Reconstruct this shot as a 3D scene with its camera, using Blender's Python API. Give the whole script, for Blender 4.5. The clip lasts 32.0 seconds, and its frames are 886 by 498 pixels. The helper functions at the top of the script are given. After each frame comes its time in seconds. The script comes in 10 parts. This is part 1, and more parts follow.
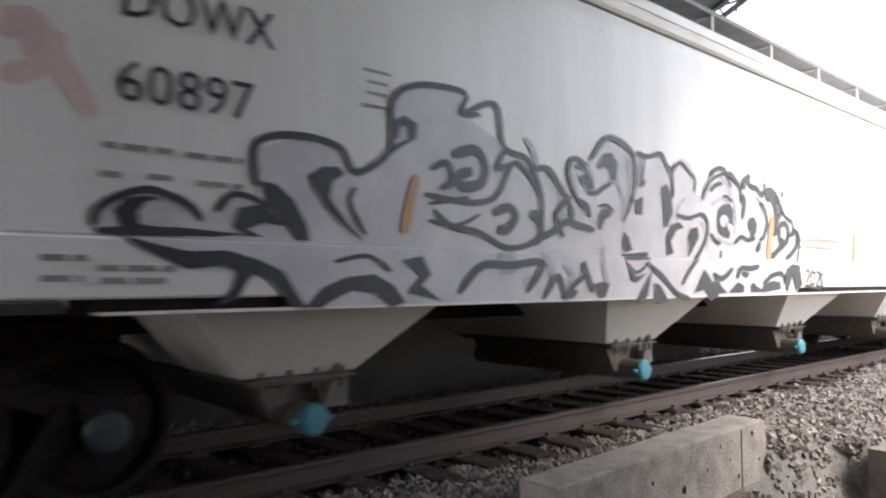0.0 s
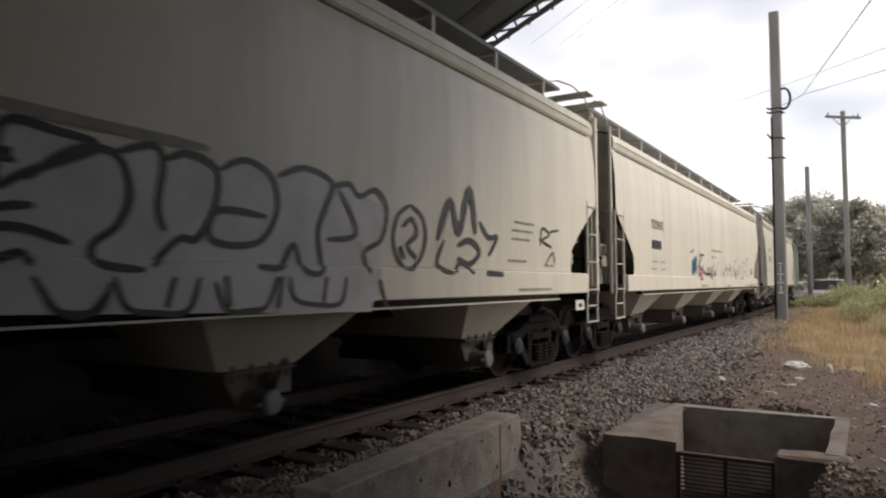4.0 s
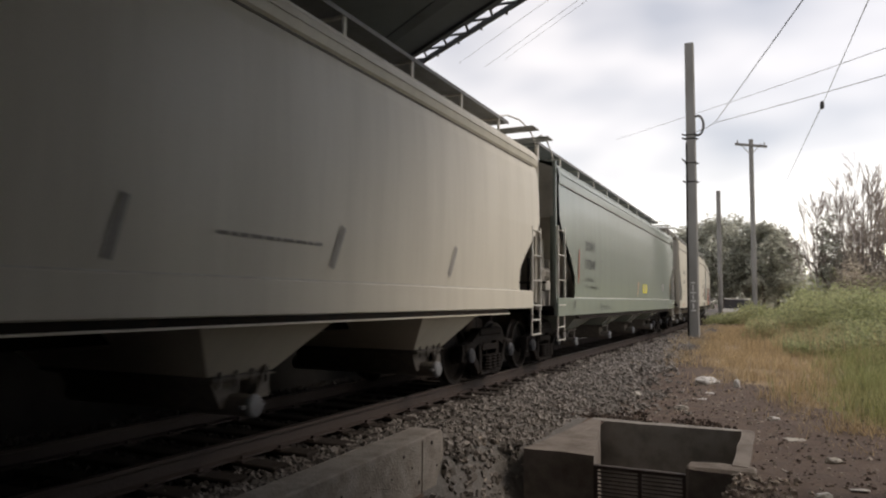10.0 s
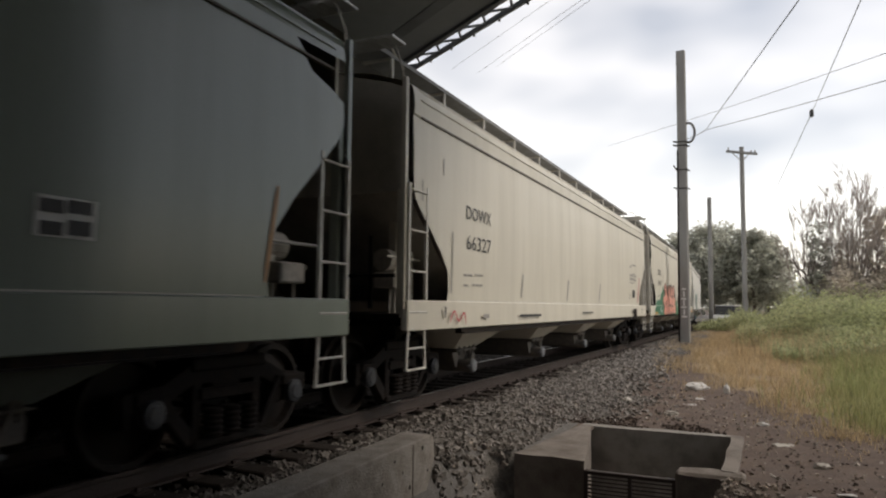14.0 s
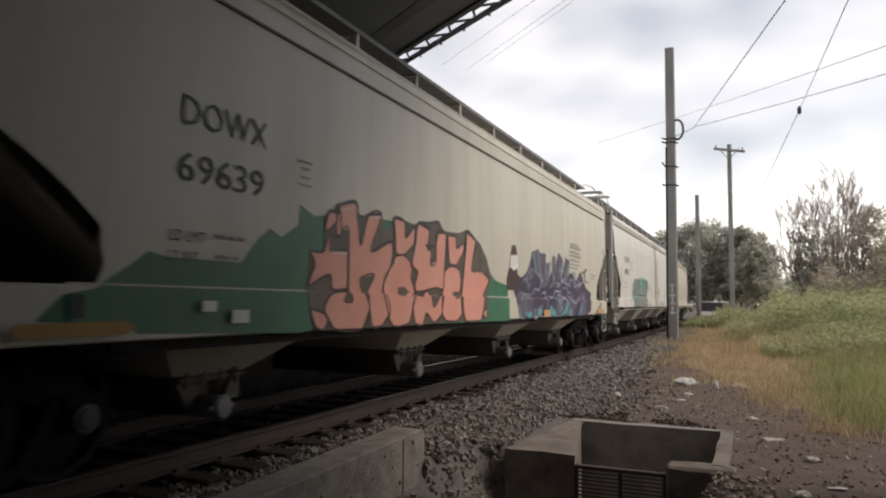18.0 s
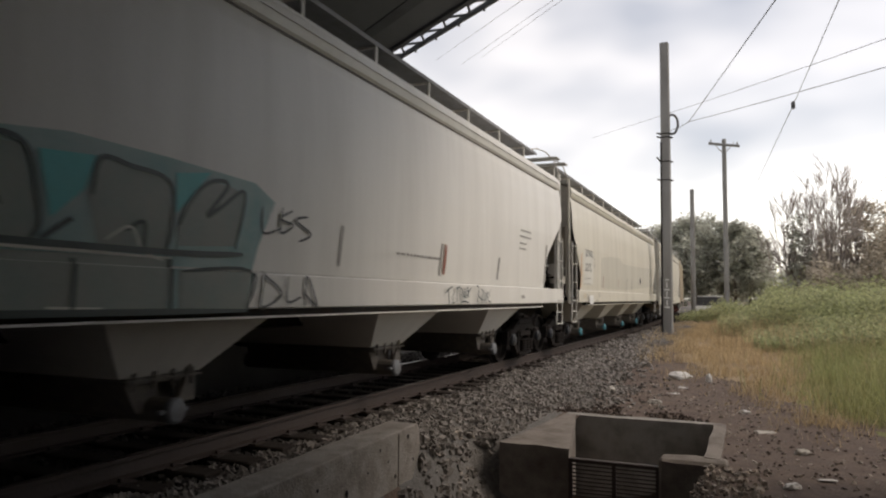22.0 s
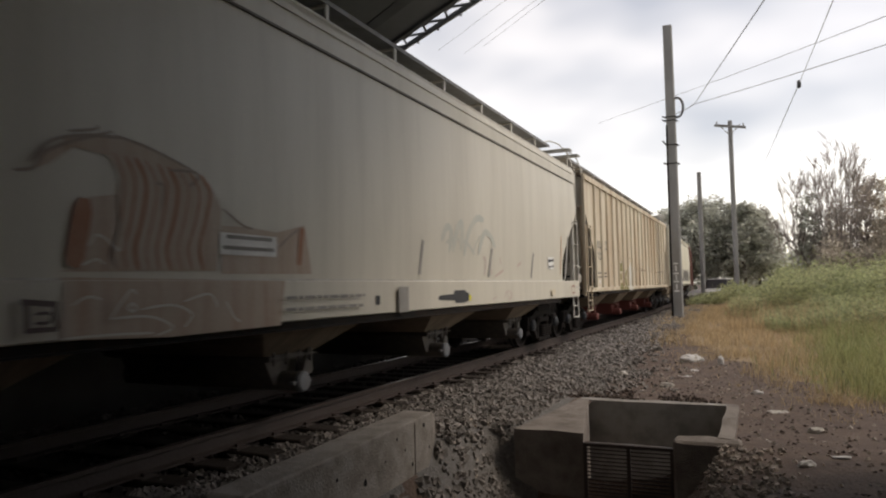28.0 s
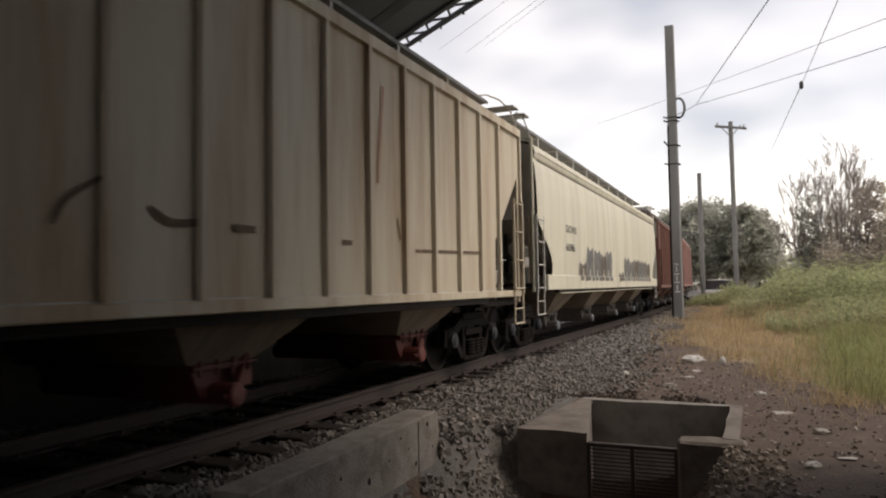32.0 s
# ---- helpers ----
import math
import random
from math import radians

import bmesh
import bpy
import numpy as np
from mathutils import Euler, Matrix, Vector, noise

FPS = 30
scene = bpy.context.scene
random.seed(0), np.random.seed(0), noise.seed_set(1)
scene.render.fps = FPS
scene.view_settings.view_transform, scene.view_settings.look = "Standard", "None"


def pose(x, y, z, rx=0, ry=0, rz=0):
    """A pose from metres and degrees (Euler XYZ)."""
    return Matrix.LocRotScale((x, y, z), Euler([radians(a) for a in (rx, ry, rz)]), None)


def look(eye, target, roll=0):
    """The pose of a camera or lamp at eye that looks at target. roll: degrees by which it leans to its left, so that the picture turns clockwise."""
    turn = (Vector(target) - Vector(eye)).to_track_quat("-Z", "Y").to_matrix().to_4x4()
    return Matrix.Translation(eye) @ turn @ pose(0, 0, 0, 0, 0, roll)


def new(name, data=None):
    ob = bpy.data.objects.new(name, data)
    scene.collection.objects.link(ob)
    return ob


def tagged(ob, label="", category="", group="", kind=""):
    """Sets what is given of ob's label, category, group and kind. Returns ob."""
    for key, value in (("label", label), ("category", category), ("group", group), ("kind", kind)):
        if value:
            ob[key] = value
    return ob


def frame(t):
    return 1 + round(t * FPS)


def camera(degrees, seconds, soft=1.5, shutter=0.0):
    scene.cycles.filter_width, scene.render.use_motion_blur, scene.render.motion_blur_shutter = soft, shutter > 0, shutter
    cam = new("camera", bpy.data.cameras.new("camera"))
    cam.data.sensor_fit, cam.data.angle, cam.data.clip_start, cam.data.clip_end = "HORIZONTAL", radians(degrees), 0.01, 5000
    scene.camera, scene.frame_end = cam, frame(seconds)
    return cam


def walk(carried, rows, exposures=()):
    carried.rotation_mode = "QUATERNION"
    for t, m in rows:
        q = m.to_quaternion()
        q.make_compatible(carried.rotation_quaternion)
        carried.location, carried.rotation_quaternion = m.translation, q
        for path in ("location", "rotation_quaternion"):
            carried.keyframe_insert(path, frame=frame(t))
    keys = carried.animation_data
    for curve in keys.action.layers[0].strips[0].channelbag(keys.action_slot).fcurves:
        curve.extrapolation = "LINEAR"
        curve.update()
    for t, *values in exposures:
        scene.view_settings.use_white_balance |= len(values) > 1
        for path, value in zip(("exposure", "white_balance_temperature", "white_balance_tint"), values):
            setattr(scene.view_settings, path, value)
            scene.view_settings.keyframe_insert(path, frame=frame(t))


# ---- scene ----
# World: z = 0 at the top of the rail, y runs along the track (away), x to the right of the track.
cam = camera(64.8, 32.0, soft=2.1, shutter=0.25)
PATH = [
    (0, (-0.177, 0.114, 1.245), (-1.6797, 1.4301, 1.3459), -0.29),
    (0.5, (-0.178, 0.091, 1.245), (-1.6720, 1.4154, 1.3639), -0.80),
    (1, (-0.157, 0.143, 1.256), (-1.6620, 1.4532, 1.3942), -1.69),
    (1.5, (-0.184, 0.140, 1.233), (-1.6176, 1.5305, 1.3415), -0.60),
    (2, (-0.180, 0.189, 1.239), (-1.5499, 1.6420, 1.3449), -1.35),
    (2.5, (-0.165, 0.155, 1.257), (-1.4460, 1.6870, 1.3623), -0.86),
    (3, (-0.106, 0.103, 1.284), (-1.3093, 1.6969, 1.3897), -0.47),
    (3.5, (-0.028, 0.064, 1.309), (-1.1484, 1.7174, 1.4140), -0.47),
    (4, (0.001, 0.003, 1.324), (-1.0413, 1.7069, 1.4254), -0.31),
    (4.5, (0.010, 0.011, 1.307), (-0.9689, 1.7517, 1.4126), -0.36),
    (6.5, (0.036, -0.008, 1.321), (-0.8713, 1.7715, 1.4290), -0.24),
    (7, (0.032, -0.006, 1.326), (-0.8737, 1.7742, 1.4319), -0.20),
    (7.5, (0.015, 0.001, 1.324), (-0.8886, 1.7822, 1.4279), -0.03),
    (8, (0.010, 0.008, 1.316), (-0.8873, 1.7924, 1.4211), -0.01),
    (8.5, (0.012, 0.009, 1.307), (-0.8764, 1.7975, 1.4217), 0.04),
    (9, (0.001, -0.000, 1.305), (-0.8741, 1.7938, 1.4292), 0.22),
    (9.5, (-0.002, 0.002, 1.310), (-0.8667, 1.8004, 1.4445), 0.32),
    (10, (0.007, -0.000, 1.323), (-0.8482, 1.8018, 1.4671), 0.37),
    (10.5, (0.017, 0.009, 1.325), (-0.8296, 1.8144, 1.4777), 0.44),
    (11, (0.018, 0.016, 1.332), (-0.8199, 1.8246, 1.4904), 0.46),
    (11.5, (0.014, 0.009, 1.326), (-0.8182, 1.8208, 1.4862), 0.46),
    (12, (0.019, 0.020, 1.329), (-0.8134, 1.8310, 1.4895), 0.50),
    (12.5, (0.031, -0.000, 1.322), (-0.8025, 1.8107, 1.4837), 0.47),
    (13, (0.029, 0.001, 1.318), (-0.8060, 1.8108, 1.4799), 0.49),
    (13.5, (0.035, 0.004, 1.310), (-0.8010, 1.8132, 1.4723), 0.47),
    (14, (0.022, -0.021, 1.321), (-0.8129, 1.7898, 1.4804), 0.58),
    (14.5, (0.021, -0.009, 1.315), (-0.8143, 1.8014, 1.4754), 0.58),
    (16.5, (0.001, 0.011, 1.297), (-0.8179, 1.8290, 1.4524), 0.55),
    (17, (-0.005, 0.009, 1.294), (-0.8191, 1.8287, 1.4482), 0.55),
    (17.5, (-0.016, 0.020, 1.288), (-0.8261, 1.8424, 1.4410), 0.61),
    (18, (-0.020, 0.029, 1.285), (-0.8255, 1.8529, 1.4370), 0.56),
    (18.5, (-0.025, 0.030, 1.288), (-0.8270, 1.8564, 1.4382), 0.63),
    (19, (-0.035, 0.039, 1.280), (-0.8322, 1.8674, 1.4293), 0.64),
    (19.5, (-0.017, 0.015, 1.293), (-0.8129, 1.8436, 1.4400), 0.59),
    (20, (-0.013, 0.022, 1.288), (-0.8070, 1.8520, 1.4334), 0.62),
    (20.5, (0.002, 0.020, 1.284), (-0.7916, 1.8505, 1.4292), 0.52),
    (21, (0.005, 0.007, 1.293), (-0.7881, 1.8373, 1.4346), 0.57),
    (21.5, (0.008, -0.008, 1.295), (-0.7849, 1.8227, 1.4343), 0.53),
    (22, (0.007, -0.008, 1.290), (-0.7875, 1.8219, 1.4272), 0.43),
    (22.5, (-0.015, -0.002, 1.289), (-0.8085, 1.8288, 1.4208), 0.34),
    (23, (-0.019, -0.005, 1.281), (-0.8140, 1.8257, 1.4125), 0.15),
    (23.5, (-0.016, -0.012, 1.272), (-0.8126, 1.8181, 1.4014), -0.08),
    (24, (-0.026, -0.012, 1.271), (-0.8242, 1.8180, 1.3967), -0.19),
    (24.5, (-0.035, -0.014, 1.269), (-0.8351, 1.8153, 1.3916), -0.32),
    (25, (-0.024, -0.026, 1.276), (-0.8282, 1.8016, 1.3949), -0.64),
    (25.5, (-0.018, -0.039, 1.279), (-0.8241, 1.7878, 1.3948), -0.78),
    (27.5, (-0.001, -0.065, 1.276), (-0.8158, 1.7583, 1.3866), -1.12),
    (28, (0.007, -0.066, 1.278), (-0.8083, 1.7569, 1.3889), -1.24),
    (28.5, (0.008, -0.059, 1.276), (-0.8099, 1.7623, 1.3884), -1.27),
    (29, (-0.012, -0.048, 1.267), (-0.8275, 1.7745, 1.3795), -1.17),
    (29.5, (-0.026, -0.045, 1.266), (-0.8397, 1.7787, 1.3789), -1.15),
    (30, (-0.043, -0.053, 1.276), (-0.8553, 1.7714, 1.3862), -1.10),
    (30.5, (-0.063, -0.046, 1.264), (-0.8737, 1.7788, 1.3743), -1.00),
    (31, (-0.060, -0.043, 1.262), (-0.8721, 1.7811, 1.3723), -0.97),
    (31.5, (-0.058, -0.050, 1.262), (-0.8705, 1.7739, 1.3726), -0.99),
    (32, (-0.058, -0.050, 1.264), (-0.8712, 1.7737, 1.3743), -0.94),
]
EXPOSURES = [(0.0, 2.45, 6700, 15), (1.0, 2.4, 6750, 16), (1.5, 2.2, 6750, 16), (2.0, 1.85, 6650, 15), (2.5, 1.4, 6550, 14), (3.0, 1.06, 6550, 14), (3.5, 0.74, 6850, 14), (4.0, 0.48, 7250, 15), (4.5, 0.38, 7350, 14), (6.5, 0.32, 7350, 14), (9.0, 0.23, 7350, 15), (13.0, 0.28, 7250, 12), (18.0, 0.3, 7300, 14), (24.0, 0.23, 7350, 14), (29.0, 0.23, 7350, 14), (32.0, 0.29, 7400, 15)]
walk(cam, [(t, look(eye, target, roll)) for t, eye, target, roll in PATH], EXPOSURES)

# ---- light: an overcast sky and a very soft sun ----
SUN_EL, SUN_AZ = 46.0, 70.0
world = bpy.data.worlds.new("overcast_sky")
scene.world = world
world.use_nodes = True
wn, wl = world.node_tree.nodes, world.node_tree.links
wn.clear()
w_out = wn.new("ShaderNodeOutputWorld")
w_bg = wn.new("ShaderNodeBackground")
w_add = wn.new("ShaderNodeAddShader")
w_bg2 = wn.new("ShaderNodeBackground")
w_sky = wn.new("ShaderNodeTexSky")
w_sky.sky_type, w_sky.sun_disc = "NISHITA", False
w_sky.sun_elevation, w_sky.sun_rotation = radians(SUN_EL), radians(SUN_AZ)
w_bg2.inputs["Strength"].default_value = 0.05
wl.new(w_sky.outputs[0], w_bg2.inputs["Color"])
w_tc = wn.new("ShaderNodeTexCoord")
w_map = wn.new("ShaderNodeMapping")
w_map.inputs["Scale"].default_value = (1.0, 1.0, 2.2)
w_map.inputs["Location"].default_value = (0.35, 0.1, 0.42)
w_noise = wn.new("ShaderNodeTexNoise")
w_noise.inputs["Scale"].default_value = 1.5
w_noise.inputs["Detail"].default_value = 3.5
w_noise.inputs["Roughness"].default_value = 0.52
w_ramp = wn.new("ShaderNodeValToRGB")
w_ramp.color_ramp.elements[0].position, w_ramp.color_ramp.elements[0].color = 0.455, (0.40, 0.425, 0.47, 1)
w_ramp.color_ramp.elements[1].position, w_ramp.color_ramp.elements[1].color = 0.635, (1.0, 1.0, 1.0, 1)
wl.new(w_tc.outputs["Generated"], w_map.inputs["Vector"])
wl.new(w_map.outputs[0], w_noise.inputs["Vector"])
wl.new(w_noise.outputs["Fac"], w_ramp.inputs[0])
wl.new(w_ramp.outputs[0], w_bg.inputs["Color"])
w_bg.inputs["Strength"].default_value = 0.95
wl.new(w_bg.outputs[0], w_add.inputs[0])
wl.new(w_bg2.outputs[0], w_add.inputs[1])
wl.new(w_add.outputs[0], w_out.inputs["Surface"])

sun = new("sun", bpy.data.lights.new("sun", "SUN"))
sun.data.energy, sun.data.angle, sun.data.color = 1.4, radians(25), (1.0, 0.96, 0.9)
sun.matrix_world = look((0, 0, 50), (-50 * math.sin(radians(SUN_AZ)), -50 * math.cos(radians(SUN_AZ)), 50 - 50 * math.tan(radians(SUN_EL))))


# ---- materials ----
def mat(name, color, rough=0.7, metal=0.0, dirt=(0.1, 0.08, 0.06), amount=0.25, scale=3.0, grain=40.0, bump=0.15, spread=0.12, streak=0.0, island=False, leaf=0.0, gloss=0.5):
    """A painted, stained or worn surface: two scales of noise, dirt blotches, optional streaks running down."""
    m = bpy.data.materials.new(name)
    m.use_nodes = True
    n, l = m.node_tree.nodes, m.node_tree.links
    b = n["Principled BSDF"]
    b.inputs["Metallic"].default_value = metal
    b.inputs["Specular IOR Level"].default_value = gloss
    tc = n.new("ShaderNodeTexCoord")
    big = n.new("ShaderNodeTexNoise")
    big.inputs["Scale"].default_value, big.inputs["Detail"].default_value, big.inputs["Roughness"].default_value = scale, 6, 0.6
    fine = n.new("ShaderNodeTexNoise")
    fine.inputs["Scale"].default_value, fine.inputs["Detail"].default_value = grain, 4
    mp = n.new("ShaderNodeMapping")
    if streak:
        mp.inputs["Scale"].default_value = (1.0, 3.0, 0.3)
    l.new(tc.outputs["Object"], mp.inputs["Vector"])
    l.new(mp.outputs[0], big.inputs["Vector"])
    l.new(tc.outputs["Object"], fine.inputs["Vector"])
    ramp = n.new("ShaderNodeValToRGB")
    ramp.color_ramp.elements[0].position, ramp.color_ramp.elements[1].position = 0.42, 0.72
    l.new(big.outputs["Fac"], ramp.inputs[0])
    gain = n.new("ShaderNodeMath")
    gain.operation = "MULTIPLY"
    gain.inputs[1].default_value = amount
    l.new(ramp.outputs[0], gain.inputs[0])
    mix = n.new("ShaderNodeMix")
    mix.data_type = "RGBA"
    mix.inputs[6].default_value, mix.inputs[7].default_value = (*color, 1), (*dirt, 1)
    l.new(gain.outputs[0], mix.inputs[0])
    var = n.new("ShaderNodeHueSaturation")
    l.new(mix.outputs[2], var.inputs["Color"])
    val = n.new("ShaderNodeMapRange")
    val.inputs[3].default_value, val.inputs[4].default_value = 1 - spread, 1 + spread
    l.new(fine.outputs["Fac"], val.inputs[0])
    if island:
        geo = n.new("ShaderNodeNewGeometry")
        isl = n.new("ShaderNodeMapRange")
        isl.inputs[3].default_value, isl.inputs[4].default_value = 0.55, 1.45
        l.new(geo.outputs["Random Per Island"], isl.inputs[0])
        mul = n.new("ShaderNodeMath")
        mul.operation = "MULTIPLY"
        l.new(val.outputs[0], mul.inputs[0])
        l.new(isl.outputs[0], mul.inputs[1])
        l.new(mul.outputs[0], var.inputs["Value"])
    else:
        l.new(val.outputs[0], var.inputs["Value"])
    l.new(var.outputs[0], b.inputs["Base Color"])
    rr = n.new("ShaderNodeMapRange")
    rr.inputs[3].default_value, rr.inputs[4].default_value = max(0.05, rough - 0.12), min(1, rough + 0.12)
    l.new(big.outputs["Fac"], rr.inputs[0])
    l.new(rr.outputs[0], b.inputs["Roughness"])
    if bump:
        bp = n.new("ShaderNodeBump")
        bp.inputs["Strength"].default_value, bp.inputs["Distance"].default_value = bump, 0.02
        l.new(fine.outputs["Fac"], bp.inputs["Height"])
        l.new(bp.outputs[0], b.inputs["Normal"])
    if leaf:
        tl = n.new("ShaderNodeBsdfTranslucent")
        l.new(var.outputs[0], tl.inputs["Color"])
        mx = n.new("ShaderNodeMixShader")
        mx.inputs[0].default_value = leaf
        l.new(b.outputs[0], mx.inputs[1])
        l.new(tl.outputs[0], mx.inputs[2])
        l.new(mx.outputs[0], n["Material Output"].inputs["Surface"])
    return m


RUST = (0.16, 0.075, 0.035)
GRIME = (0.13, 0.115, 0.09)
M_CREAM = mat("cream_car_paint", (0.58, 0.545, 0.465), 0.42, dirt=GRIME, amount=0.16, scale=0.9, spread=0.04, bump=0.02, streak=1)
M_PALECREAM = mat("pale_cream_car_paint", (0.70, 0.66, 0.565), 0.42, dirt=GRIME, amount=0.2, scale=0.9, spread=0.04, bump=0.02, streak=1)
M_WHITE = mat("white_car_paint", (0.67, 0.65, 0.61), 0.4, dirt=GRIME, amount=0.14, scale=0.8, spread=0.04, bump=0.02, streak=1)
M_CLEANWHITE = mat("clean_white_car_paint", (0.80, 0.785, 0.75), 0.4, dirt=GRIME, amount=0.12, scale=0.8, spread=0.04, bump=0.02, streak=1)
M_GREYGREEN = mat("grey_green_car_paint", (0.25, 0.285, 0.255), 0.2, dirt=(0.1, 0.11, 0.1), amount=0.2, scale=0.7, spread=0.04, bump=0.02, streak=1)
M_TAN = mat("tan_ribbed_car_paint", (0.61, 0.54, 0.42), 0.55, dirt=(0.36, 0.23, 0.125), amount=0.85, scale=0.9, spread=0.06, bump=0.04, streak=1)
M_YELLOWCREAM = mat("pale_yellow_car_paint", (0.67, 0.63, 0.505), 0.5, dirt=GRIME, amount=0.25, scale=0.9, spread=0.05, bump=0.02, streak=1)
M_BROWN = mat("oxide_red_car_paint", (0.20, 0.085, 0.06), 0.6, dirt=(0.07, 0.04, 0.03), amount=0.4, scale=0.9, spread=0.08, streak=1)
M_PINKISH = mat("faded_red_car_paint", (0.40, 0.22, 0.19), 0.6, dirt=(0.15, 0.1, 0.08), amount=0.4, scale=0.9, streak=1)
# Underframe, truck and wheel tones are set near black as under-car shade.
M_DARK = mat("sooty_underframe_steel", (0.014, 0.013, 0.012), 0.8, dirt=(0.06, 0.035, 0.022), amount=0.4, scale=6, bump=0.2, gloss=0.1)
# Car-end cream kept below the side paint to carry the shade between cars.
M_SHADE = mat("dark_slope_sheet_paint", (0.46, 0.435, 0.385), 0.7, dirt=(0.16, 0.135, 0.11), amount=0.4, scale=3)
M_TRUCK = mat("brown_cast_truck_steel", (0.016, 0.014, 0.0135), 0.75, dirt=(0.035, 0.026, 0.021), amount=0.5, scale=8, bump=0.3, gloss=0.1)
M_WHEEL = mat("worn_wheel_steel", (0.022, 0.020, 0.019), 0.6, metal=0.2, dirt=(0.035, 0.022, 0.017), amount=0.4, scale=9, gloss=0.1)
M_TREAD = mat("worn_rail_top_steel", (0.17, 0.15, 0.14), 0.45, metal=1.0, dirt=(0.2, 0.17, 0.15), amount=0.3)
M_RAIL = mat("rusty_rail_steel", (0.05, 0.036, 0.031), 0.7, metal=0.2, dirt=(0.05, 0.034, 0.026), amount=0.5, scale=5, bump=0.2)
M_TIE = mat("weathered_tie_wood", (0.036, 0.029, 0.025), 0.9, dirt=(0.075, 0.063, 0.055), amount=0.5, scale=5, grain=60, bump=0.6, spread=0.3, gloss=0.1)
# Brown bay paint, darkened for the shade below the sills.
M_SHADEBAY = mat("grimy_hopper_bay_paint", (0.24, 0.19, 0.14), 0.75, dirt=(0.10, 0.075, 0.055), amount=0.7, scale=2.5, streak=1)
M_CONC = mat("weathered_concrete", (0.27, 0.25, 0.225), 0.9, dirt=(0.11, 0.096, 0.08), amount=0.8, scale=3.2, grain=70, bump=0.35, spread=0.12)
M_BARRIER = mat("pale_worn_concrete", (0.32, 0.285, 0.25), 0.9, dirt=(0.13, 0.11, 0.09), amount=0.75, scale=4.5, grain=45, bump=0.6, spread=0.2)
M_CONC3 = mat("brown_stained_concrete", (0.20, 0.172, 0.148), 0.95, dirt=(0.085, 0.066, 0.052), amount=0.85, scale=3.5, grain=60, bump=0.5, spread=0.2)
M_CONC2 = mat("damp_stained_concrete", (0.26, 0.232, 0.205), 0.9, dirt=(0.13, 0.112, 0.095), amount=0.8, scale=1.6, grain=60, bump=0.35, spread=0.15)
M_STONE = mat("crushed_grey_ballast", (0.18, 0.162, 0.146), 0.9, dirt=(0.105, 0.088, 0.074), amount=0.5, scale=8, grain=80, bump=0.3, island=True)
# Stones and bed under the train carry its shade in their colour.
M_SHADESTONE = mat("oil_darkened_ballast", (0.05, 0.045, 0.042), 0.9, dirt=(0.028, 0.025, 0.022), amount=0.6, scale=6, grain=80, bump=0.3, island=True, gloss=0.1)
M_SHADEBED = mat("oil_soaked_track_bed", (0.035, 0.031, 0.028), 0.95, dirt=(0.02, 0.018, 0.016), amount=0.7, scale=10, grain=40, bump=0.8, spread=0.35, gloss=0.1)
M_CLOD = mat("dark_earth_clods", (0.06, 0.044, 0.036), 0.95, dirt=(0.10, 0.078, 0.062), amount=0.6, scale=5, bump=0.6, island=True, gloss=0.2)
M_PEBBLE = mat("pale_loose_pebbles", (0.30, 0.26, 0.22), 0.9, dirt=(0.18, 0.13, 0.1), amount=0.6, scale=6, bump=0.2, island=True)
# Blue-grey tint carries a glint on the bearing caps.
M_BEARING = mat("blue_grey_bearing_cap", (0.045, 0.05, 0.06), 0.5, metal=0.3, dirt=(0.06, 0.05, 0.045), amount=0.5, scale=9)
M_EARTH = mat("trodden_brown_earth", (0.078, 0.051, 0.038), 0.95, dirt=(0.148, 0.104, 0.076), amount=0.7, scale=3.5, grain=26, bump=1.0, spread=0.45)
M_BEDROCK = mat("fine_ballast_bed", (0.14, 0.13, 0.12), 0.95, dirt=(0.07, 0.062, 0.054), amount=0.7, scale=14, grain=40, bump=1.0, spread=0.4)
M_DRY = mat("dry_straw_grass", (0.50, 0.38, 0.225), 0.8, dirt=(0.36, 0.26, 0.14), amount=0.6, scale=1.2, island=True, bump=0, leaf=0.35)
M_THATCH = mat("matted_dead_grass", (0.27, 0.195, 0.115), 0.95, dirt=(0.15, 0.105, 0.065), amount=0.8, scale=1.6, grain=55, bump=1.0, spread=0.4)
M_TURF = mat("green_turf", (0.15, 0.155, 0.05), 0.95, dirt=(0.20, 0.16, 0.065), amount=0.7, scale=0.9, grain=50, bump=1.0, spread=0.4)
# Near-black tone for walls added only to hold light back.
M_LIGHTSTOP = mat("soot_blackened_concrete", (0.05, 0.048, 0.046), 0.9, dirt=(0.025, 0.024, 0.023), amount=0.6, scale=1.4, grain=40, bump=0.3, gloss=0.1)
M_GRASS = mat("fresh_green_grass", (0.285, 0.30, 0.13), 0.75, dirt=(0.40, 0.345, 0.18), amount=0.7, scale=0.8, island=True, bump=0, leaf=0.4)
M_WEED = mat("dark_green_weeds", (0.315, 0.34, 0.175), 0.75, dirt=(0.41, 0.39, 0.225), amount=0.9, scale=0.5, island=True, bump=0, leaf=0.5)
# Leaf, olive and twig colours are paled to stand in for distance haze.
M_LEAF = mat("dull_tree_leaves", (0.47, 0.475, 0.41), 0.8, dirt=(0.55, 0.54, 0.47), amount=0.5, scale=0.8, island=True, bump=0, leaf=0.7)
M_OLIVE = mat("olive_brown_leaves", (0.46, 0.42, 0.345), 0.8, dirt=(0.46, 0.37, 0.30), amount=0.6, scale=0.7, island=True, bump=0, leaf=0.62)
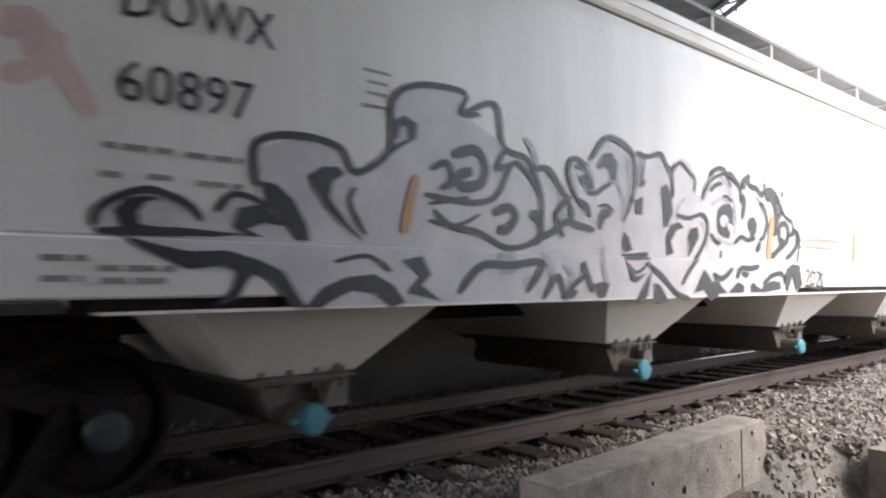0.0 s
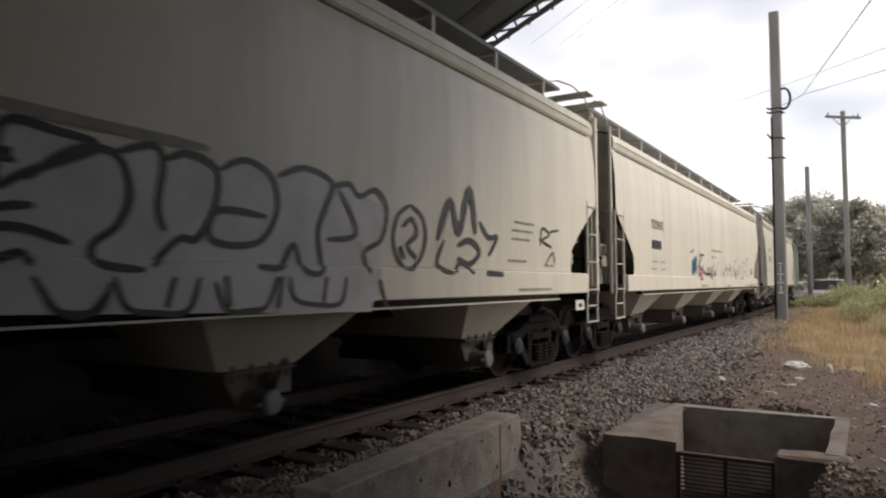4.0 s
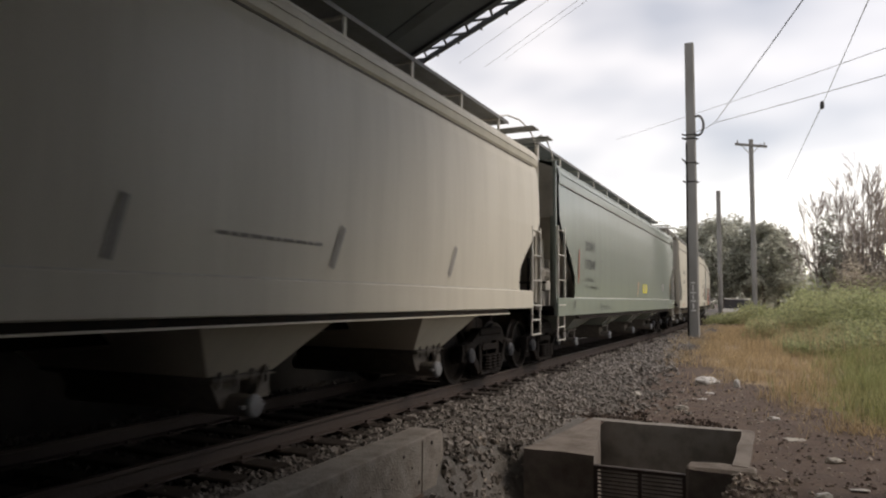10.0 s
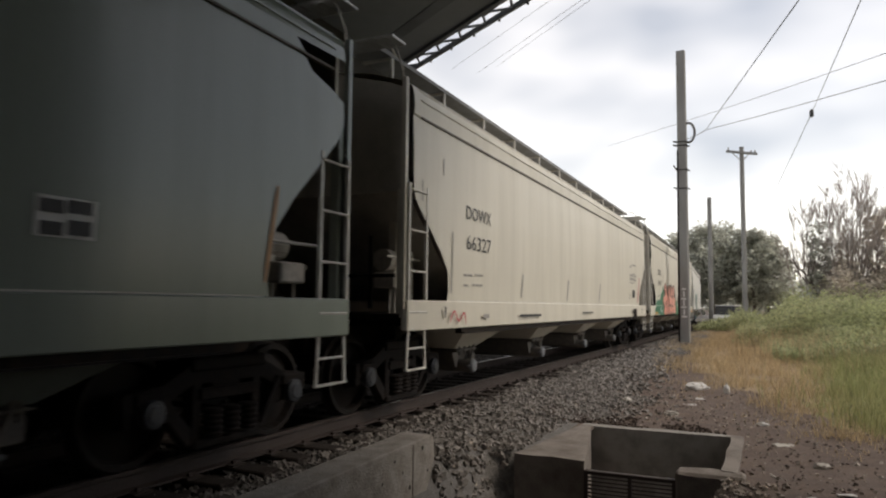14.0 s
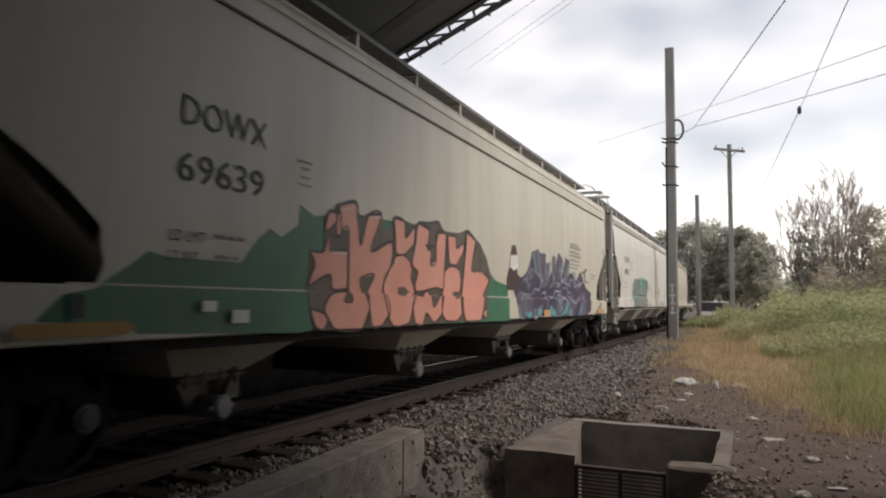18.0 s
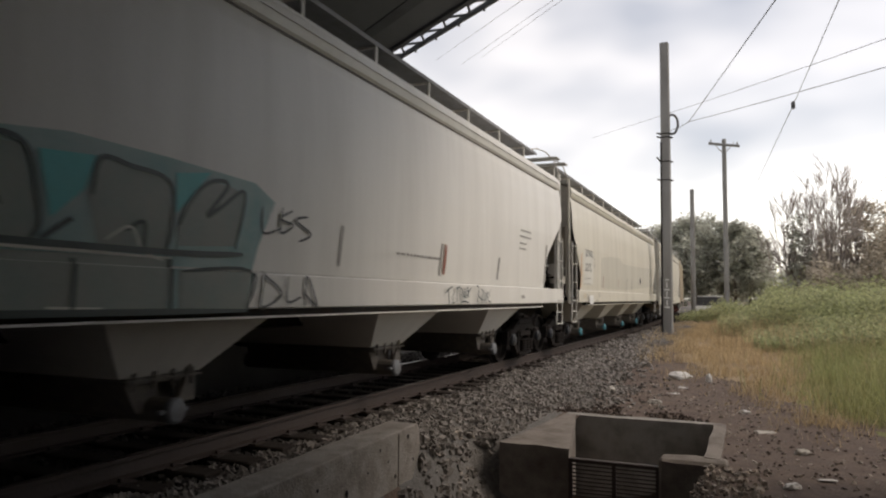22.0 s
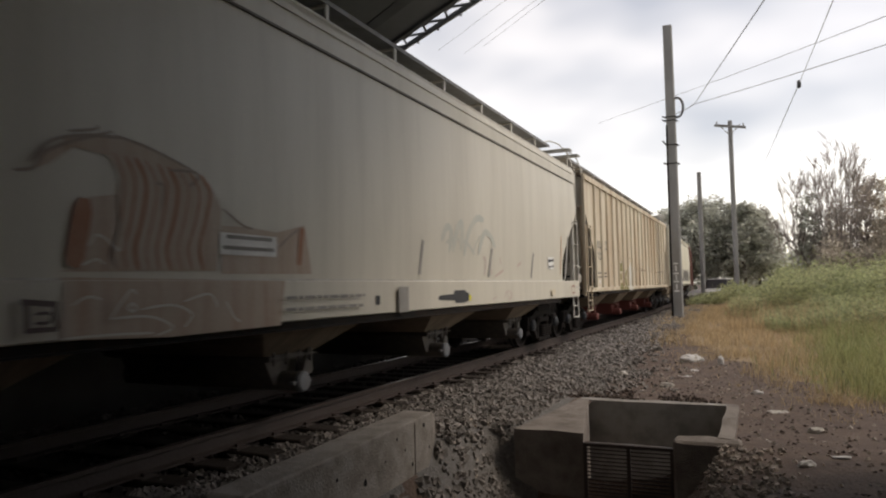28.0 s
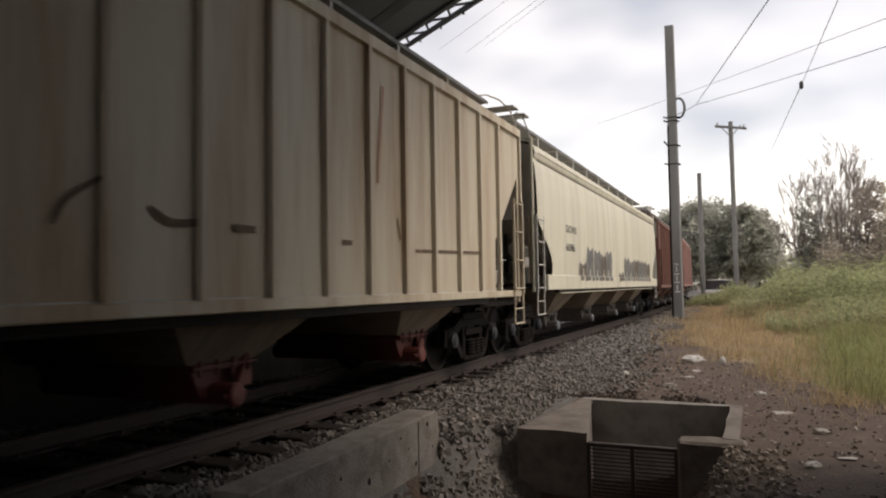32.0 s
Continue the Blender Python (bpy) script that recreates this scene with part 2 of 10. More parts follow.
M_BARK = mat("grey_bark", (0.15, 0.125, 0.105), 0.9, dirt=(0.08, 0.07, 0.06), amount=0.5, scale=9, bump=0.6)
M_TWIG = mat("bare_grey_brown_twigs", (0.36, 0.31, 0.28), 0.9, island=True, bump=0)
M_POLE = mat("grey_weathered_pole", (0.235, 0.23, 0.22), 0.85, dirt=(0.12, 0.11, 0.1), amount=0.5, scale=2, grain=50, bump=0.4, streak=1)
M_GALV = mat("galvanised_steel", (0.5, 0.5, 0.48), 0.5, metal=0.6, dirt=(0.3, 0.27, 0.24), amount=0.4, scale=9)
M_WALK = mat("dull_grating_steel", (0.20, 0.205, 0.215), 0.7, metal=0.2, dirt=(0.12, 0.11, 0.1), amount=0.5, scale=5, grain=90, spread=0.3)
M_LADDER = mat("ladder_paint", (0.55, 0.54, 0.5), 0.5, dirt=RUST, amount=0.35, scale=6)
M_WIRE = mat("black_cable", (0.03, 0.03, 0.032), 0.6, bump=0)
M_BRIDGE = mat("dark_bridge_steel", (0.13, 0.145, 0.165), 0.7, dirt=(0.06, 0.06, 0.06), amount=0.5, scale=1.2)
M_DECK = mat("grey_bridge_soffit", (0.20, 0.215, 0.235), 0.9, dirt=(0.13, 0.14, 0.15), amount=0.5, scale=0.7)
M_BLACK = mat("black_stencil_paint", (0.025, 0.025, 0.028), 0.6, dirt=(0.1, 0.1, 0.1), amount=0.3, scale=5, bump=0)
M_GREYPRINT = mat("faded_grey_stencil", (0.27, 0.258, 0.24), 0.7, dirt=(0.46, 0.44, 0.40), amount=0.4, scale=5, bump=0)
M_BLACKSPRAY = mat("black_spray_paint", (0.03, 0.03, 0.035), 0.5, dirt=(0.08, 0.08, 0.09), amount=0.4, scale=3, bump=0)
M_CHROME = mat("silver_spray_fill", (0.60, 0.58, 0.59), 0.45, dirt=(0.42, 0.41, 0.43), amount=0.7, scale=2.5, bump=0)
M_BLUE = mat("blue_spray_fill", (0.03, 0.185, 0.27), 0.5, dirt=(0.02, 0.12, 0.19), amount=0.6, scale=2, bump=0)
M_DBLUE = mat("dark_blue_spray", (0.012, 0.035, 0.075), 0.5, bump=0)
M_CYAN = mat("bright_cyan_cap_paint", (0.03, 0.19, 0.24), 0.55, bump=0)
M_PINK = mat("salmon_pink_spray", (0.72, 0.31, 0.24), 0.5, dirt=(0.78, 0.44, 0.37), amount=0.5, scale=1.5, bump=0)
M_GREEN = mat("dark_green_spray", (0.03, 0.16, 0.085), 0.5, dirt=(0.02, 0.1, 0.06), amount=0.5, scale=1.5, bump=0)
M_MAROON = mat("dark_maroon_spray", (0.05, 0.018, 0.02), 0.5, bump=0)
M_PURPLE = mat("dark_violet_spray", (0.05, 0.035, 0.075), 0.5, dirt=(0.025, 0.02, 0.04), amount=0.6, scale=2, bump=0)
M_VIOLET = mat("grey_violet_spray", (0.115, 0.10, 0.145), 0.5, dirt=(0.06, 0.05, 0.08), amount=0.6, scale=3, bump=0)
M_TEALMIST = mat("thin_teal_mist", (0.30, 0.40, 0.385), 0.5, dirt=(0.16, 0.34, 0.335), amount=0.9, scale=2.2, bump=0)
M_SILVERSHADE = mat("grey_shaded_spray", (0.36, 0.355, 0.375), 0.5, dirt=(0.5, 0.49, 0.5), amount=0.7, scale=4, bump=0)
M_PINKSMEAR = mat("faded_pink_smear", (0.52, 0.41, 0.365), 0.6, dirt=(0.55, 0.5, 0.44), amount=0.7, scale=3, bump=0)
# Cream taken darker for the reflected shade on one car's lower side.
M_SHADECREAM = mat("dull_cream_car_paint", (0.50, 0.475, 0.41), 0.45, dirt=GRIME, amount=0.16, scale=0.9, spread=0.04, bump=0.02, streak=1)
M_LILAC = mat("pale_lilac_spray", (0.40, 0.40, 0.50), 0.5, bump=0)
M_TURQ = mat("turquoise_spray", (0.08, 0.36, 0.38), 0.5, bump=0)
M_ORANGE = mat("orange_reflector_stripe", (0.55, 0.31, 0.15), 0.6, dirt=(0.46, 0.32, 0.22), amount=0.6, scale=6, bump=0)
M_RED = mat("red_outlet_paint", (0.13, 0.032, 0.026), 0.6, dirt=(0.12, 0.03, 0.02), amount=0.5, scale=8)
M_REDTAG = mat("red_spray", (0.42, 0.07, 0.08), 0.55, bump=0)
M_PINKTAG = mat("magenta_spray", (0.42, 0.10, 0.20), 0.55, bump=0)
M_RUSTSPRAY = mat("rust_orange_spray", (0.36, 0.15, 0.075), 0.6, dirt=(0.45, 0.3, 0.22), amount=0.7, scale=2.5, bump=0)
M_YELLOW = mat("yellow_placard", (0.72, 0.66, 0.03), 0.5, bump=0)
M_PLACARD = mat("white_placard", (0.75, 0.75, 0.73), 0.5, bump=0)
M_OLIVESPRAY = mat("olive_spray_letters", (0.16, 0.145, 0.03), 0.6, dirt=(0.2, 0.19, 0.06), amount=0.5, scale=3, bump=0)
M_PATCH = mat("repainted_pale_patch", (0.605, 0.59, 0.535), 0.5, dirt=(0.5, 0.48, 0.44), amount=0.5, scale=2, bump=0)
M_PINKHAZE = mat("faded_pink_overspray", (0.72, 0.54, 0.52), 0.6, bump=0)
M_LITTER = mat("white_litter", (0.58, 0.56, 0.53), 0.6, dirt=(0.4, 0.36, 0.3), amount=0.4, scale=20, bump=0.1)
M_CARDBOARD = mat("grey_cardboard", (0.42, 0.39, 0.34), 0.9, amount=0.4, scale=20)


# ---- mesh helpers ----
def part(name, bm, material, parent=None, label="", smooth=False):
    me = bpy.data.meshes.new(name)
    bm.to_mesh(me)
    bm.free()
    me.materials.append(material)
    if smooth:
        for p in me.polygons:
            p.use_smooth = True
    ob = new(name, me)
    if parent:
        ob.parent = parent
    if label:
        ob["label"] = label
    return ob


def raw(name, verts, faces, material, parent=None, smooth=False):
    me = bpy.data.meshes.new(name)
    me.from_pydata(verts, [], faces)
    me.materials.append(material)
    if smooth:
        me.polygons.foreach_set("use_smooth", [True] * len(me.polygons))
    ob = new(name, me)
    if parent:
        ob.parent = parent
    return ob


def box(bm, x0, x1, y0, y1, z0, z1, bevel=0.0, m=None):
    vs = [bm.verts.new((x, y, z)) for x in (x0, x1) for y in (y0, y1) for z in (z0, z1)]
    if m is not None:
        for v in vs:
            v.co = m @ v.co
    fs = [bm.faces.new([vs[i] for i in q]) for q in ((0, 1, 3, 2), (4, 6, 7, 5), (0, 4, 5, 1), (2, 3, 7, 6), (0, 2, 6, 4), (1, 5, 7, 3))]
    if bevel:
        es = {e for f in fs for e in f.edges}
        bmesh.ops.bevel(bm, geom=list(es), offset=bevel, segments=1, affect="EDGES")
    return bm


def rod(bm, p0, p1, r, seg=8, r2=None, cap=True):
    a, b = Vector(p0), Vector(p1)
    d = b - a
    q = d.to_track_quat("Z", "Y")
    r2 = r if r2 is None else r2
    rings = []
    for c, rr in ((a, r), (b, r2)):
        rings.append([bm.verts.new(c + q @ Vector((rr * math.cos(i * math.tau / seg), rr * math.sin(i * math.tau / seg), 0))) for i in range(seg)])
    for i in range(seg):
        bm.faces.new((rings[0][i], rings[0][(i + 1) % seg], rings[1][(i + 1) % seg], rings[1][i]))
    if cap:
        bm.faces.new(rings[0][::-1])
        bm.faces.new(rings[1])
    return bm


def prism(bm, pts, axis, a, b):
    """A polygon swept from a to b along an axis; pts lie in the two other axes, in order."""
    def v(p, s):
        return {"x": (s, p[0], p[1]), "y": (p[0], s, p[1]), "z": (p[0], p[1], s)}[axis]
    r0 = [bm.verts.new(v(p, a)) for p in pts]
    r1 = [bm.verts.new(v(p, b)) for p in pts]
    n = len(pts)
    for i in range(n):
        bm.faces.new((r0[i], r0[(i + 1) % n], r1[(i + 1) % n], r1[i]))
    bm.faces.new(r0[::-1])
    bm.faces.new(r1)
    return bm


def lathe(bm, prof, axis_at, seg=20, axis="x"):
    """Turns (r, s) pairs about an axis through axis_at."""
    rings = []
    for r, s in prof:
        ring = []
        for i in range(seg):
            c, d = r * math.cos(i * math.tau / seg), r * math.sin(i * math.tau / seg)
            p = {"x": (s, c, d), "z": (c, d, s)}[axis]
            ring.append(bm.verts.new(Vector(axis_at) + Vector(p)))
        rings.append(ring)
    for a, b in zip(rings, rings[1:]):
        for i in range(seg):
            bm.faces.new((a[i], a[(i + 1) % seg], b[(i + 1) % seg], b[i]))
    bm.faces.new(rings[0][::-1])
    bm.faces.new(rings[-1])
    return bm


def bm_new():
    return bmesh.new()


def thing(name, label, category, group="", kind="", at=None):
    ob = new(name)
    ob.empty_display_size = 0.3
    if at:
        ob.matrix_basis = pose(*at)
    return tagged(ob, label, category, group, kind)


XT = -5.33  # track centre line


def bend(y):
    """The track's drift to the left far off, and its turn in degrees."""
    d = max(0.0, y - 28.0)
    return -d * d / 960.0, math.degrees(math.atan(d / 480.0))


# ---- the ground: one sheet with the raised track bed, the ditch before the drain and the far field ----
def ground_z(x, y):
    d = abs(x - XT)
    z = -0.42
    if d < 1.75:
        z = -0.225
    elif d < 2.6:
        z = -0.225 - 0.215 * (d - 1.75) / 0.85
    else:
        z = -0.44 + 0.02 * min(1.0, (d - 2.6))
    if x > XT:
        ditch = max(0.0, 1 - abs((x + 1.75) / 1.35) ** 3) * max(0.0, min(1.0, (8.05 - y) / 0.2)) * max(0.0, min(1.0, (y - 2.5) / 2.5))
        z -= 1.0 * ditch
        if y > 14:
            z += 0.2 * min(1.0, (y - 14) / 16.0) * min(1.0, max(0.0, (x + 3.9) / 1.0))
    z += 0.05 * noise.noise((x * 0.5, y * 0.5, 0)) + 0.02 * noise.noise((x * 2.1, y * 2.1, 3))
    return z


def verge(y):
    """The x at which the grass begins at a distance along the track."""
    return float(np.interp(y, [8, 10.5, 13, 16, 20, 26, 40, 80], [2.2, 1.2, -0.1, -1.4, -2.5, -3.3, -3.5, -3.5]))


def dry_width(y):
    """How far the dry grass reaches in from the trodden earth."""
    return float(np.interp(y, [9, 12, 14.3, 17, 20, 26, 36, 45], [0.3, 0.7, 1.5, 2.8, 4.0, 5.0, 5.3, 4.6]))


def build_ground():
    xs = np.concatenate([[-3000, -900, -300, -120, -60, -35], np.arange(-22, -9, 1.0), np.arange(-9, 6, 0.15), np.arange(6, 30, 1.0), [40, 70, 150, 400, 1200, 3000]])
    ys = np.concatenate([[-3000, -900, -200, -60, -25], np.arange(-12, 0, 0.8), np.arange(0, 22, 0.15), np.arange(22, 60, 0.8), [64, 75, 90, 120, 180, 300, 700, 1500, 3000]])
    nx, ny = len(xs), len(ys)
    verts = [(float(x), float(y), ground_z(float(x), float(y)) if -100 < x < 100 and -100 < y < 130 else -0.3) for y in ys for x in xs]
    faces, bed = [], []
    for j in range(ny - 1):
        for i in range(nx - 1):
            cx, cy = (xs[i] + xs[i + 1]) / 2, (ys[j] + ys[j + 1]) / 2
            if -2.3 < cx < -0.32 and 7.9 < cy < 10.25:
                continue
            faces.append((j * nx + i, j * nx + i + 1, (j + 1) * nx + i + 1, (j + 1) * nx + i))
            edge = -3.0 + 0.35 * noise.noise((cx * 0.8, cy * 0.8, 7)) + (0.9 if 6 < cy < 13 else 0.4 if cy < 25 else 0.0)
            into = cx - verge(cy) + 0.6 * noise.noise((cx * 1.3, cy * 1.3, 8))
            # Index 4 is the bed coloured darker as shade under the train.
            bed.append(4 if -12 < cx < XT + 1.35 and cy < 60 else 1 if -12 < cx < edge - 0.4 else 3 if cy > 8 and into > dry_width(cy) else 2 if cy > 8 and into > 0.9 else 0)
    ob = raw("ground", verts, faces, M_EARTH)
    ob.data.materials.append(M_BEDROCK)
    ob.data.materials.append(M_THATCH)
    ob.data.materials.append(M_TURF)
    ob.data.materials.append(M_SHADEBED)
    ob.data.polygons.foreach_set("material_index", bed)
    ob.data.polygons.foreach_set("use_smooth", [True] * len(faces))
    tagged(ob, "brown trodden earth with a grey ballast bed", "ground", kind="structure")


build_ground()


def build_track():
    track = thing("railway_track", "two rusty rails on weathered wooden ties in ballast", "railway track", kind="structure")
    prof = ((-0.07, -0.172), (0.07, -0.172), (0.07, -0.155), (0.012, -0.14), (0.010, -0.045), (0.036, -0.035), (0.037, -0.006), (0.028, 0), (-0.028, 0), (-0.037, -0.006), (-0.036, -0.035), (-0.010, -0.045), (-0.012, -0.14), (-0.07, -0.155))
    for side in (1, -1):
        bm = bm_new()
        x0 = XT + side * 0.7525
        ys = [-60, 0, 28] + [28 + 12 * k for k in range(1, 25)]
        for ya, yb in zip(ys, ys[1:]):
            da, db = bend(ya)[0], bend(yb)[0]
            r0 = [bm.verts.new((x0 + da + a, ya, b)) for a, b in prof]
            r1 = [bm.verts.new((x0 + db + a, yb, b)) for a, b in prof]
            for k in range(len(prof)):
                bm.faces.new((r0[k], r0[(k + 1) % len(prof)], r1[(k + 1) % len(prof)], r1[k]))
        bmesh.ops.remove_doubles(bm, verts=bm.verts, dist=1e-4)
        rail = part("rail", bm, M_RAIL, track)
        bm = bm_new()
        for ya, yb in zip(ys, ys[1:]):
            da, db = bend(ya)[0], bend(yb)[0]
            bm.faces.new([bm.verts.new(p) for p in ((x0 + da - 0.026, ya, 0.002), (x0 + da + 0.026, ya, 0.002), (x0 + db + 0.026, yb, 0.002), (x0 + db - 0.026, yb, 0.002))])
        bmesh.ops.remove_doubles(bm, verts=bm.verts, dist=1e-4)
        part("running_surface", bm, M_TREAD, rail, "worn rail top")
    return track


TRACK = build_track()


def build_bridge():
    """The overpass whose dark soffit and lattice edge cross above the track."""
    br = thing("overpass", "dark steel overpass with a latticed outer walkway edge", "bridge", kind="structure")
    a, b = Vector((-7.92, 15.72, 0)), Vector((-4.20, 13.12, 0))
    d = (b - a).normalized()
    nrm = Vector((-d.y, d.x, 0))
    if nrm.y < 0:
        nrm = -nrm
    ang = math.degrees(math.atan2(d.y, d.x))
    M = Matrix.Translation(b) @ pose(0, 0, 0, 0, 0, ang)
    z = 7.5
    bm = bm_new()
    box(bm, -34, 34, -13.5, -0.40, z + 0.02, z + 0.5, m=M)
    part("deck_slab", bm, M_DECK, br)
    for k in range(5):
        bm = bm_new()
        y0 = -1.4 - k * 2.9
        box(bm, -34, 24, y0 - 0.15, y0 + 0.15, z - 0.0, z + 0.018, m=M)
        part("girder_flange", bm, M_BRIDGE, br)
    bm = bm_new()
    box(bm, -34, 24, -0.52, -0.40, z - 0.05, z + 0.7, m=M)
    part("edge_girder", bm, M_BRIDGE, br)
    bm = bm_new()
    box(bm, -34, 24, -0.06, 0.02, z - 0.04, z + 0.06, m=M)
    part("outer_chord", bm, M_BRIDGE, br)
    step = 1.0
    for k in range(58):
        x = -34 + k * step
        bm = bm_new()
        rod(bm, M @ Vector((x, -0.45, z)), M @ Vector((x + 0.5, -0.02, z + 0.01)), 0.03, 6)
        rod(bm, M @ Vector((x + 0.5, -0.02, z)), M @ Vector((x + 1.0, -0.45, z + 0.01)), 0.03, 6)
        box(bm, x - 0.16, x + 0.14, -0.46, -0.30, z - 0.005, z + 0.012, m=M)
        part("lattice_brace", bm, M_BRIDGE, br)
        bm = bm_new()
        rod(bm, M @ Vector((x, 0.0, z - 0.09)), M @ Vector((x, 0.0, z - 0.02)), 0.03, 6)
        part("bolt_head", bm, M_BRIDGE, br)
    bm = bm_new()
    box(bm, -34, 24, 0.0, 0.04, z + 0.55, z + 0.62, m=M)
    part("handrail", bm, M_BRIDGE, br)
    # Unseen wall right of the camera, added to cut the sky light.
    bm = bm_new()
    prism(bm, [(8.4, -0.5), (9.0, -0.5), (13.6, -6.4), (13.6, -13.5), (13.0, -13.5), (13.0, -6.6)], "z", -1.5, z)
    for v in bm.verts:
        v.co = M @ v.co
    part("side_abutment", bm, M_LIGHTSTOP, br, "added dark wall out of view that holds light back")
    # Wall added beyond the track to block light from the far side.
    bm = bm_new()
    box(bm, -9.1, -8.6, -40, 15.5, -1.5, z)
    part("far_retaining_wall", bm, M_LIGHTSTOP, br, "added dark wall beyond the track that holds light back")
    return br


build_bridge()

# ---- the train ----
# Profiles of the car side: height and half width.
PROF_A = ((1.17, 1.595), (1.48, 1.595), (1.9, 1.61), (2.6, 1.62), (3.2, 1.605), (3.52, 1.575), (3.66, 1.55), (3.70, 1.575), (3.78, 1.592), (3.88, 1.57), (3.96, 1.49), (4.0, 1.38))
PROF_B = ((1.0, 1.60), (1.37, 1.60), (2.0, 1.615), (2.6, 1.62), (3.2, 1.612), (3.58, 1.595), (3.60, 1.612), (3.74, 1.615), (3.86, 1.60), (3.94, 1.57), (4.0, 1.50))
PROF_R = ((1.08, 1.55), (2.0, 1.55), (3.0, 1.55), (3.86, 1.55), (3.87, 1.60), (4.0, 1.60))


def half_width(prof, z):
    return float(np.interp(z, [p[0] for p in prof], [p[1] for p in prof]))


def surface(car, z):
    """The outer face of a car's side at a height: the sill band stands a little proud."""
    prof = car["prof_pts"]
    x = half_width(prof, z)
    return x + (0.03 if z < car["band"] else 0.0)


class Car(dict):
    pass


def wheelset_mesh():
    bm = bm_new()
    for s in (1, -1):
        lathe(bm, [(0.09, s * 0.60), (0.11, s * 0.64), (0.38, s * 0.66), (0.40, s * 0.62), (0.487, s * 0.685), (0.487, s * 0.70), (0.457, s * 0.72), (0.452, s * 0.80), (0.40, s * 0.80), (0.38, s * 0.72), (0.15, s * 0.77), (0.14, s * 0.83), (0.09, s * 0.83)], (0, 0, 0), 28)
    rod(bm, (-0.95, 0, 0), (0.95, 0, 0), 0.085, 10)
    for s in (1, -1):
        for k in range(3):
            a = k * math.tau / 3
            box(bm, s * 0.985 - 0.02, s * 0.985 + 0.02, 0.05 * math.cos(a) - 0.014, 0.05 * math.cos(a) + 0.014, 0.05 * math.sin(a) - 0.014, 0.05 * math.sin(a) + 0.014)
    for s in (1, -1):
        rod(bm, (s * 0.90, 0, 0), (s * 0.98, 0, 0), 0.10, 12)
    me = bpy.data.meshes.new("wheelset")
    bm.to_mesh(me)
    bm.free()
    me.materials.append(M_WHEEL)
    return me


WHEELSET = wheelset_mesh()
AXLES = []


def truck_meshes():
    out = {}
    bm = bm_new()
    top = ((-1.12, 0.62), (-0.75, 0.66), (-0.45, 0.80), (0.45, 0.80), (0.75, 0.66), (1.12, 0.62), (1.12, 0.47), (0.72, 0.51), (0.42, 0.64), (-0.42, 0.64), (-0.72, 0.51), (-1.12, 0.47))
    low = ((-0.82, 0.52), (-0.66, 0.52), (-0.40, 0.25), (0.40, 0.25), (0.66, 0.52), (0.82, 0.52), (0.46, 0.14), (-0.46, 0.14))
    prism(bm, top, "x", 0.90, 1.03)
    prism(bm, low, "x", 0.91, 1.02)
    for q in (-0.37, 0.37):
        box(bm, 0.90, 1.03, q - 0.055, q + 0.055, 0.18, 0.70, 0.012)
    for q in (-1.06, -0.72, 0.72, 1.06):
        box(bm, 0.91, 1.02, q - 0.05, q + 0.05, 0.36, 0.56, 0.01)
    bmesh.ops.triangulate(bm, faces=[f for f in bm.faces if len(f.verts) > 4])
    box(bm, 0.86, 1.06, -0.46, 0.46, 0.74, 0.86, 0.02)
    box(bm, 0.86, 1.06, -0.42, 0.42, 0.10, 0.18, 0.02)
    for s in (1, -1):
        box(bm, 0.87, 1.06, s * 0.88 - 0.16, s * 0.88 + 0.16, 0.50, 0.64, 0.03)
    out["side_frame"] = bm
    bm = bm_new()
    rings = []
    for k in range(5):
        rings += [(0.075, 0.20 + k * 0.048), (0.092, 0.212 + k * 0.048), (0.092, 0.226 + k * 0.048), (0.075, 0.238 + k * 0.048)]
    lathe(bm, rings, (1.06, 0, 0), 10, "z")
    out["coil_spring"] = bm
    bm = bm_new()
    lathe(bm, [(0.115, 1.03), (0.115, 1.09), (0.10, 1.105), (0.075, 1.107), (0.07, 1.12), (0.03, 1.122)], (0, 0, 0.457), 16)
    out["bearing_cap"] = bm
    bm = bm_new()
    box(bm, -1.0, 1.0, -0.2, 0.2, 0.48, 0.78, 0.03)
    out["bolster"] = bm
    bm = bm_new()
    box(bm, 1.0, 1.06, -0.36, 0.36, 0.50, 0.60, 0.01)
    rod(bm, (1.05, 0.42, 0.22), (1.05, 0.66, 0.62), 0.022, 6)
    rod(bm, (0.7, 0.47, 0.3), (-0.7, 0.47, 0.3), 0.03, 6)
    rod(bm, (0.7, -0.47, 0.3), (-0.7, -0.47, 0.3), 0.03, 6)
    out["brake_rigging"] = bm
    res = {}
    for k, b in out.items():
        me = bpy.data.meshes.new(k)
        b.to_mesh(me)
        b.free()
        me.materials.append({"bearing_cap": M_BEARING, "coil_spring": M_TRUCK}.get(k, M_TRUCK))
        res[k] = me
    return res


TRUCK = truck_meshes()


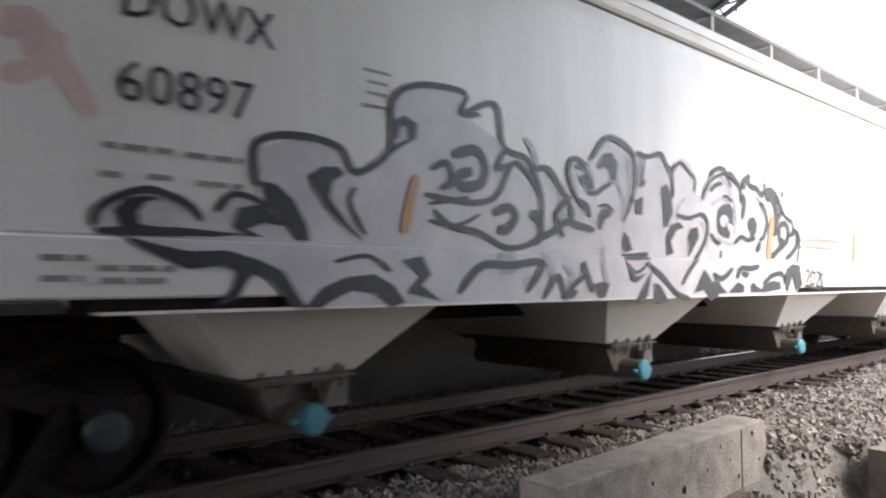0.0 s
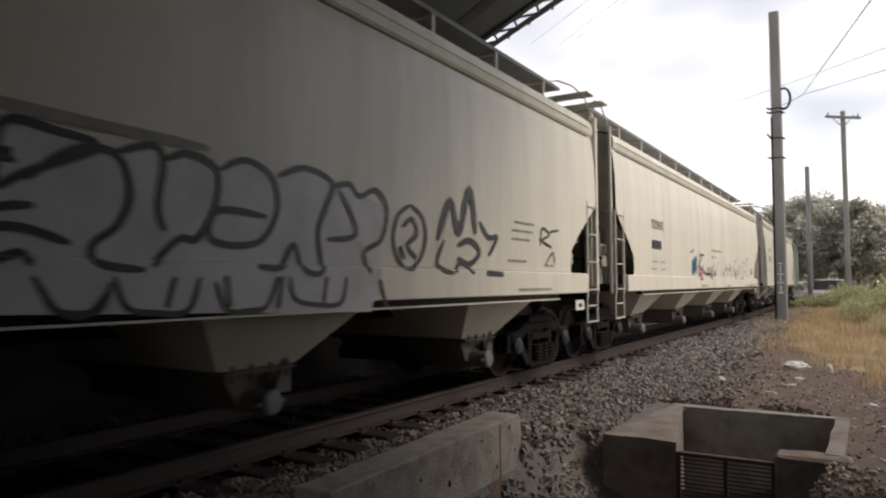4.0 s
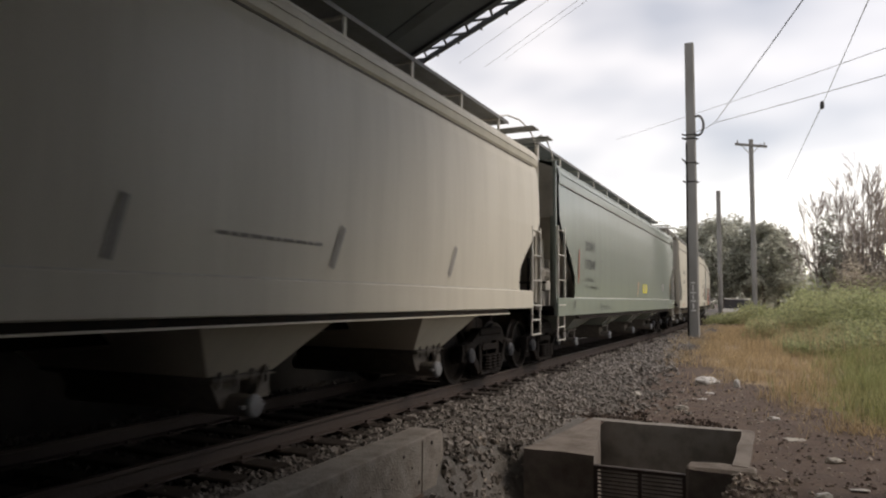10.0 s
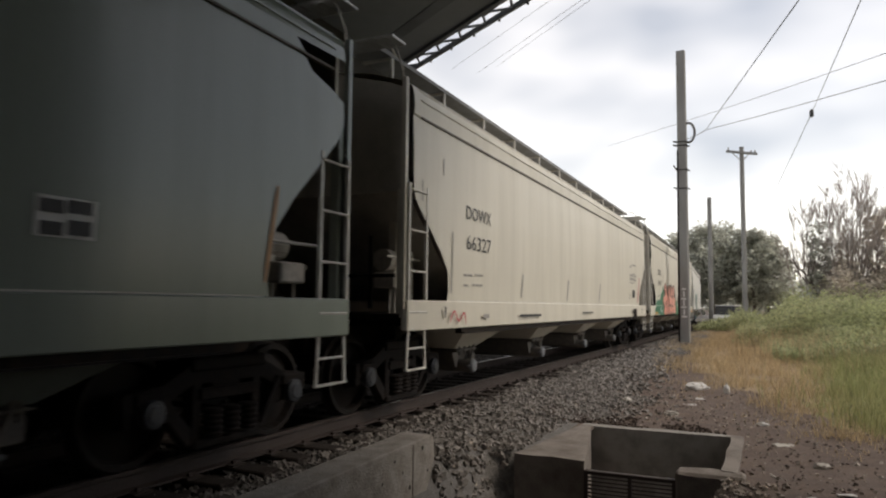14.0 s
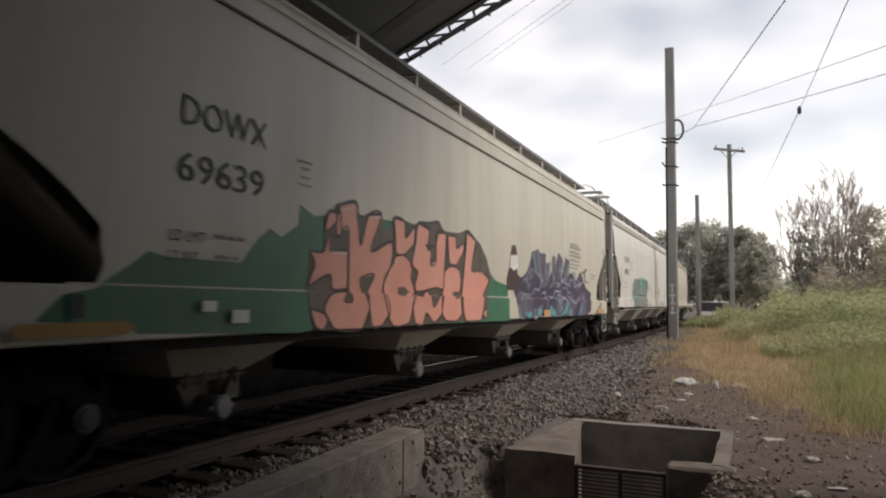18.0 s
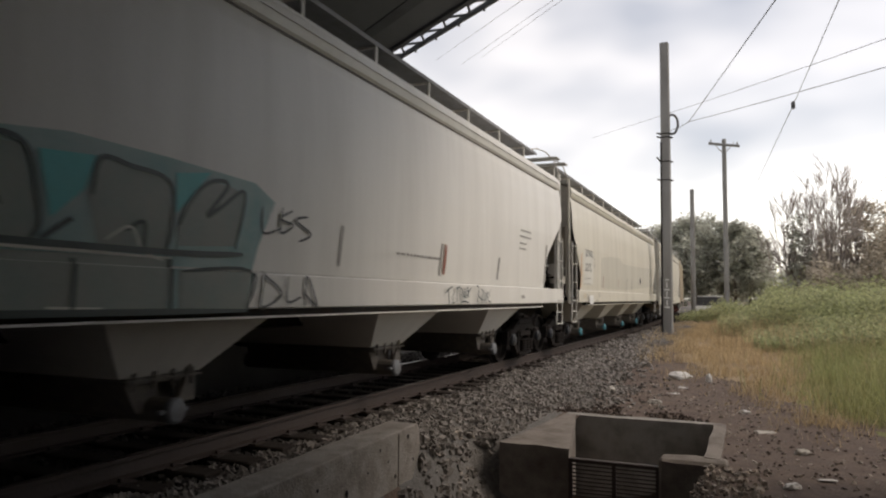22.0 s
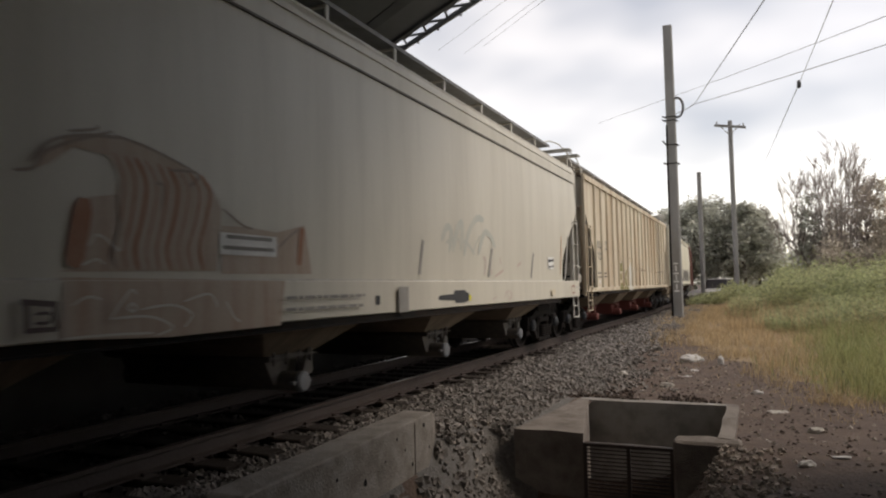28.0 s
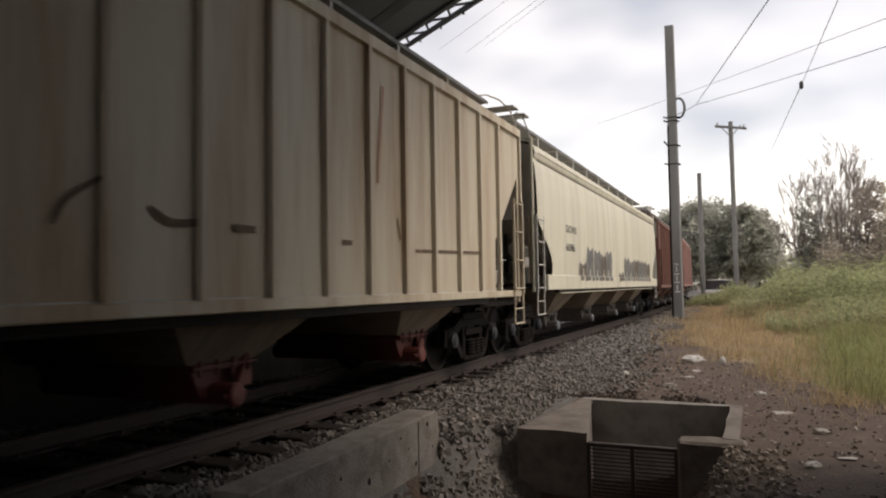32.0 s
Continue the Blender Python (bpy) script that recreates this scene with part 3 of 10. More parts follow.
def add_truck(car, y):
    tr = new("truck", TRUCK["bolster"])
    tr.parent, tr["label"] = car, "rusty brown four-wheel truck"
    tr.matrix_basis = pose(0, y, 0)
    for s in (0, 180):
        for k, y in (("side_frame", 0), ("brake_rigging", 0), ("coil_spring", -0.22), ("coil_spring", 0), ("coil_spring", 0.22), ("bearing_cap", -0.88), ("bearing_cap", 0.88)):
            ob = new(k, TRUCK[k])
            ob.parent = tr
            ob.matrix_basis = pose(0, 0, 0, 0, 0, s) @ pose(0, y, 0)
    for dy in (-0.88, 0.88):
        ws = new("wheelset", WHEELSET)
        ws.parent = tr
        ws.matrix_basis = pose(0, dy, 0.457)
        AXLES.append((ws, dy))
    return tr


def cutout(kind, w, top):
    """The end outline of a side sheet as (z, inset from the car's end): w is its greatest inset, top its height."""
    if kind == "R":
        return ((1.2, 1.30), (2.0, 1.29), (3.22, 0.06), (3.86, 0.06), (4.0, 0.06))
    band = 1.37 if kind == "B" else 1.48
    h = top - band
    post = 0.16 if kind == "B" else 0.12
    return ((band, w * 0.97), (band + 0.10 * h, w), (band + 0.30 * h, w * 0.97), (band + 0.50 * h, w * 0.75), (band + 0.70 * h, w * 0.45 + 0.02), (band + 0.90 * h, w * 0.16 + 0.04), (top, post), (4.0, post))


def body_mesh(kind, prof, half, band, ends, notch=""):
    """Side sheets and roof in one skin, open at the ends where the slope sheets start."""
    bm = bm_new()
    cuts = [cutout(kind, *e) for e in ends]
    if notch == "rear":  # the sheet is cut back below the top chord as well
        cuts[1] = cuts[1][:-1] + ((3.30, 0.17), (3.38, 0.36), (3.47, 0.70), (3.60, 0.82), (3.70, 0.95), (3.72, 0.16), (4.0, 0.16))
    elif notch == "front":
        cuts[0] = cuts[0][:-1] + ((2.78, 0.14), (2.95, 0.22), (3.10, 0.36), (3.30, 0.42), (3.60, 0.34), (3.70, 0.30), (3.72, 0.16), (4.0, 0.16))
    zs = sorted({*[p[0] for p in prof if p[0] >= band], *[round(c[0], 3) for cut in cuts for c in cut if c[0] >= band], *np.linspace(band, 3.5, 10).tolist()})
    ny = 12
    for s in (1, -1):
        rows = []
        for z in zs:
            i0, i1 = (float(np.interp(z, [c[0] for c in cut], [c[1] for c in cut])) for cut in cuts)
            rows.append([bm.verts.new((s * half_width(prof, z), -half + i0 + (2 * half - i0 - i1) * k / ny, z)) for k in range(ny + 1)])
        for a, b in zip(rows, rows[1:]):
            for k in range(ny):
                f = (a[k], a[k + 1], b[k + 1], b[k])
                bm.faces.new(f if s > 0 else f[::-1])
    top = half_width(prof, 4.0)
    e = half - cuts[0][-1][1]
    ridge = [(top, 4.0), (1.0, 4.16), (0.45, 4.24), (-0.45, 4.24), (-1.0, 4.16), (-top, 4.0)]
    r0 = [bm.verts.new((x, -e, z)) for x, z in ridge]
    r1 = [bm.verts.new((x, e, z)) for x, z in ridge]
    for i in range(len(ridge) - 1):
        bm.faces.new((r0[i], r1[i], r1[i + 1], r0[i + 1]))
    bmesh.ops.remove_doubles(bm, verts=bm.verts, dist=1e-4)
    bmesh.ops.recalc_face_normals(bm, faces=bm.faces)
    return bm


def ladder(name, material, parent, y0, y1, z0, z1, x, n, label=""):
    """Two stiles with each rung as a piece of its own."""
    bm = bm_new()
    for y in (y0, y1):
        box(bm, x - 0.012, x + 0.02, y - 0.02, y + 0.02, z0, z1)
    lad = part(name, bm, material, parent, label)
    w = y1 - y0
    me = shared(f"rung|{w:.2f}{material.name}", lambda: rod(bm_new(), (0, -w / 2, 0), (0, w / 2, 0), 0.013, 6), material)
    for k in range(n):
        child("rung", me, lad, pose(x + 0.02, (y0 + y1) / 2, z0 + 0.08 + (z1 - z0 - 0.16) * k / (n - 1)))
    return lad


def stirrup(material, parent, y0, y1, z0, z1, x):
    """A step hung under the sill: two flat hangers that lean outwards, a foot bar and a rung across."""
    bm = bm_new()
    for y, d in ((y0, -0.03), (y1, 0.03)):
        prism(bm, [(y - 0.016, z1), (y + 0.016, z1), (y + d + 0.016, z0), (y + d - 0.016, z0)], "x", x - 0.012, x + 0.012)
    box(bm, x - 0.02, x + 0.02, y0 - 0.045, y1 + 0.045, z0 - 0.008, z0 + 0.014, 0.003)
    st = part("step_stirrup", bm, material, parent)
    part("rung", rod(bm_new(), (x, y0 - 0.015, (z0 + z1) / 2), (x, y1 + 0.015, (z0 + z1) / 2), 0.013, 6), material, st)


def hopper_mesh(wt=0.95, wb=0.38, zt=1.1, zb=0.66, x_top=1.50, x_bot=1.06):
    """A pyramid bay that narrows from the sill to the outlet."""
    bm = bm_new()
    t = [bm.verts.new(p) for p in ((x_top, -wt, zt), (x_top, wt, zt), (-x_top, wt, zt), (-x_top, -wt, zt))]
    b = [bm.verts.new(p) for p in ((x_bot, -wb, zb), (x_bot, wb, zb), (-x_bot, wb, zb), (-x_bot, -wb, zb))]
    for i in range(4):
        bm.faces.new((t[i], b[i], b[(i + 1) % 4], t[(i + 1) % 4]))
    bm.faces.new(b[::-1])
    return bm


def gate_mesh(x=1.08):
    bm = bm_new()
    box(bm, -x, x, -0.36, 0.36, 0.60, 0.655, 0.008)
    box(bm, -x - 0.03, x + 0.03, -0.40, 0.40, 0.628, 0.64)
    prism(bm, [(-0.28, 0.60), (0.28, 0.60), (0.15, 0.36), (-0.15, 0.36)], "x", -x + 0.12, x - 0.12)
    for q in (-0.3, -0.1, 0.1, 0.3):
        box(bm, x, x + 0.02, q - 0.012, q + 0.012, 0.56, 0.70)
    rod(bm, (-x - 0.08, 0.02, 0.38), (x + 0.08, 0.02, 0.38), 0.10, 14)
    rod(bm, (x, 0.14, 0.40), (x + 0.02, 0.26, 0.72), 0.02, 6)
    box(bm, x - 0.05, x, 0.16, 0.36, 0.42, 0.60, 0.01)
    return bm


def cap_mesh(x=1.08):
    bm = bm_new()
    lathe(bm, [(0.095, x + 0.08), (0.105, x + 0.09), (0.105, x + 0.12), (0.085, x + 0.14), (0.03, x + 0.145)], (0, 0.02, 0.38), 18)
    box(bm, x + 0.06, x + 0.11, -0.13, 0.17, 0.365, 0.395, 0.004)
    return bm


M_CAP = mat("dull_blue_grey_cap", (0.14, 0.15, 0.165), 0.5, dirt=(0.1, 0.08, 0.07), amount=0.5, scale=8)
M_GATE = mat("grimy_outlet_steel", (0.10, 0.09, 0.08), 0.7, dirt=(0.2, 0.17, 0.14), amount=0.6, scale=9, bump=0.2)
HOPPERS = {}
M_TANK = mat("dusty_grey_equipment_paint", (0.44, 0.41, 0.37), 0.6, dirt=(0.12, 0.1, 0.08), amount=0.6, scale=7, bump=0.1)


def shared(key, builder, material):
    if key not in HOPPERS:
        bm = builder()
        me = bpy.data.meshes.new(key.split("|")[0])
        bm.to_mesh(me)
        bm.free()
        me.materials.append(material)
        HOPPERS[key] = me
    return HOPPERS[key]


def child(name, me, parent, m=None, label=""):
    ob = new(name, me)
    ob.parent = parent
    if m is not None:
        ob.matrix_basis = m
    if label:
        ob["label"] = label
    return ob


CARS = []


def hopper_car(kind, front, rear, paint, label, cap=None, gate=None, bays=4, hop_paint=None, walk_mat=None, ends=None, bay_shift=0.0, post=False, sill_end=0.02, drift=0.0, notch=""):
    """A covered hopper car between two places along the train; returns its root and what maps paint onto its side."""
    half, mid = (rear - front) / 2, (rear + front) / 2
    prof = {"A": PROF_A, "B": PROF_B, "R": PROF_R}[kind]
    band = {"A": 1.48, "B": 1.37, "R": 1.20}[kind]
    low = prof[0][0]
    ends = ends or {"A": ((1.15, 2.55), (1.15, 2.55)), "B": ((1.32, 2.95), (1.28, 2.72)), "R": ((1, 1), (1, 1))}[kind]
    root = thing("hopper_car", label, "rail car", "freight train")
    CARS.append((root, mid))
    car = Car(root=root, drift=drift, half=half, mid=mid, prof_pts=prof, band=band, low=low, kind=kind)
    body = part("body", body_mesh(kind, prof, half, band, ends, notch), paint, root)
    for p in body.data.polygons:
        p.use_smooth = p.center.z < 3.5
    if kind == "R":
        bm = bm_new()
        part("side_panel_frame", box(bm, -1.5, 1.5, -half + 0.1, half - 0.1, 4.0, 4.03), paint, root)
        for s in (1, -1):
            for k in range(int((2 * half - 2.32) / 0.8157) + 1):
                y = -half + 1.22 + k * 0.8185
                bm = bm_new()
                prism(bm, [(s * 1.545, y - 0.05), (s * 1.605, y - 0.035), (s * 1.605, y + 0.035), (s * 1.545, y + 0.05)], "z", 1.205, 3.865)
                part("rib", bm, paint, root)
    # side sills with their lower lip
    for s in (1, -1):
        w = half_width(prof, low) + 0.03
        bm = bm_new()
        box(bm, min(s * w, s * (w - 0.09)), max(s * w, s * (w - 0.09)), -half + (0.75 if kind == "A" else 0.02), half - sill_end, low + 0.012, band, 0.012)
        part("side_sill", bm, paint, root)
        # Dark strip standing in for the shade gap between sill and lip.
        bm = bm_new()
        box(bm, min(s * (w - 0.03), s * (w - 0.12)), max(s * (w - 0.03), s * (w - 0.12)), -half + 1.65, half - 1.65, low - 0.05, low + 0.012)
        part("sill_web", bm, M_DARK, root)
        bm = bm_new()
        box(bm, min(s * (w + 0.006), s * (w - 0.14)), max(s * (w + 0.006), s * (w - 0.14)), -half + 1.7, half - 1.7, low - 0.066, low - 0.05)
        part("sill_lip", bm, paint if kind == "A" else M_TRUCK, root)
        bm = bm_new()
        xb = half_width(prof, band + 0.01)
        box(bm, min(s * (xb - 0.02), s * (xb + 0.006)), max(s * (xb - 0.02), s * (xb + 0.006)), -half + 1.3, half - 1.3, band + 0.002, band + 0.014)
        part("sill_seam", bm, M_LADDER, root)
        for z, d, m in ((3.655 if kind == "A" else 3.59, 0.010, M_GATE), (3.80, 0.016, paint), (3.93, 0.012, paint)):
            if kind == "R":
                continue
            x = half_width(prof, z)
            bm = box(bm_new(), min(s * (x - 0.03), s * (x + d)), max(s * (x - 0.03), s * (x + d)), -half + 0.35, half - 0.35, z - 0.012, z + 0.012)
            part("chord_seam", bm, m, root)
    # roof: hatch trough and side walkways
    bm = bm_new()
    box(bm, -0.38, 0.38, -half + 0.8, half - 0.8, 4.24, 4.36, 0.02)
    part("hatch_cover", bm, paint, root)
    for s in (1, -1):
        bm = bm_new()
        x0, x1 = (0.62, 1.06)
        box(bm, min(s * x0, s * x1), max(s * x0, s * x1), -half + 0.2, half - 0.2, 4.500, 4.512)
        box(bm, min(s * x1, s * (x1 + 0.012)), max(s * x1, s * (x1 + 0.012)), -half + 0.2, half - 0.2, 4.485, 4.54)
        for q in (0.25, 0.5, 0.75):
            x = x0 + (x1 - x0) * q
            box(bm, s * x - 0.008, s * x + 0.008, -half + 0.2, half - 0.2, 4.512, 4.53)
        board = part("running_board", bm, walk_mat or M_WALK, root, "steel grating walkway")
        def support():
            bm = bm_new()
            box(bm, min(s * (x1 - 0.03), s * x1), max(s * (x1 - 0.03), s * x1), -0.025, 0.025, 4.10, 4.50)
            box(bm, min(s * x0, s * x1), max(s * x0, s * x1), -0.02, 0.02, 4.47, 4.50)
            return bm
        k = -half + 0.6
        while k < half - 0.5:
            child("support", shared(f"support|{s}", support, M_LADDER), board, pose(0, k, 0))
            k += 1.62
    for e in (-1, 1):
        bm = bm_new()
        y = e * (half - 0.1)
        for i in range(7):
            box(bm, -1.5 + i * 0.0, 1.5, y + e * 0.05 * i - 0.008, y + e * 0.05 * i + 0.008, 4.42, 4.45)
        for x in np.linspace(-1.5, 1.5, 25):
            box(bm, x - 0.008, x + 0.008, min(y, y + e * 0.32), max(y, y + e * 0.32), 4.425, 4.445)
        part("end_walkway", bm, walk_mat or M_GALV, root, "steel grating walkway")
        for s in (1, -1):
            bm = bm_new()
            hoop = [(1.06, -0.70, 4.52), (1.12, -0.40, 4.60), (1.26, -0.14, 4.56), (1.42, -0.04, 4.38), (1.52, -0.02, 4.10), (1.54, -0.03, 3.85)]
            for a, b in zip(hoop, hoop[1:]):
                rod(bm, (s * a[0], e * (half + a[1]), a[2]), (s * b[0], e * (half + b[1]), b[2]), 0.014, 6)
            part("roof_handrail", bm, M_LADDER, root, "bent pipe handrail")
        # end wall, slope sheet, platform
        zt = 3.22 if kind == "R" else ends[0 if e < 0 else 1][1]
        bm = bm_new()
        ye = e * (half - 0.14)
        pts = [(1.52, zt - 0.02), (1.52, 3.9), (1.3, 4.0), (0.45, 4.22), (-0.45, 4.22), (-1.3, 4.0), (-1.52, 3.9), (-1.52, zt - 0.02)]
        prism(bm, pts, "y", min(ye, ye - e * 0.05), max(ye, ye - e * 0.05))
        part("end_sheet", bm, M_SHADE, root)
        bm = bm_new()
        prism(bm, [(e * (half - 0.16), zt), (e * (half - 0.22), zt), (e * (half - 1.95), band), (e * (half - 1.88), band)], "x", -1.5, 1.5)
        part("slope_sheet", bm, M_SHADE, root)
        bm = bm_new()
        box(bm, -1.5, 1.5, min(e * (half - 0.05), e * (half - 1.9)), max(e * (half - 0.05), e * (half - 1.9)), band - 0.24, band - 0.16)
        part("end_platform", bm, M_DARK, root)
        for s in (1, -1):
            for q in (0.10, 0.62, 1.05):
                bm = bm_new()
                x = s * 1.1 if q > 0.2 else s * 1.50
                y = e * (half - q)
                ztop = zt if q < 0.2 else zt - (q - 0.2) * (zt - band) / 1.7
                box(bm, x - 0.05, x + 0.05, y - 0.04, y + 0.04, band - 0.2, ztop, 0.006)
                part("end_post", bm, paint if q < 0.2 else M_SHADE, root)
            bm = rod(bm_new(), (s * 1.3, e * (half - 0.1), band + 0.52), (s * 1.3, e * (half - 0.95), band + 0.52), 0.016, 6)
            part("grab_rail", bm, M_LADDER, root)
            # ladder at the corner
            y0, y1 = e * (half - 0.06), e * (half - 0.52)
            lm = M_LADDER if kind != "R" else paint
            ladder("ladder", lm, root, min(y0, y1), max(y0, y1), 1.15, 2.6 if kind == "A" else 2.75, 1.605 if s > 0 else -1.625, 4, "steel rung ladder")
            stirrup(lm, root, min(y0, y1) + 0.02, max(y0, y1) - 0.02, low - 0.44, low + 0.06, s * 1.60)
            if kind != "A":
                bm = bm_new()
                box(bm, s * 1.56 - 0.03, s * 1.56 + 0.03, e * (half - 0.02) - 0.03, e * (half - 0.02) + 0.03, band - 0.1, 4.0)
                part("corner_post", bm, paint, root)
            else:
                bm = bm_new()
                rod(bm, (s * 1.54, e * (half - 0.05), 1.15), (s * 1.54, e * (half - 0.05), 4.05), 0.035, 8)
                if post:
                    box(bm, min(s * 1.55, s * 1.625), max(s * 1.55, s * 1.625), e * (half - 0.06) - 0.045, e * (half - 0.06) + 0.045, 1.2, 4.0, 0.008)
                part("corner_post", bm, paint, root)
        # equipment on the platform, draft sill and coupler
        bm = bm_new()
        rod(bm, (1.05, e * (half - 0.98), band + 0.50), (1.05, e * (half - 0.42), band + 0.50), 0.14, 14)
        rod(bm, (1.05, e * (half - 0.74), band + 0.50), (1.05, e * (half - 0.70), band + 0.50), 0.152, 14)
        part("air_reservoir", bm, M_TANK, root, "grey brake air tank")
        bm = bm_new()
        box(bm, 1.0, 1.3, e * (half - 0.5) - 0.2, e * (half - 0.5) + 0.2, band + 0.14, band + 0.34, 0.02)
        box(bm, 1.02, 1.28, e * (half - 0.5) - 0.21, e * (half - 0.5) + 0.21, band + 0.30, band + 0.325)
        rod(bm, (1.15, e * (half - 0.62), band - 0.16), (1.15, e * (half - 0.62), band + 0.16), 0.025, 6)
        rod(bm, (1.2, e * (half - 0.36), band - 0.16), (1.2, e * (half - 0.36), band + 0.16), 0.018, 6)
        part("brake_valve", bm, M_TANK, root)
        bm = bm_new()
        box(bm, 0.2, 0.55, e * (half - 0.35) - 0.12, e * (half - 0.35) + 0.12, band - 0.05, band + 0.45, 0.02)
        rod(bm, (0.9, e * (half - 0.4), band - 0.1), (0.9, e * (half - 0.4), band + 0.8), 0.03, 6)
        rod(bm, (0.2, e * (half - 0.3), band + 0.3), (1.3, e * (half - 0.3), band + 0.3), 0.025, 6)
        part("brake_gear", bm, M_TRUCK, root)
        bm = bm_new()
        box(bm, -0.3, 0.3, min(e * (half - 2.2), e * (half + 0.1)), max(e * (half - 2.2), e * (half + 0.1)), 0.70, 1.05, 0.02)
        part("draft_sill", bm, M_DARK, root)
        bm = bm_new()
        box(bm, -0.12, 0.12, min(e * half, e * (half + 0.5)), max(e * half, e * (half + 0.5)), 0.74, 0.94, 0.03)
        box(bm, -0.18, 0.16, min(e * (half + 0.3), e * (half + 0.5)), max(e * (half + 0.3), e * (half + 0.5)), 0.70, 0.98, 0.04)
        part("coupler", bm, M_TRUCK, root)
        add_truck(root, e * (half - 1.02))
    bm = bm_new()
    box(bm, -0.25, 0.25, -half + 2, half - 2, 0.92, 1.15)
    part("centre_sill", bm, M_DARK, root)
    # hopper bays with their outlets
    span = 3.72 * 4 * (2 * half / 17.6) if bays == 4 else 4.6 * 3 * (2 * half / 17.1)
    key = f"{kind}{low:.2f}"
    hm = hop_paint or paint
    for k in range(bays):
        y = -span / 2 + span * (k + 0.5) / bays - 0.17 + bay_shift
        wt = 0.95 if bays == 4 else 1.25
        bay = child("hopper_bay", shared(f"hopper_bay|{key}{bays}{hm.name}", lambda: hopper_mesh(wt, 0.42, low + 0.0, 0.66, half_width(prof, low) - 0.12), hm), root, pose(0, y, 0))
        child("outlet_gate", shared(f"outlet_gate|{(gate or M_GATE).name}", gate_mesh, gate or M_GATE), bay)
        child("outlet_cap", shared(f"outlet_cap|{(cap or M_CAP).name}", cap_mesh, cap or M_CAP), bay)
    return car


C0 = hopper_car("A", -2.70, 15.12, M_CLEANWHITE, "white covered hopper car with grey and black graffiti lettering", cap=M_CYAN, post=True, sill_end=0.5, ends=((1.1, 2.6), (1.3, 2.6)))
C1 = hopper_car("A", 15.75, 33.38, M_PALECREAM, "cream covered hopper car with blue and outlined graffiti", bay_shift=0.35, post=True, sill_end=0.5, ends=((1.45, 2.6), (1.2, 2.6)))
C2 = hopper_car("A", 34.20, 52.20, M_PALECREAM, "cream covered hopper car with scrawled tags along its side", sill_end=0.5, ends=((1.2, 2.6), (1.23, 2.62)))
C3 = hopper_car("A", 53.50, 70.95, M_CREAM, "plain cream covered hopper car with black stencilled marks", sill_end=0.5, ends=((0.97, 2.85), (1.16, 2.68)))
C4 = hopper_car("B", 71.95, 88.95, M_GREYGREEN, "grey-green covered hopper car with a yellow placard", ends=((1.32, 2.95), (1.26, 3.1)), notch="rear")
C5 = hopper_car("B", 90.15, 107.85, M_CREAM, "cream covered hopper car with boxed top chord", ends=((1.2, 2.68), (1.28, 2.72)))
C6 = hopper_car("B", 108.42, 126.48, M_CREAM, "cream covered hopper car with pink, green and violet graffiti", ends=((1.55, 2.66), (1.28, 2.72)), drift=0.225, notch="front")
C7 = hopper_car("A", 127.55, 145.47, M_WHITE, "white covered hopper car with teal graffiti letters", ends=((1.18, 2.9), (1.6, 3.0)), drift=-0.16)
C8 = hopper_car("A", 146.30, 162.80, M_CREAM, "cream covered hopper car with black stencilled marks", cap=M_CYAN, ends=((1.0, 2.98), (1.0, 2.6)))
C9 = hopper_car("B", 163.90, 180.40, M_CREAM, "cream covered hopper car with rust-orange graffiti", ends=((1.30, 2.95), (1.45, 2.95)), hop_paint=M_SHADEBAY)
C10 = hopper_car("R", 181.33, 198.45, M_TAN, "tan ribbed covered hopper car with olive block letters", cap=M_RED, gate=M_RED, hop_paint=M_SHADEBAY)
C11 = hopper_car("A", 199.20, 216.30, M_YELLOWCREAM, "pale yellow covered hopper car with dark graffiti", hop_paint=M_SHADEBAY)
C12 = hopper_car("R", 217.20, 229.5, M_BROWN, "oxide-red ribbed hopper car", bays=3)
C13 = hopper_car("R", 230.4, 246.0, M_PINKISH, "faded red ribbed hopper car", bays=3)
C14 = hopper_car("A", 247.0, 264.0, M_CREAM, "cream covered hopper car")
C15 = hopper_car("A", 265.0, 282.0, M_CREAM, "cream covered hopper car")
C16 = hopper_car("B", 283.0, 300.0, M_GREYGREEN, "grey-green covered hopper car")


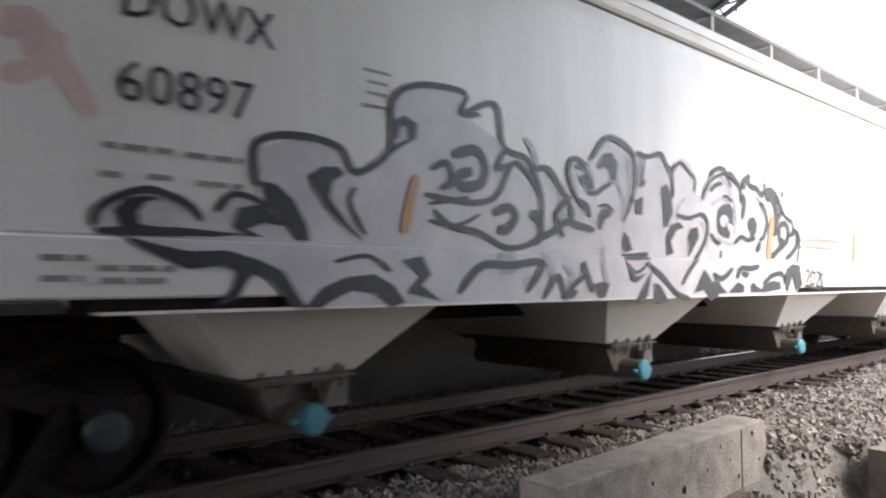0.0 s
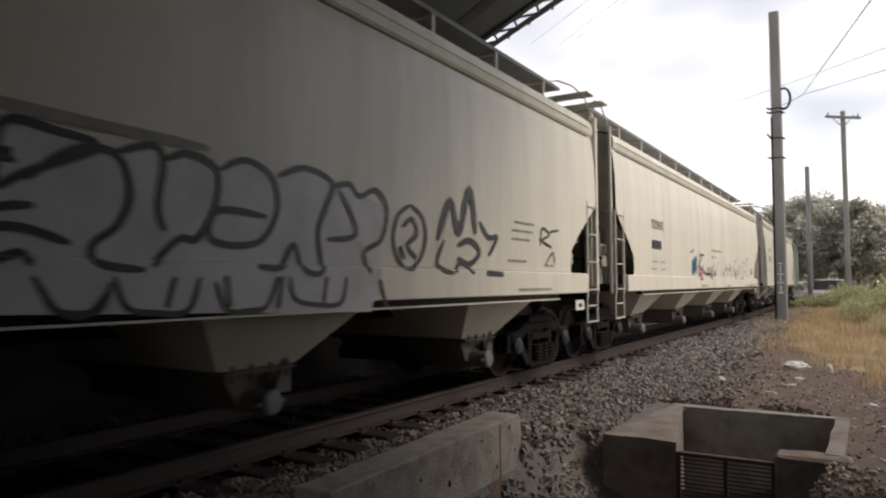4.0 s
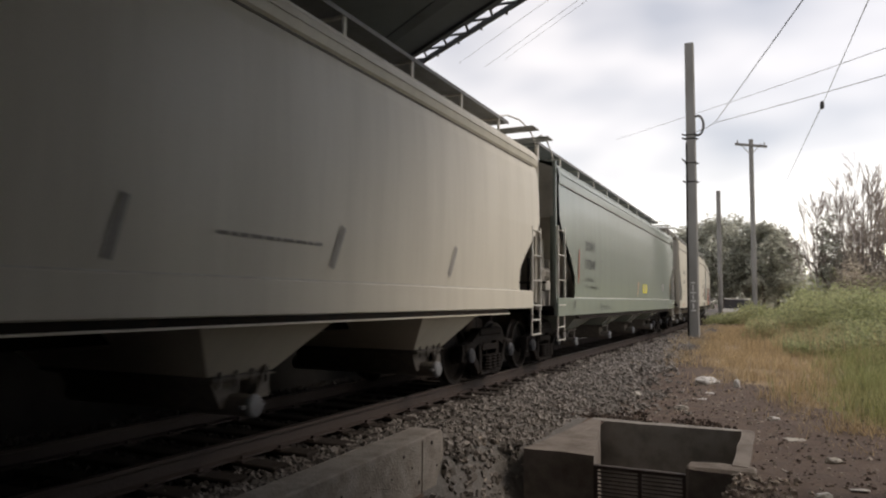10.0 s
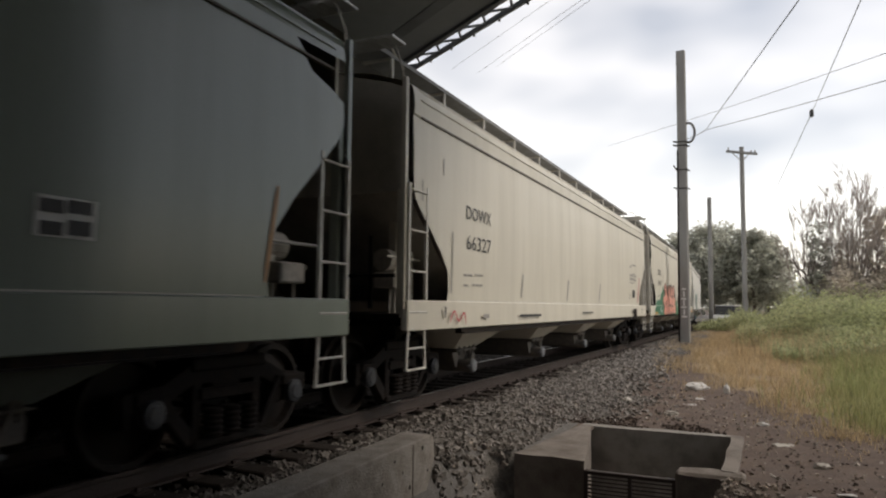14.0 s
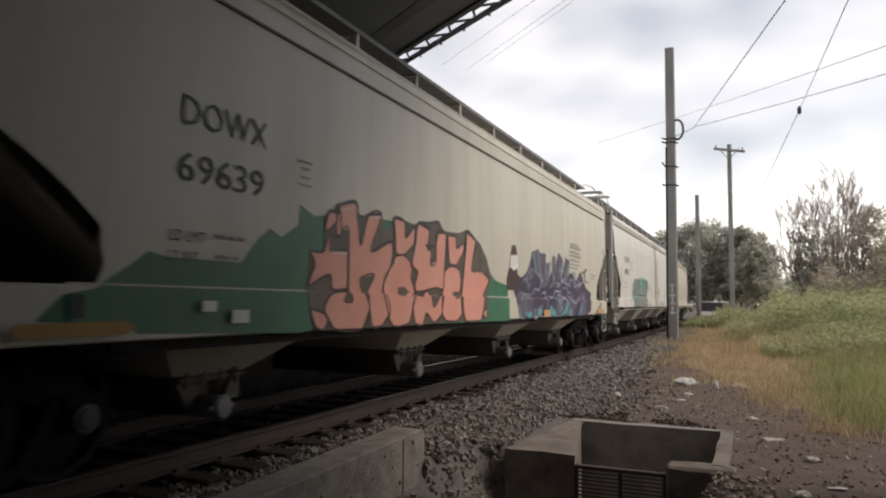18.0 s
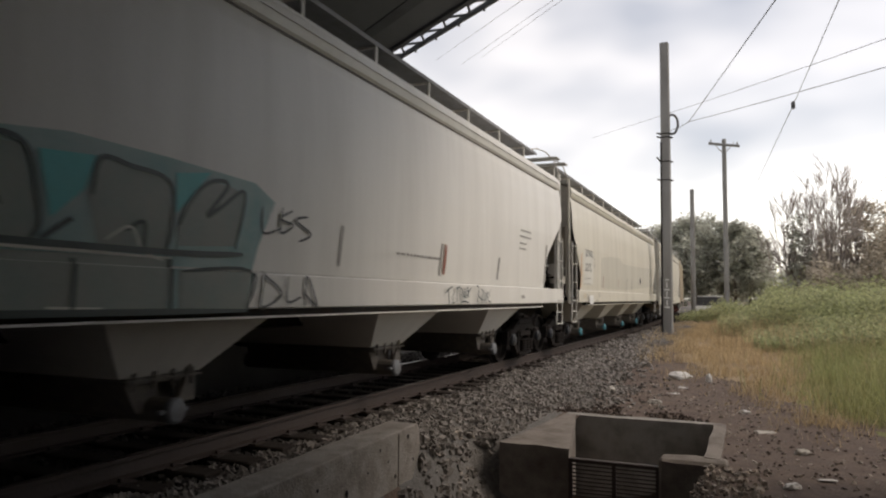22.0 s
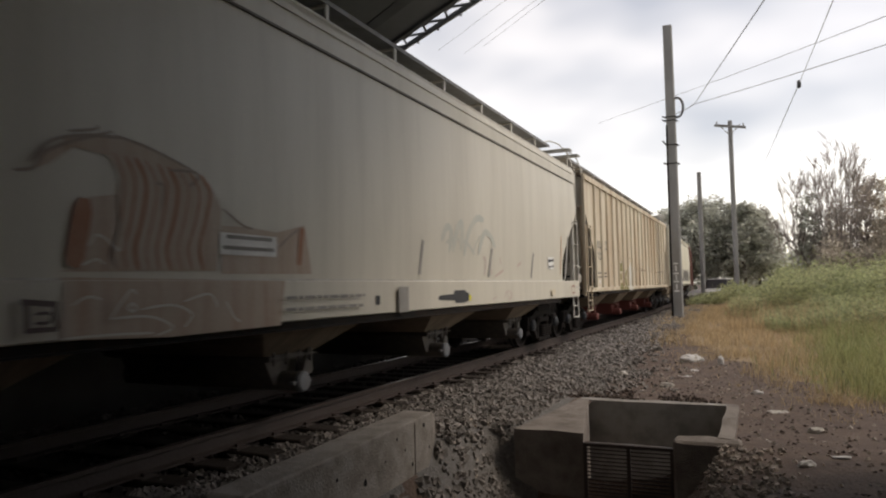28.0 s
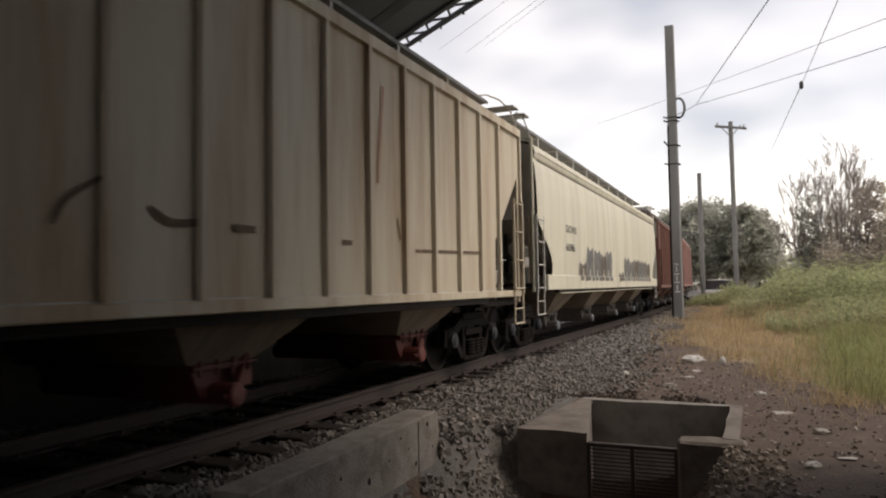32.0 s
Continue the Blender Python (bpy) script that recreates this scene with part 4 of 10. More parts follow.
# ---- concrete barrier and drain box ----
def build_barrier():
    b = thing("concrete_barrier", "chipped grey concrete barrier block beside the track", "barrier")
    bm = prism(bm_new(), [(3.55, -0.95), (3.55, -0.03), (6.40, 0.03), (6.45, 0.0), (6.47, -0.24), (6.30, -0.44), (6.02, -0.95)], "x", -3.36, -3.04)
    bmesh.ops.bevel(bm, geom=list(bm.edges), offset=0.012, segments=1, affect="EDGES")
    bmesh.ops.triangulate(bm, faces=[f for f in bm.faces if len(f.verts) > 4])
    bmesh.ops.subdivide_edges(bm, edges=[e for e in bm.edges if e.calc_length() > 0.25], cuts=4)
    for v in bm.verts:
        v.co += 0.005 * noise.noise_vector(v.co * 3.0) + 0.003 * noise.noise_vector(v.co * 11.0)
    part("block", bm, M_BARRIER, b)
    random.seed(6)
    # Holes are dark discs on the face, their inner shade given as colour.
    for y, z, r in ((5.05, -0.33, 0.024), (5.92, -0.38, 0.017), (6.18, -0.06, 0.018), (5.62, -0.09, 0.012), (6.3, -0.3, 0.012), (4.62, -0.2, 0.013), (5.4, -0.24, 0.01), (4.2, -0.28, 0.014), (5.78, -0.22, 0.009)):
        bm = lathe(bm_new(), [(0.001, 0.0), (r * 0.7, 0.004), (r, 0.011), (r * 1.05, 0.013)], (0, 0, 0), 9, "z")
        for v in bm.verts:
            k = 1 + 0.35 * noise.noise((v.co.x * 40, v.co.y * 40, y))
            v.co = Vector((-3.036 + (v.co.z - 0.008) * 0.6, y + v.co.x * k, z + v.co.y * k * 1.3))
        part("pit", bm, M_TRUCK, b, "dark disc for the shade inside a hole in the concrete")
    bm = box(bm_new(), -3.041, -3.032, 5.98, 5.992, -0.5, -0.01)
    part("casting_seam", bm, M_CONC3, b)
    return b


build_barrier()


def worn(bm, amount=0.012):
    """Breaks up the faces and edges of cast concrete."""
    bmesh.ops.triangulate(bm, faces=[f for f in bm.faces if len(f.verts) > 4])
    bmesh.ops.subdivide_edges(bm, edges=[e for e in bm.edges if e.calc_length() > 0.25], cuts=5, use_grid_fill=True)
    for v in bm.verts:
        v.co += amount * noise.noise_vector(v.co * 3.5) + amount * 0.7 * noise.noise_vector(v.co * 12.0)
    return bm


def build_drain():
    d = thing("drain_box", "open concrete drain inlet with a barred steel grate", "drain", kind="structure")
    bm = bm_new()
    prism(bm, [(-2.67, 7.87), (-1.86, 7.89), (-2.30, 10.19), (-2.45, 10.40)], "z", -1.6, -0.40)
    part("left_wall", worn(bm), M_CONC3, d)
    # Lighter concrete than the side walls, for the light on this face.
    bm = bm_new()
    box(bm, -2.45, -0.30, 10.20, 10.38, -1.6, -0.40)
    part("back_wall", worn(bm), M_CONC, d)
    bm = bm_new()
    box(bm, -0.43, -0.27, 7.95, 10.25, -1.6, -0.385)
    part("right_wall", worn(bm, 0.02), M_CONC3, d)
    bm = bm_new()
    box(bm, -0.88, -0.20, 7.75, 8.06, -1.4, -0.385, 0.03)
    part("front_kerb", worn(bm), M_CONC3, d)
    bm = bm_new()
    box(bm, -2.5, -0.3, 7.9, 10.3, -1.7, -1.6)
    part("floor_slab", bm, M_CONC2, d)
    bm = bm_new()
    box(bm, -1.86, -0.86, 7.86, 7.94, -0.54, -0.50, 0.005)
    box(bm, -1.86, -1.82, 7.86, 7.92, -1.5, -0.54)
    box(bm, -0.92, -0.88, 7.86, 7.92, -1.5, -0.54)
    box(bm, -1.38, -1.34, 7.86, 7.92, -1.5, -0.54)
    grate = part("grate_frame", bm, M_RAIL, d, "rusty steel grate")
    for k in range(22):
        z = -0.57 - k * 0.042
        bm = bm_new()
        rod(bm, (-1.82, 7.88, z), (-0.90, 7.88, z), 0.009, 6)
        part("bar", bm, M_RAIL, grate)
    return d


build_drain()


# ---- poles and wires ----
def build_pole(x, y, z0, top, w0, w1, label, arm=0.0, round_=False):
    p = thing("utility_pole", label, "utility pole", "line poles")
    bm = bm_new()
    if round_:
        rod(bm, (x, y, z0 - 0.5), (x, y, top), w0 / 2, 12, w1 / 2)
    else:
        lo = [(x - w0 / 2, y - w0 / 2), (x + w0 / 2, y - w0 / 2), (x + w0 / 2, y + w0 / 2), (x - w0 / 2, y + w0 / 2)]
        vs = [[bm.verts.new((x + a * w / w0 - x * w / w0, y + b * w / w0 - y * w / w0, z)) for a, b in lo] for w, z in ((w0, z0 - 0.5), (w1, top))]
        for i in range(4):
            bm.faces.new((vs[0][i], vs[0][(i + 1) % 4], vs[1][(i + 1) % 4], vs[1][i]))
        bm.faces.new(vs[1])
        bmesh.ops.bevel(bm, geom=[e for e in bm.edges if abs(e.verts[0].co.z - e.verts[1].co.z) > 1], offset=0.04, segments=1, affect="EDGES")
    part("shaft", bm, M_POLE, p)
    if arm:
        bm = bm_new()
        prism(bm, [(x - arm / 2, top - 0.20), (x + arm / 2, top - 0.62), (x + arm / 2, top - 0.82), (x - arm / 2, top - 0.40)], "y", y - 0.25, y - 0.13)
        part("crossarm", bm, M_POLE, p)
        for s in (1, -1):
            bm = bm_new()
            rod(bm, (x, y - 0.2, top - 1.3), (x + s * arm * 0.32, y - 0.2, top - 0.4), 0.035, 6)
            part("brace", bm, M_POLE, p)
            bm = bm_new()
            rod(bm, (x + s * arm * 0.42, y - 0.19, top - 0.41 - s * 0.18), (x + s * arm * 0.42, y - 0.19, top - 0.18 - s * 0.18), 0.05, 8)
            part("insulator", bm, M_POLE, p)
    return p


P1 = build_pole(-3.05, 31.0, -0.25, 12.35, 0.40, 0.36, "tall grey square pole with hardware, standing beside the track")
for z in (6.35, 7.15, 8.2, 8.36):
    bm = bm_new()
    box(bm, -3.26, -2.84, 30.79, 31.21, z - 0.022, z + 0.022, 0.006)
    part("pole_band", bm, M_TRUCK, P1)
    bm = rod(bm_new(), (-3.24, 30.86, z - 0.02), (-3.40, 30.84, z + (0.2 if 7 < z < 8 else 0.05)), 0.035, 6)
    rod(bm, (-2.86, 30.86, z), (-2.74, 30.84, z - 0.06), 0.03, 6)
    part("bracket", bm, M_TRUCK, P1)
bm = bm_new()
ring = [[bm.verts.new((-2.77 + (0.24 + 0.05 * math.cos(b)) * math.cos(a), 30.95 + 0.05 * math.sin(b), 8.75 + (0.42 + 0.05 * math.cos(b)) * math.sin(a))) for b in (0, 1.57, 3.14, 4.71)] for a in [k * math.tau / 24 for k in range(24)]]
for k in range(24):
    for i in range(4):
        bm.faces.new((ring[k][i], ring[k][(i + 1) % 4], ring[(k + 1) % 24][(i + 1) % 4], ring[(k + 1) % 24][i]))
part("cable_ring", bm, M_WIRE, P1, "coiled black cable")
bm = bm_new()
rod(bm, (-3.27, 30.78, -0.2), (-3.22, 30.80, 8.0), 0.035, 6)
part("conduit", bm, M_TRUCK, P1)
for k, (z0, z1, w) in enumerate(((1.10, 1.16, 0.2), (1.20, 1.42, 0.05), (1.50, 1.55, 0.22), (1.58, 1.80, 0.05), (1.84, 1.90, 0.2), (1.96, 2.2, 0.05), (2.26, 2.31, 0.16))):
    bm = box(bm_new(), -3.06 - w / 2, -3.06 + w / 2, 30.795, 30.80, z0 - 0.2, z1 - 0.2)
    part("painted_mark", bm, M_PLACARD, P1)
P2 = build_pole(-1.45, 62.0, 0.0, 14.6, 0.42, 0.34, "wooden utility pole with a crossarm", arm=2.4, round_=True)
P3 = build_pole(-4.3, 66.0, 0.0, 11.1, 0.42, 0.36, "plain wooden utility pole", round_=True)


def wire(p0, p1, sag, r=0.018, label="black overhead cable"):
    cu = bpy.data.curves.new("overhead_wire", "CURVE")
    cu.dimensions, cu.bevel_depth, cu.bevel_resolution = "3D", r, 1
    sp = cu.splines.new("POLY")
    n = 24
    sp.points.add(n)
    a, b = Vector(p0), Vector(p1)
    for i in range(n + 1):
        f = i / n
        p = a.lerp(b, f)
        p.z -= sag * 4 * f * (1 - f)
        sp.points[i].co = (*p, 1)
    ob = new("overhead_wire", cu)
    cu.materials.append(M_WIRE)
    return tagged(ob, label, "wire", "overhead lines")


WIRES = (((-2.87, 31.0, 8.49), (-1.95, 29.0, 8.33), 0.03, 0.012), ((-1.95, 29.0, 8.33), (0.59, 12.5, 6.30), 0.0, 0.011), ((0.59, 12.5, 6.30), (1.6, 5.9, 5.5), 0.0, 0.011),
         ((-1.95, 29.0, 8.33), (4.6, 19.3, 7.2), 0.04, 0.010), ((-13.91, 70.0, 17.5), (-3.57, 40.0, 11.62), 0.0, 0.011), ((-3.57, 40.0, 11.62), (5.2, 16.3, 7.3), 0.05, 0.009),
         ((0.93, 58.0, 10.2), (1.47, 24.0, 7.35), 0.0, 0.012), ((1.47, 24.0, 7.35), (1.43, 12.0, 5.95), 0.0, 0.008), ((1.43, 12.0, 5.95), (1.4, 3.0, 4.9), 0.0, 0.008),
         ((-20.15, 45.0, 18.36), (-5.6, 22.7, 12.3), 0.0, 0.008), ((-18.18, 45.0, 17.78), (-5.0, 23.1, 12.1), 0.0, 0.008),
         ((-16.69, 45.0, 18.09), (-4.3, 22.8, 12.1), 0.0, 0.008))
for row in WIRES:
    wire(*row, label="thin black cable strung overhead between poles")
bm = bm_new()
lathe(bm, [(0.02, 7.22), (0.06, 7.26), (0.06, 7.42), (0.02, 7.48)], (1.47, 24.0, 0), 8, "z")
tagged(part("wire_clamp", bm, M_WIRE), "small dark clamp on an overhead wire", "wire clamp")


# ---- lettering and paint on the car sides ----
random.seed(4)
M_GREYPATCH = mat("dull_grey_patch_paint", (0.40, 0.39, 0.36), 0.55, amount=0.3, scale=2, bump=0)
M_CYANSPRAY = mat("bright_teal_spray", (0.07, 0.44, 0.44), 0.5, dirt=(0.1, 0.34, 0.33), amount=0.5, scale=3, bump=0)
M_DARKTEAL = mat("dark_teal_spray", (0.03, 0.05, 0.05), 0.5, bump=0)
M_GREYLETTER = mat("grey_letter_fill", (0.25, 0.265, 0.235), 0.5, dirt=(0.16, 0.25, 0.23), amount=0.6, scale=2.5, bump=0)
M_FADEDRED = mat("faded_red_stencil", (0.42, 0.28, 0.24), 0.7, bump=0)
M_RUSTHAZE = mat("thin_rust_overspray", (0.48, 0.39, 0.315), 0.6, dirt=(0.40, 0.26, 0.175), amount=0.7, scale=2.5, bump=0, streak=1)
M_RUSTLINE = mat("dull_brown_spray_line", (0.30, 0.24, 0.2), 0.6, dirt=(0.38, 0.31, 0.26), amount=0.6, scale=4, bump=0)
M_REDBROWN = mat("red_brown_streak", (0.27, 0.09, 0.055), 0.6, dirt=(0.3, 0.14, 0.1), amount=0.5, scale=4, bump=0)
M_PINKSHADE = mat("dark_letter_shade", (0.14, 0.10, 0.08), 0.55, dirt=(0.05, 0.07, 0.05), amount=0.8, scale=4, bump=0)
M_DARKSPRAY = mat("dark_grey_spray", (0.11, 0.11, 0.11), 0.55, dirt=(0.3, 0.28, 0.25), amount=0.7, scale=3, bump=0)
M_SCRAPE = mat("brown_scrape", (0.13, 0.085, 0.055), 0.8, dirt=(0.3, 0.22, 0.15), amount=0.6, scale=5, bump=0)
M_OCHRE = mat("ochre_sill_paint", (0.42, 0.24, 0.06), 0.6, dirt=(0.3, 0.17, 0.06), amount=0.5, scale=3, bump=0)
M_TEALHAZE = mat("thin_teal_overspray", (0.44, 0.455, 0.41), 0.55, dirt=(0.56, 0.53, 0.46), amount=0.7, scale=2, bump=0)


def drape(bm, car, off):
    """Lays a flat drawing, given as (along, up), onto the car's near side."""
    geom = bm.verts[:] + bm.edges[:] + bm.faces[:]
    zs = [v.co.y for v in bm.verts]
    lo, hi = min(zs), max(zs)
    cuts = [z for z, _ in car["prof_pts"]] + [car["band"] - 0.004, car["band"] + 0.004]
    for z in sorted(set(cuts)):
        if lo + 1e-3 < z < hi - 1e-3:
            bmesh.ops.bisect_plane(bm, geom=bm.verts[:] + bm.edges[:] + bm.faces[:], plane_co=(0, z, 0), plane_no=(0, 1, 0))
    for v in bm.verts:
        y, z = v.co.x, v.co.y
        v.co = (surface(car, z) + off, y + car["drift"], z)


def smooth_line(pts, n=5):
    if len(pts) < 3:
        return [Vector(p) for p in pts]
    P = [Vector(pts[0])] + [Vector(p) for p in pts] + [Vector(pts[-1])]
    res = []
    for a, b, c, d in zip(P, P[1:], P[2:], P[3:]):
        for k in range(n):
            t = k / n
            res.append(0.5 * ((2 * b) + (c - a) * t + (2 * a - 5 * b + 4 * c - d) * t * t + (3 * b - a - 3 * c + d) * t ** 3))
    res.append(P[-1])
    return res


def paint(car, name, material, fills, strokes, off, parent=None, label=""):
    """Sprayed shapes: filled outlines and brushed strokes of a given width."""
    made = []
    for poly in fills:
        bm = bm_new()
        vs = [bm.verts.new((p[0], p[1], 0)) for p in poly]
        es = [bm.edges.new((vs[i], vs[(i + 1) % len(vs)])) for i in range(len(vs))]
        bmesh.ops.triangle_fill(bm, edges=es, use_beauty=True)
        made.append(bm)
    for w, pts in strokes:
        bm = bm_new()
        line = smooth_line(pts)
        prev = None
        n = len(line)
        for i, p in enumerate(line):
            d = (line[min(i + 1, n - 1)] - line[max(i - 1, 0)])
            if d.length < 1e-6:
                continue
            d.normalize()
            taper = 1.0 if n < 4 else 0.55 + 0.45 * min(1.0, i / 2, (n - 1 - i) / 2)
            q = Vector((-d.y, d.x)) * w * 0.5 * taper
            pair = (bm.verts.new((p.x + q.x, p.y + q.y, 0)), bm.verts.new((p.x - q.x, p.y - q.y, 0)))
            if prev:
                bm.faces.new((prev[0], prev[1], pair[1], pair[0]))
            prev = pair
        made.append(bm)
    obs = []
    for k, bm in enumerate(made):
        drape(bm, car, off + 0.0002 * k)
        obs.append(part(name, bm, material, parent or car["root"], label))
    return obs[0]


def bars(car, name, material, rects, off):
    """Small print, stripes and plates too small to read, each a bar of its own."""
    words = []
    for y0, y1, z0, z1 in rects:
        y0, y1 = min(y0, y1), max(y0, y1)
        if name != "small_print" or y1 - y0 < 0.14:
            words.append((y0, y1, z0, z1))
            continue
        while y0 < y1 - 0.02:
            w = min(random.uniform(0.06, 0.17), y1 - y0)
            words.append((y0, y0 + w, z0, z1))
            y0 += w + 0.025
    for y0, y1, z0, z1 in words:
        bm = bm_new()
        vs = [bm.verts.new(p) for p in ((y0, z0, 0), (y1, z0, 0), (y1, z1, 0), (y0, z1, 0))]
        bm.faces.new(vs)
        drape(bm, car, off)
        part(name, bm, material, car["root"])


def hung_plate(car, y0, y1, z0, z1):
    """A white card holder with a dark square, hung below the sill."""
    x = 1.60
    pl = part("card_holder", box(bm_new(), x, x + 0.014, y0, y1, z0, z1, 0.003), M_PLACARD, car["root"], "white card holder with a black square")
    w, h = (y1 - y0) * 0.3, (z1 - z0) * 0.3
    part("dark_square", box(bm_new(), x + 0.014, x + 0.02, y0 + w, y1 - w, z0 + h, z1 - h), M_BLACK, pl)


def lettering(car, text, y, z, width, height, material, off):
    cu = bpy.data.curves.new("lettering", "FONT")
    cu.body, cu.resolution_u = text, 2
    tmp = bpy.data.objects.new("lettering", cu)
    scene.collection.objects.link(tmp)
    me = bpy.data.meshes.new_from_object(tmp)
    scene.collection.objects.unlink(tmp)
    bpy.data.objects.remove(tmp)
    bm = bm_new()
    bm.from_mesh(me)
    bpy.data.meshes.remove(me)
    xs, ys = [v.co.x for v in bm.verts], [v.co.y for v in bm.verts]
    x0, x1, y0, y1 = min(xs), max(xs), min(ys), max(ys)
    for v in bm.verts:
        v.co = ((v.co.x - x0) / (x1 - x0) * width + y, (v.co.y - y0) / (y1 - y0) * height + z, 0)
    drape(bm, car, off)
    return part("lettering", bm, material, car["root"], "stencilled lettering")


g0 = paint(C0, "graffiti", M_CHROME, [((-7.23, 1.53), (-7.25, 1.61), (-7.03, 1.74), (-6.81, 1.71), (-6.66, 1.6), (-6.6, 1.73), (-6.42, 1.74), (-6.44, 1.99), (-6.18, 2.09), (-5.85, 2.05), (-5.73, 1.95), (-5.51, 2.14), (-5.51, 2.41), (-5.3, 2.58), (-4.9, 2.58), (-4.9, 2.44), (-3.81, 2.01), (-3.68, 1.85), (-3.71, 2.14), (-3.68, 2.23), (-3.59, 2.28), (-3.48, 2.22), (-3.39, 2.31), (-3.28, 2.45), (-3.18, 2.5), (-2.96, 2.47), (-2.8, 2.4), (-2.59, 2.4), (-2.37, 2.46), (-2.25, 2.36), (-2.16, 2.28), (-2.13, 2.38), (-1.98, 2.46), (-1.82, 2.43), (-1.71, 2.3), (-1.72, 2.14), (-1.61, 2.11), (-1.41, 2.37), (-1.23, 2.44), (-1.13, 2.42), (-1.06, 2.42), (-0.93, 2.37), (-0.82, 2.29), (-0.78, 2.23), (-0.68, 2.27), (-0.72, 2.34), (-0.58, 2.42), (-0.61, 2.36), (-0.55, 2.31), (-0.41, 2.3), (-0.28, 2.23), (-0.19, 2.29), (-0.03, 2.31), (0.11, 2.25), (0.21, 2.16), (0.32, 2.03), (0.53, 1.96), (0.55, 1.87), (0.68, 1.85), (0.73, 1.78), (0.72, 1.65), (0.67, 1.49), (0.73, 1.22), (0.55, 1.13), (0.13, 1.13), (-0.71, 1.12), (-1.43, 1.12), (-5.47, 1.11), (-6.1, 1.11), (-6.33, 1.29), (-6.65, 1.35), (-7.03, 1.47))], [], 0.006, label="silver graffiti lettering with black outlines")
paint(C0, "outline", M_BLACKSPRAY, [((-7.12, 1.53), (-7.15, 1.61), (-7.1, 1.67), (-7, 1.69), (-6.93, 1.68), (-7, 1.66), (-7.04, 1.61), (-7.03, 1.55), (-6.97, 1.54), (-6.8, 1.54), (-6.63, 1.53), (-6.47, 1.52), (-6.66, 1.5), (-6.89, 1.5), (-7.05, 1.5)), ((-7.14, 1.5), (-7, 1.46), (-6.8, 1.42), (-6.59, 1.43), (-6.4, 1.38), (-6.26, 1.32), (-6.15, 1.16), (-6.1, 1.11), (-6.21, 1.12), (-6.33, 1.26), (-6.43, 1.32), (-6.48, 1.26), (-6.53, 1.17), (-6.65, 1.14), (-6.56, 1.23), (-6.53, 1.32), (-6.62, 1.35), (-6.8, 1.33), (-6.94, 1.39), (-7.05, 1.44)), ((-6.55, 1.56), (-6.52, 1.66), (-6.4, 1.69), (-6.3, 1.64), (-6.23, 1.58), (-6.3, 1.58), (-6.37, 1.59), (-6.47, 1.55), (-6.37, 1.51), (-6.47, 1.51)), ((-6.4, 1.82), (-6.3, 1.81), (-6.19, 1.73), (-6.1, 1.59), (-6.08, 1.5), (-6.17, 1.5), (-6.25, 1.61), (-6.35, 1.7)), ((-6.1, 1.88), (-6.01, 1.94), (-5.89, 1.95), (-5.85, 1.91), (-5.93, 1.86), (-5.95, 1.76), (-5.81, 1.6), (-5.69, 1.5), (-5.81, 1.57), (-5.97, 1.69), (-6.07, 1.82)), ((-6.12, 1.12), (-6.01, 1.23), (-5.85, 1.29), (-5.64, 1.31), (-5.49, 1.24), (-5.4, 1.13), (-5.51, 1.1), (-5.64, 1.19), (-5.81, 1.21), (-5.97, 1.14), (-6.01, 1.11)), ((-5.51, 2.16), (-5.49, 2.29), (-5.4, 2.34), (-5.29, 2.3), (-5.3, 2.2), (-5.42, 2.13), (-5.56, 2.03), (-5.47, 2.14), (-5.37, 2.19), (-5.37, 2.27), (-5.43, 2.27), (-5.45, 2.18)), ((-5.42, 1.4), (-5.26, 1.43), (-5.19, 1.31), (-5.26, 1.24), (-5.09, 1.13), (-5.38, 1.19), (-5.28, 1.3))], [], 0.012, parent=g0)
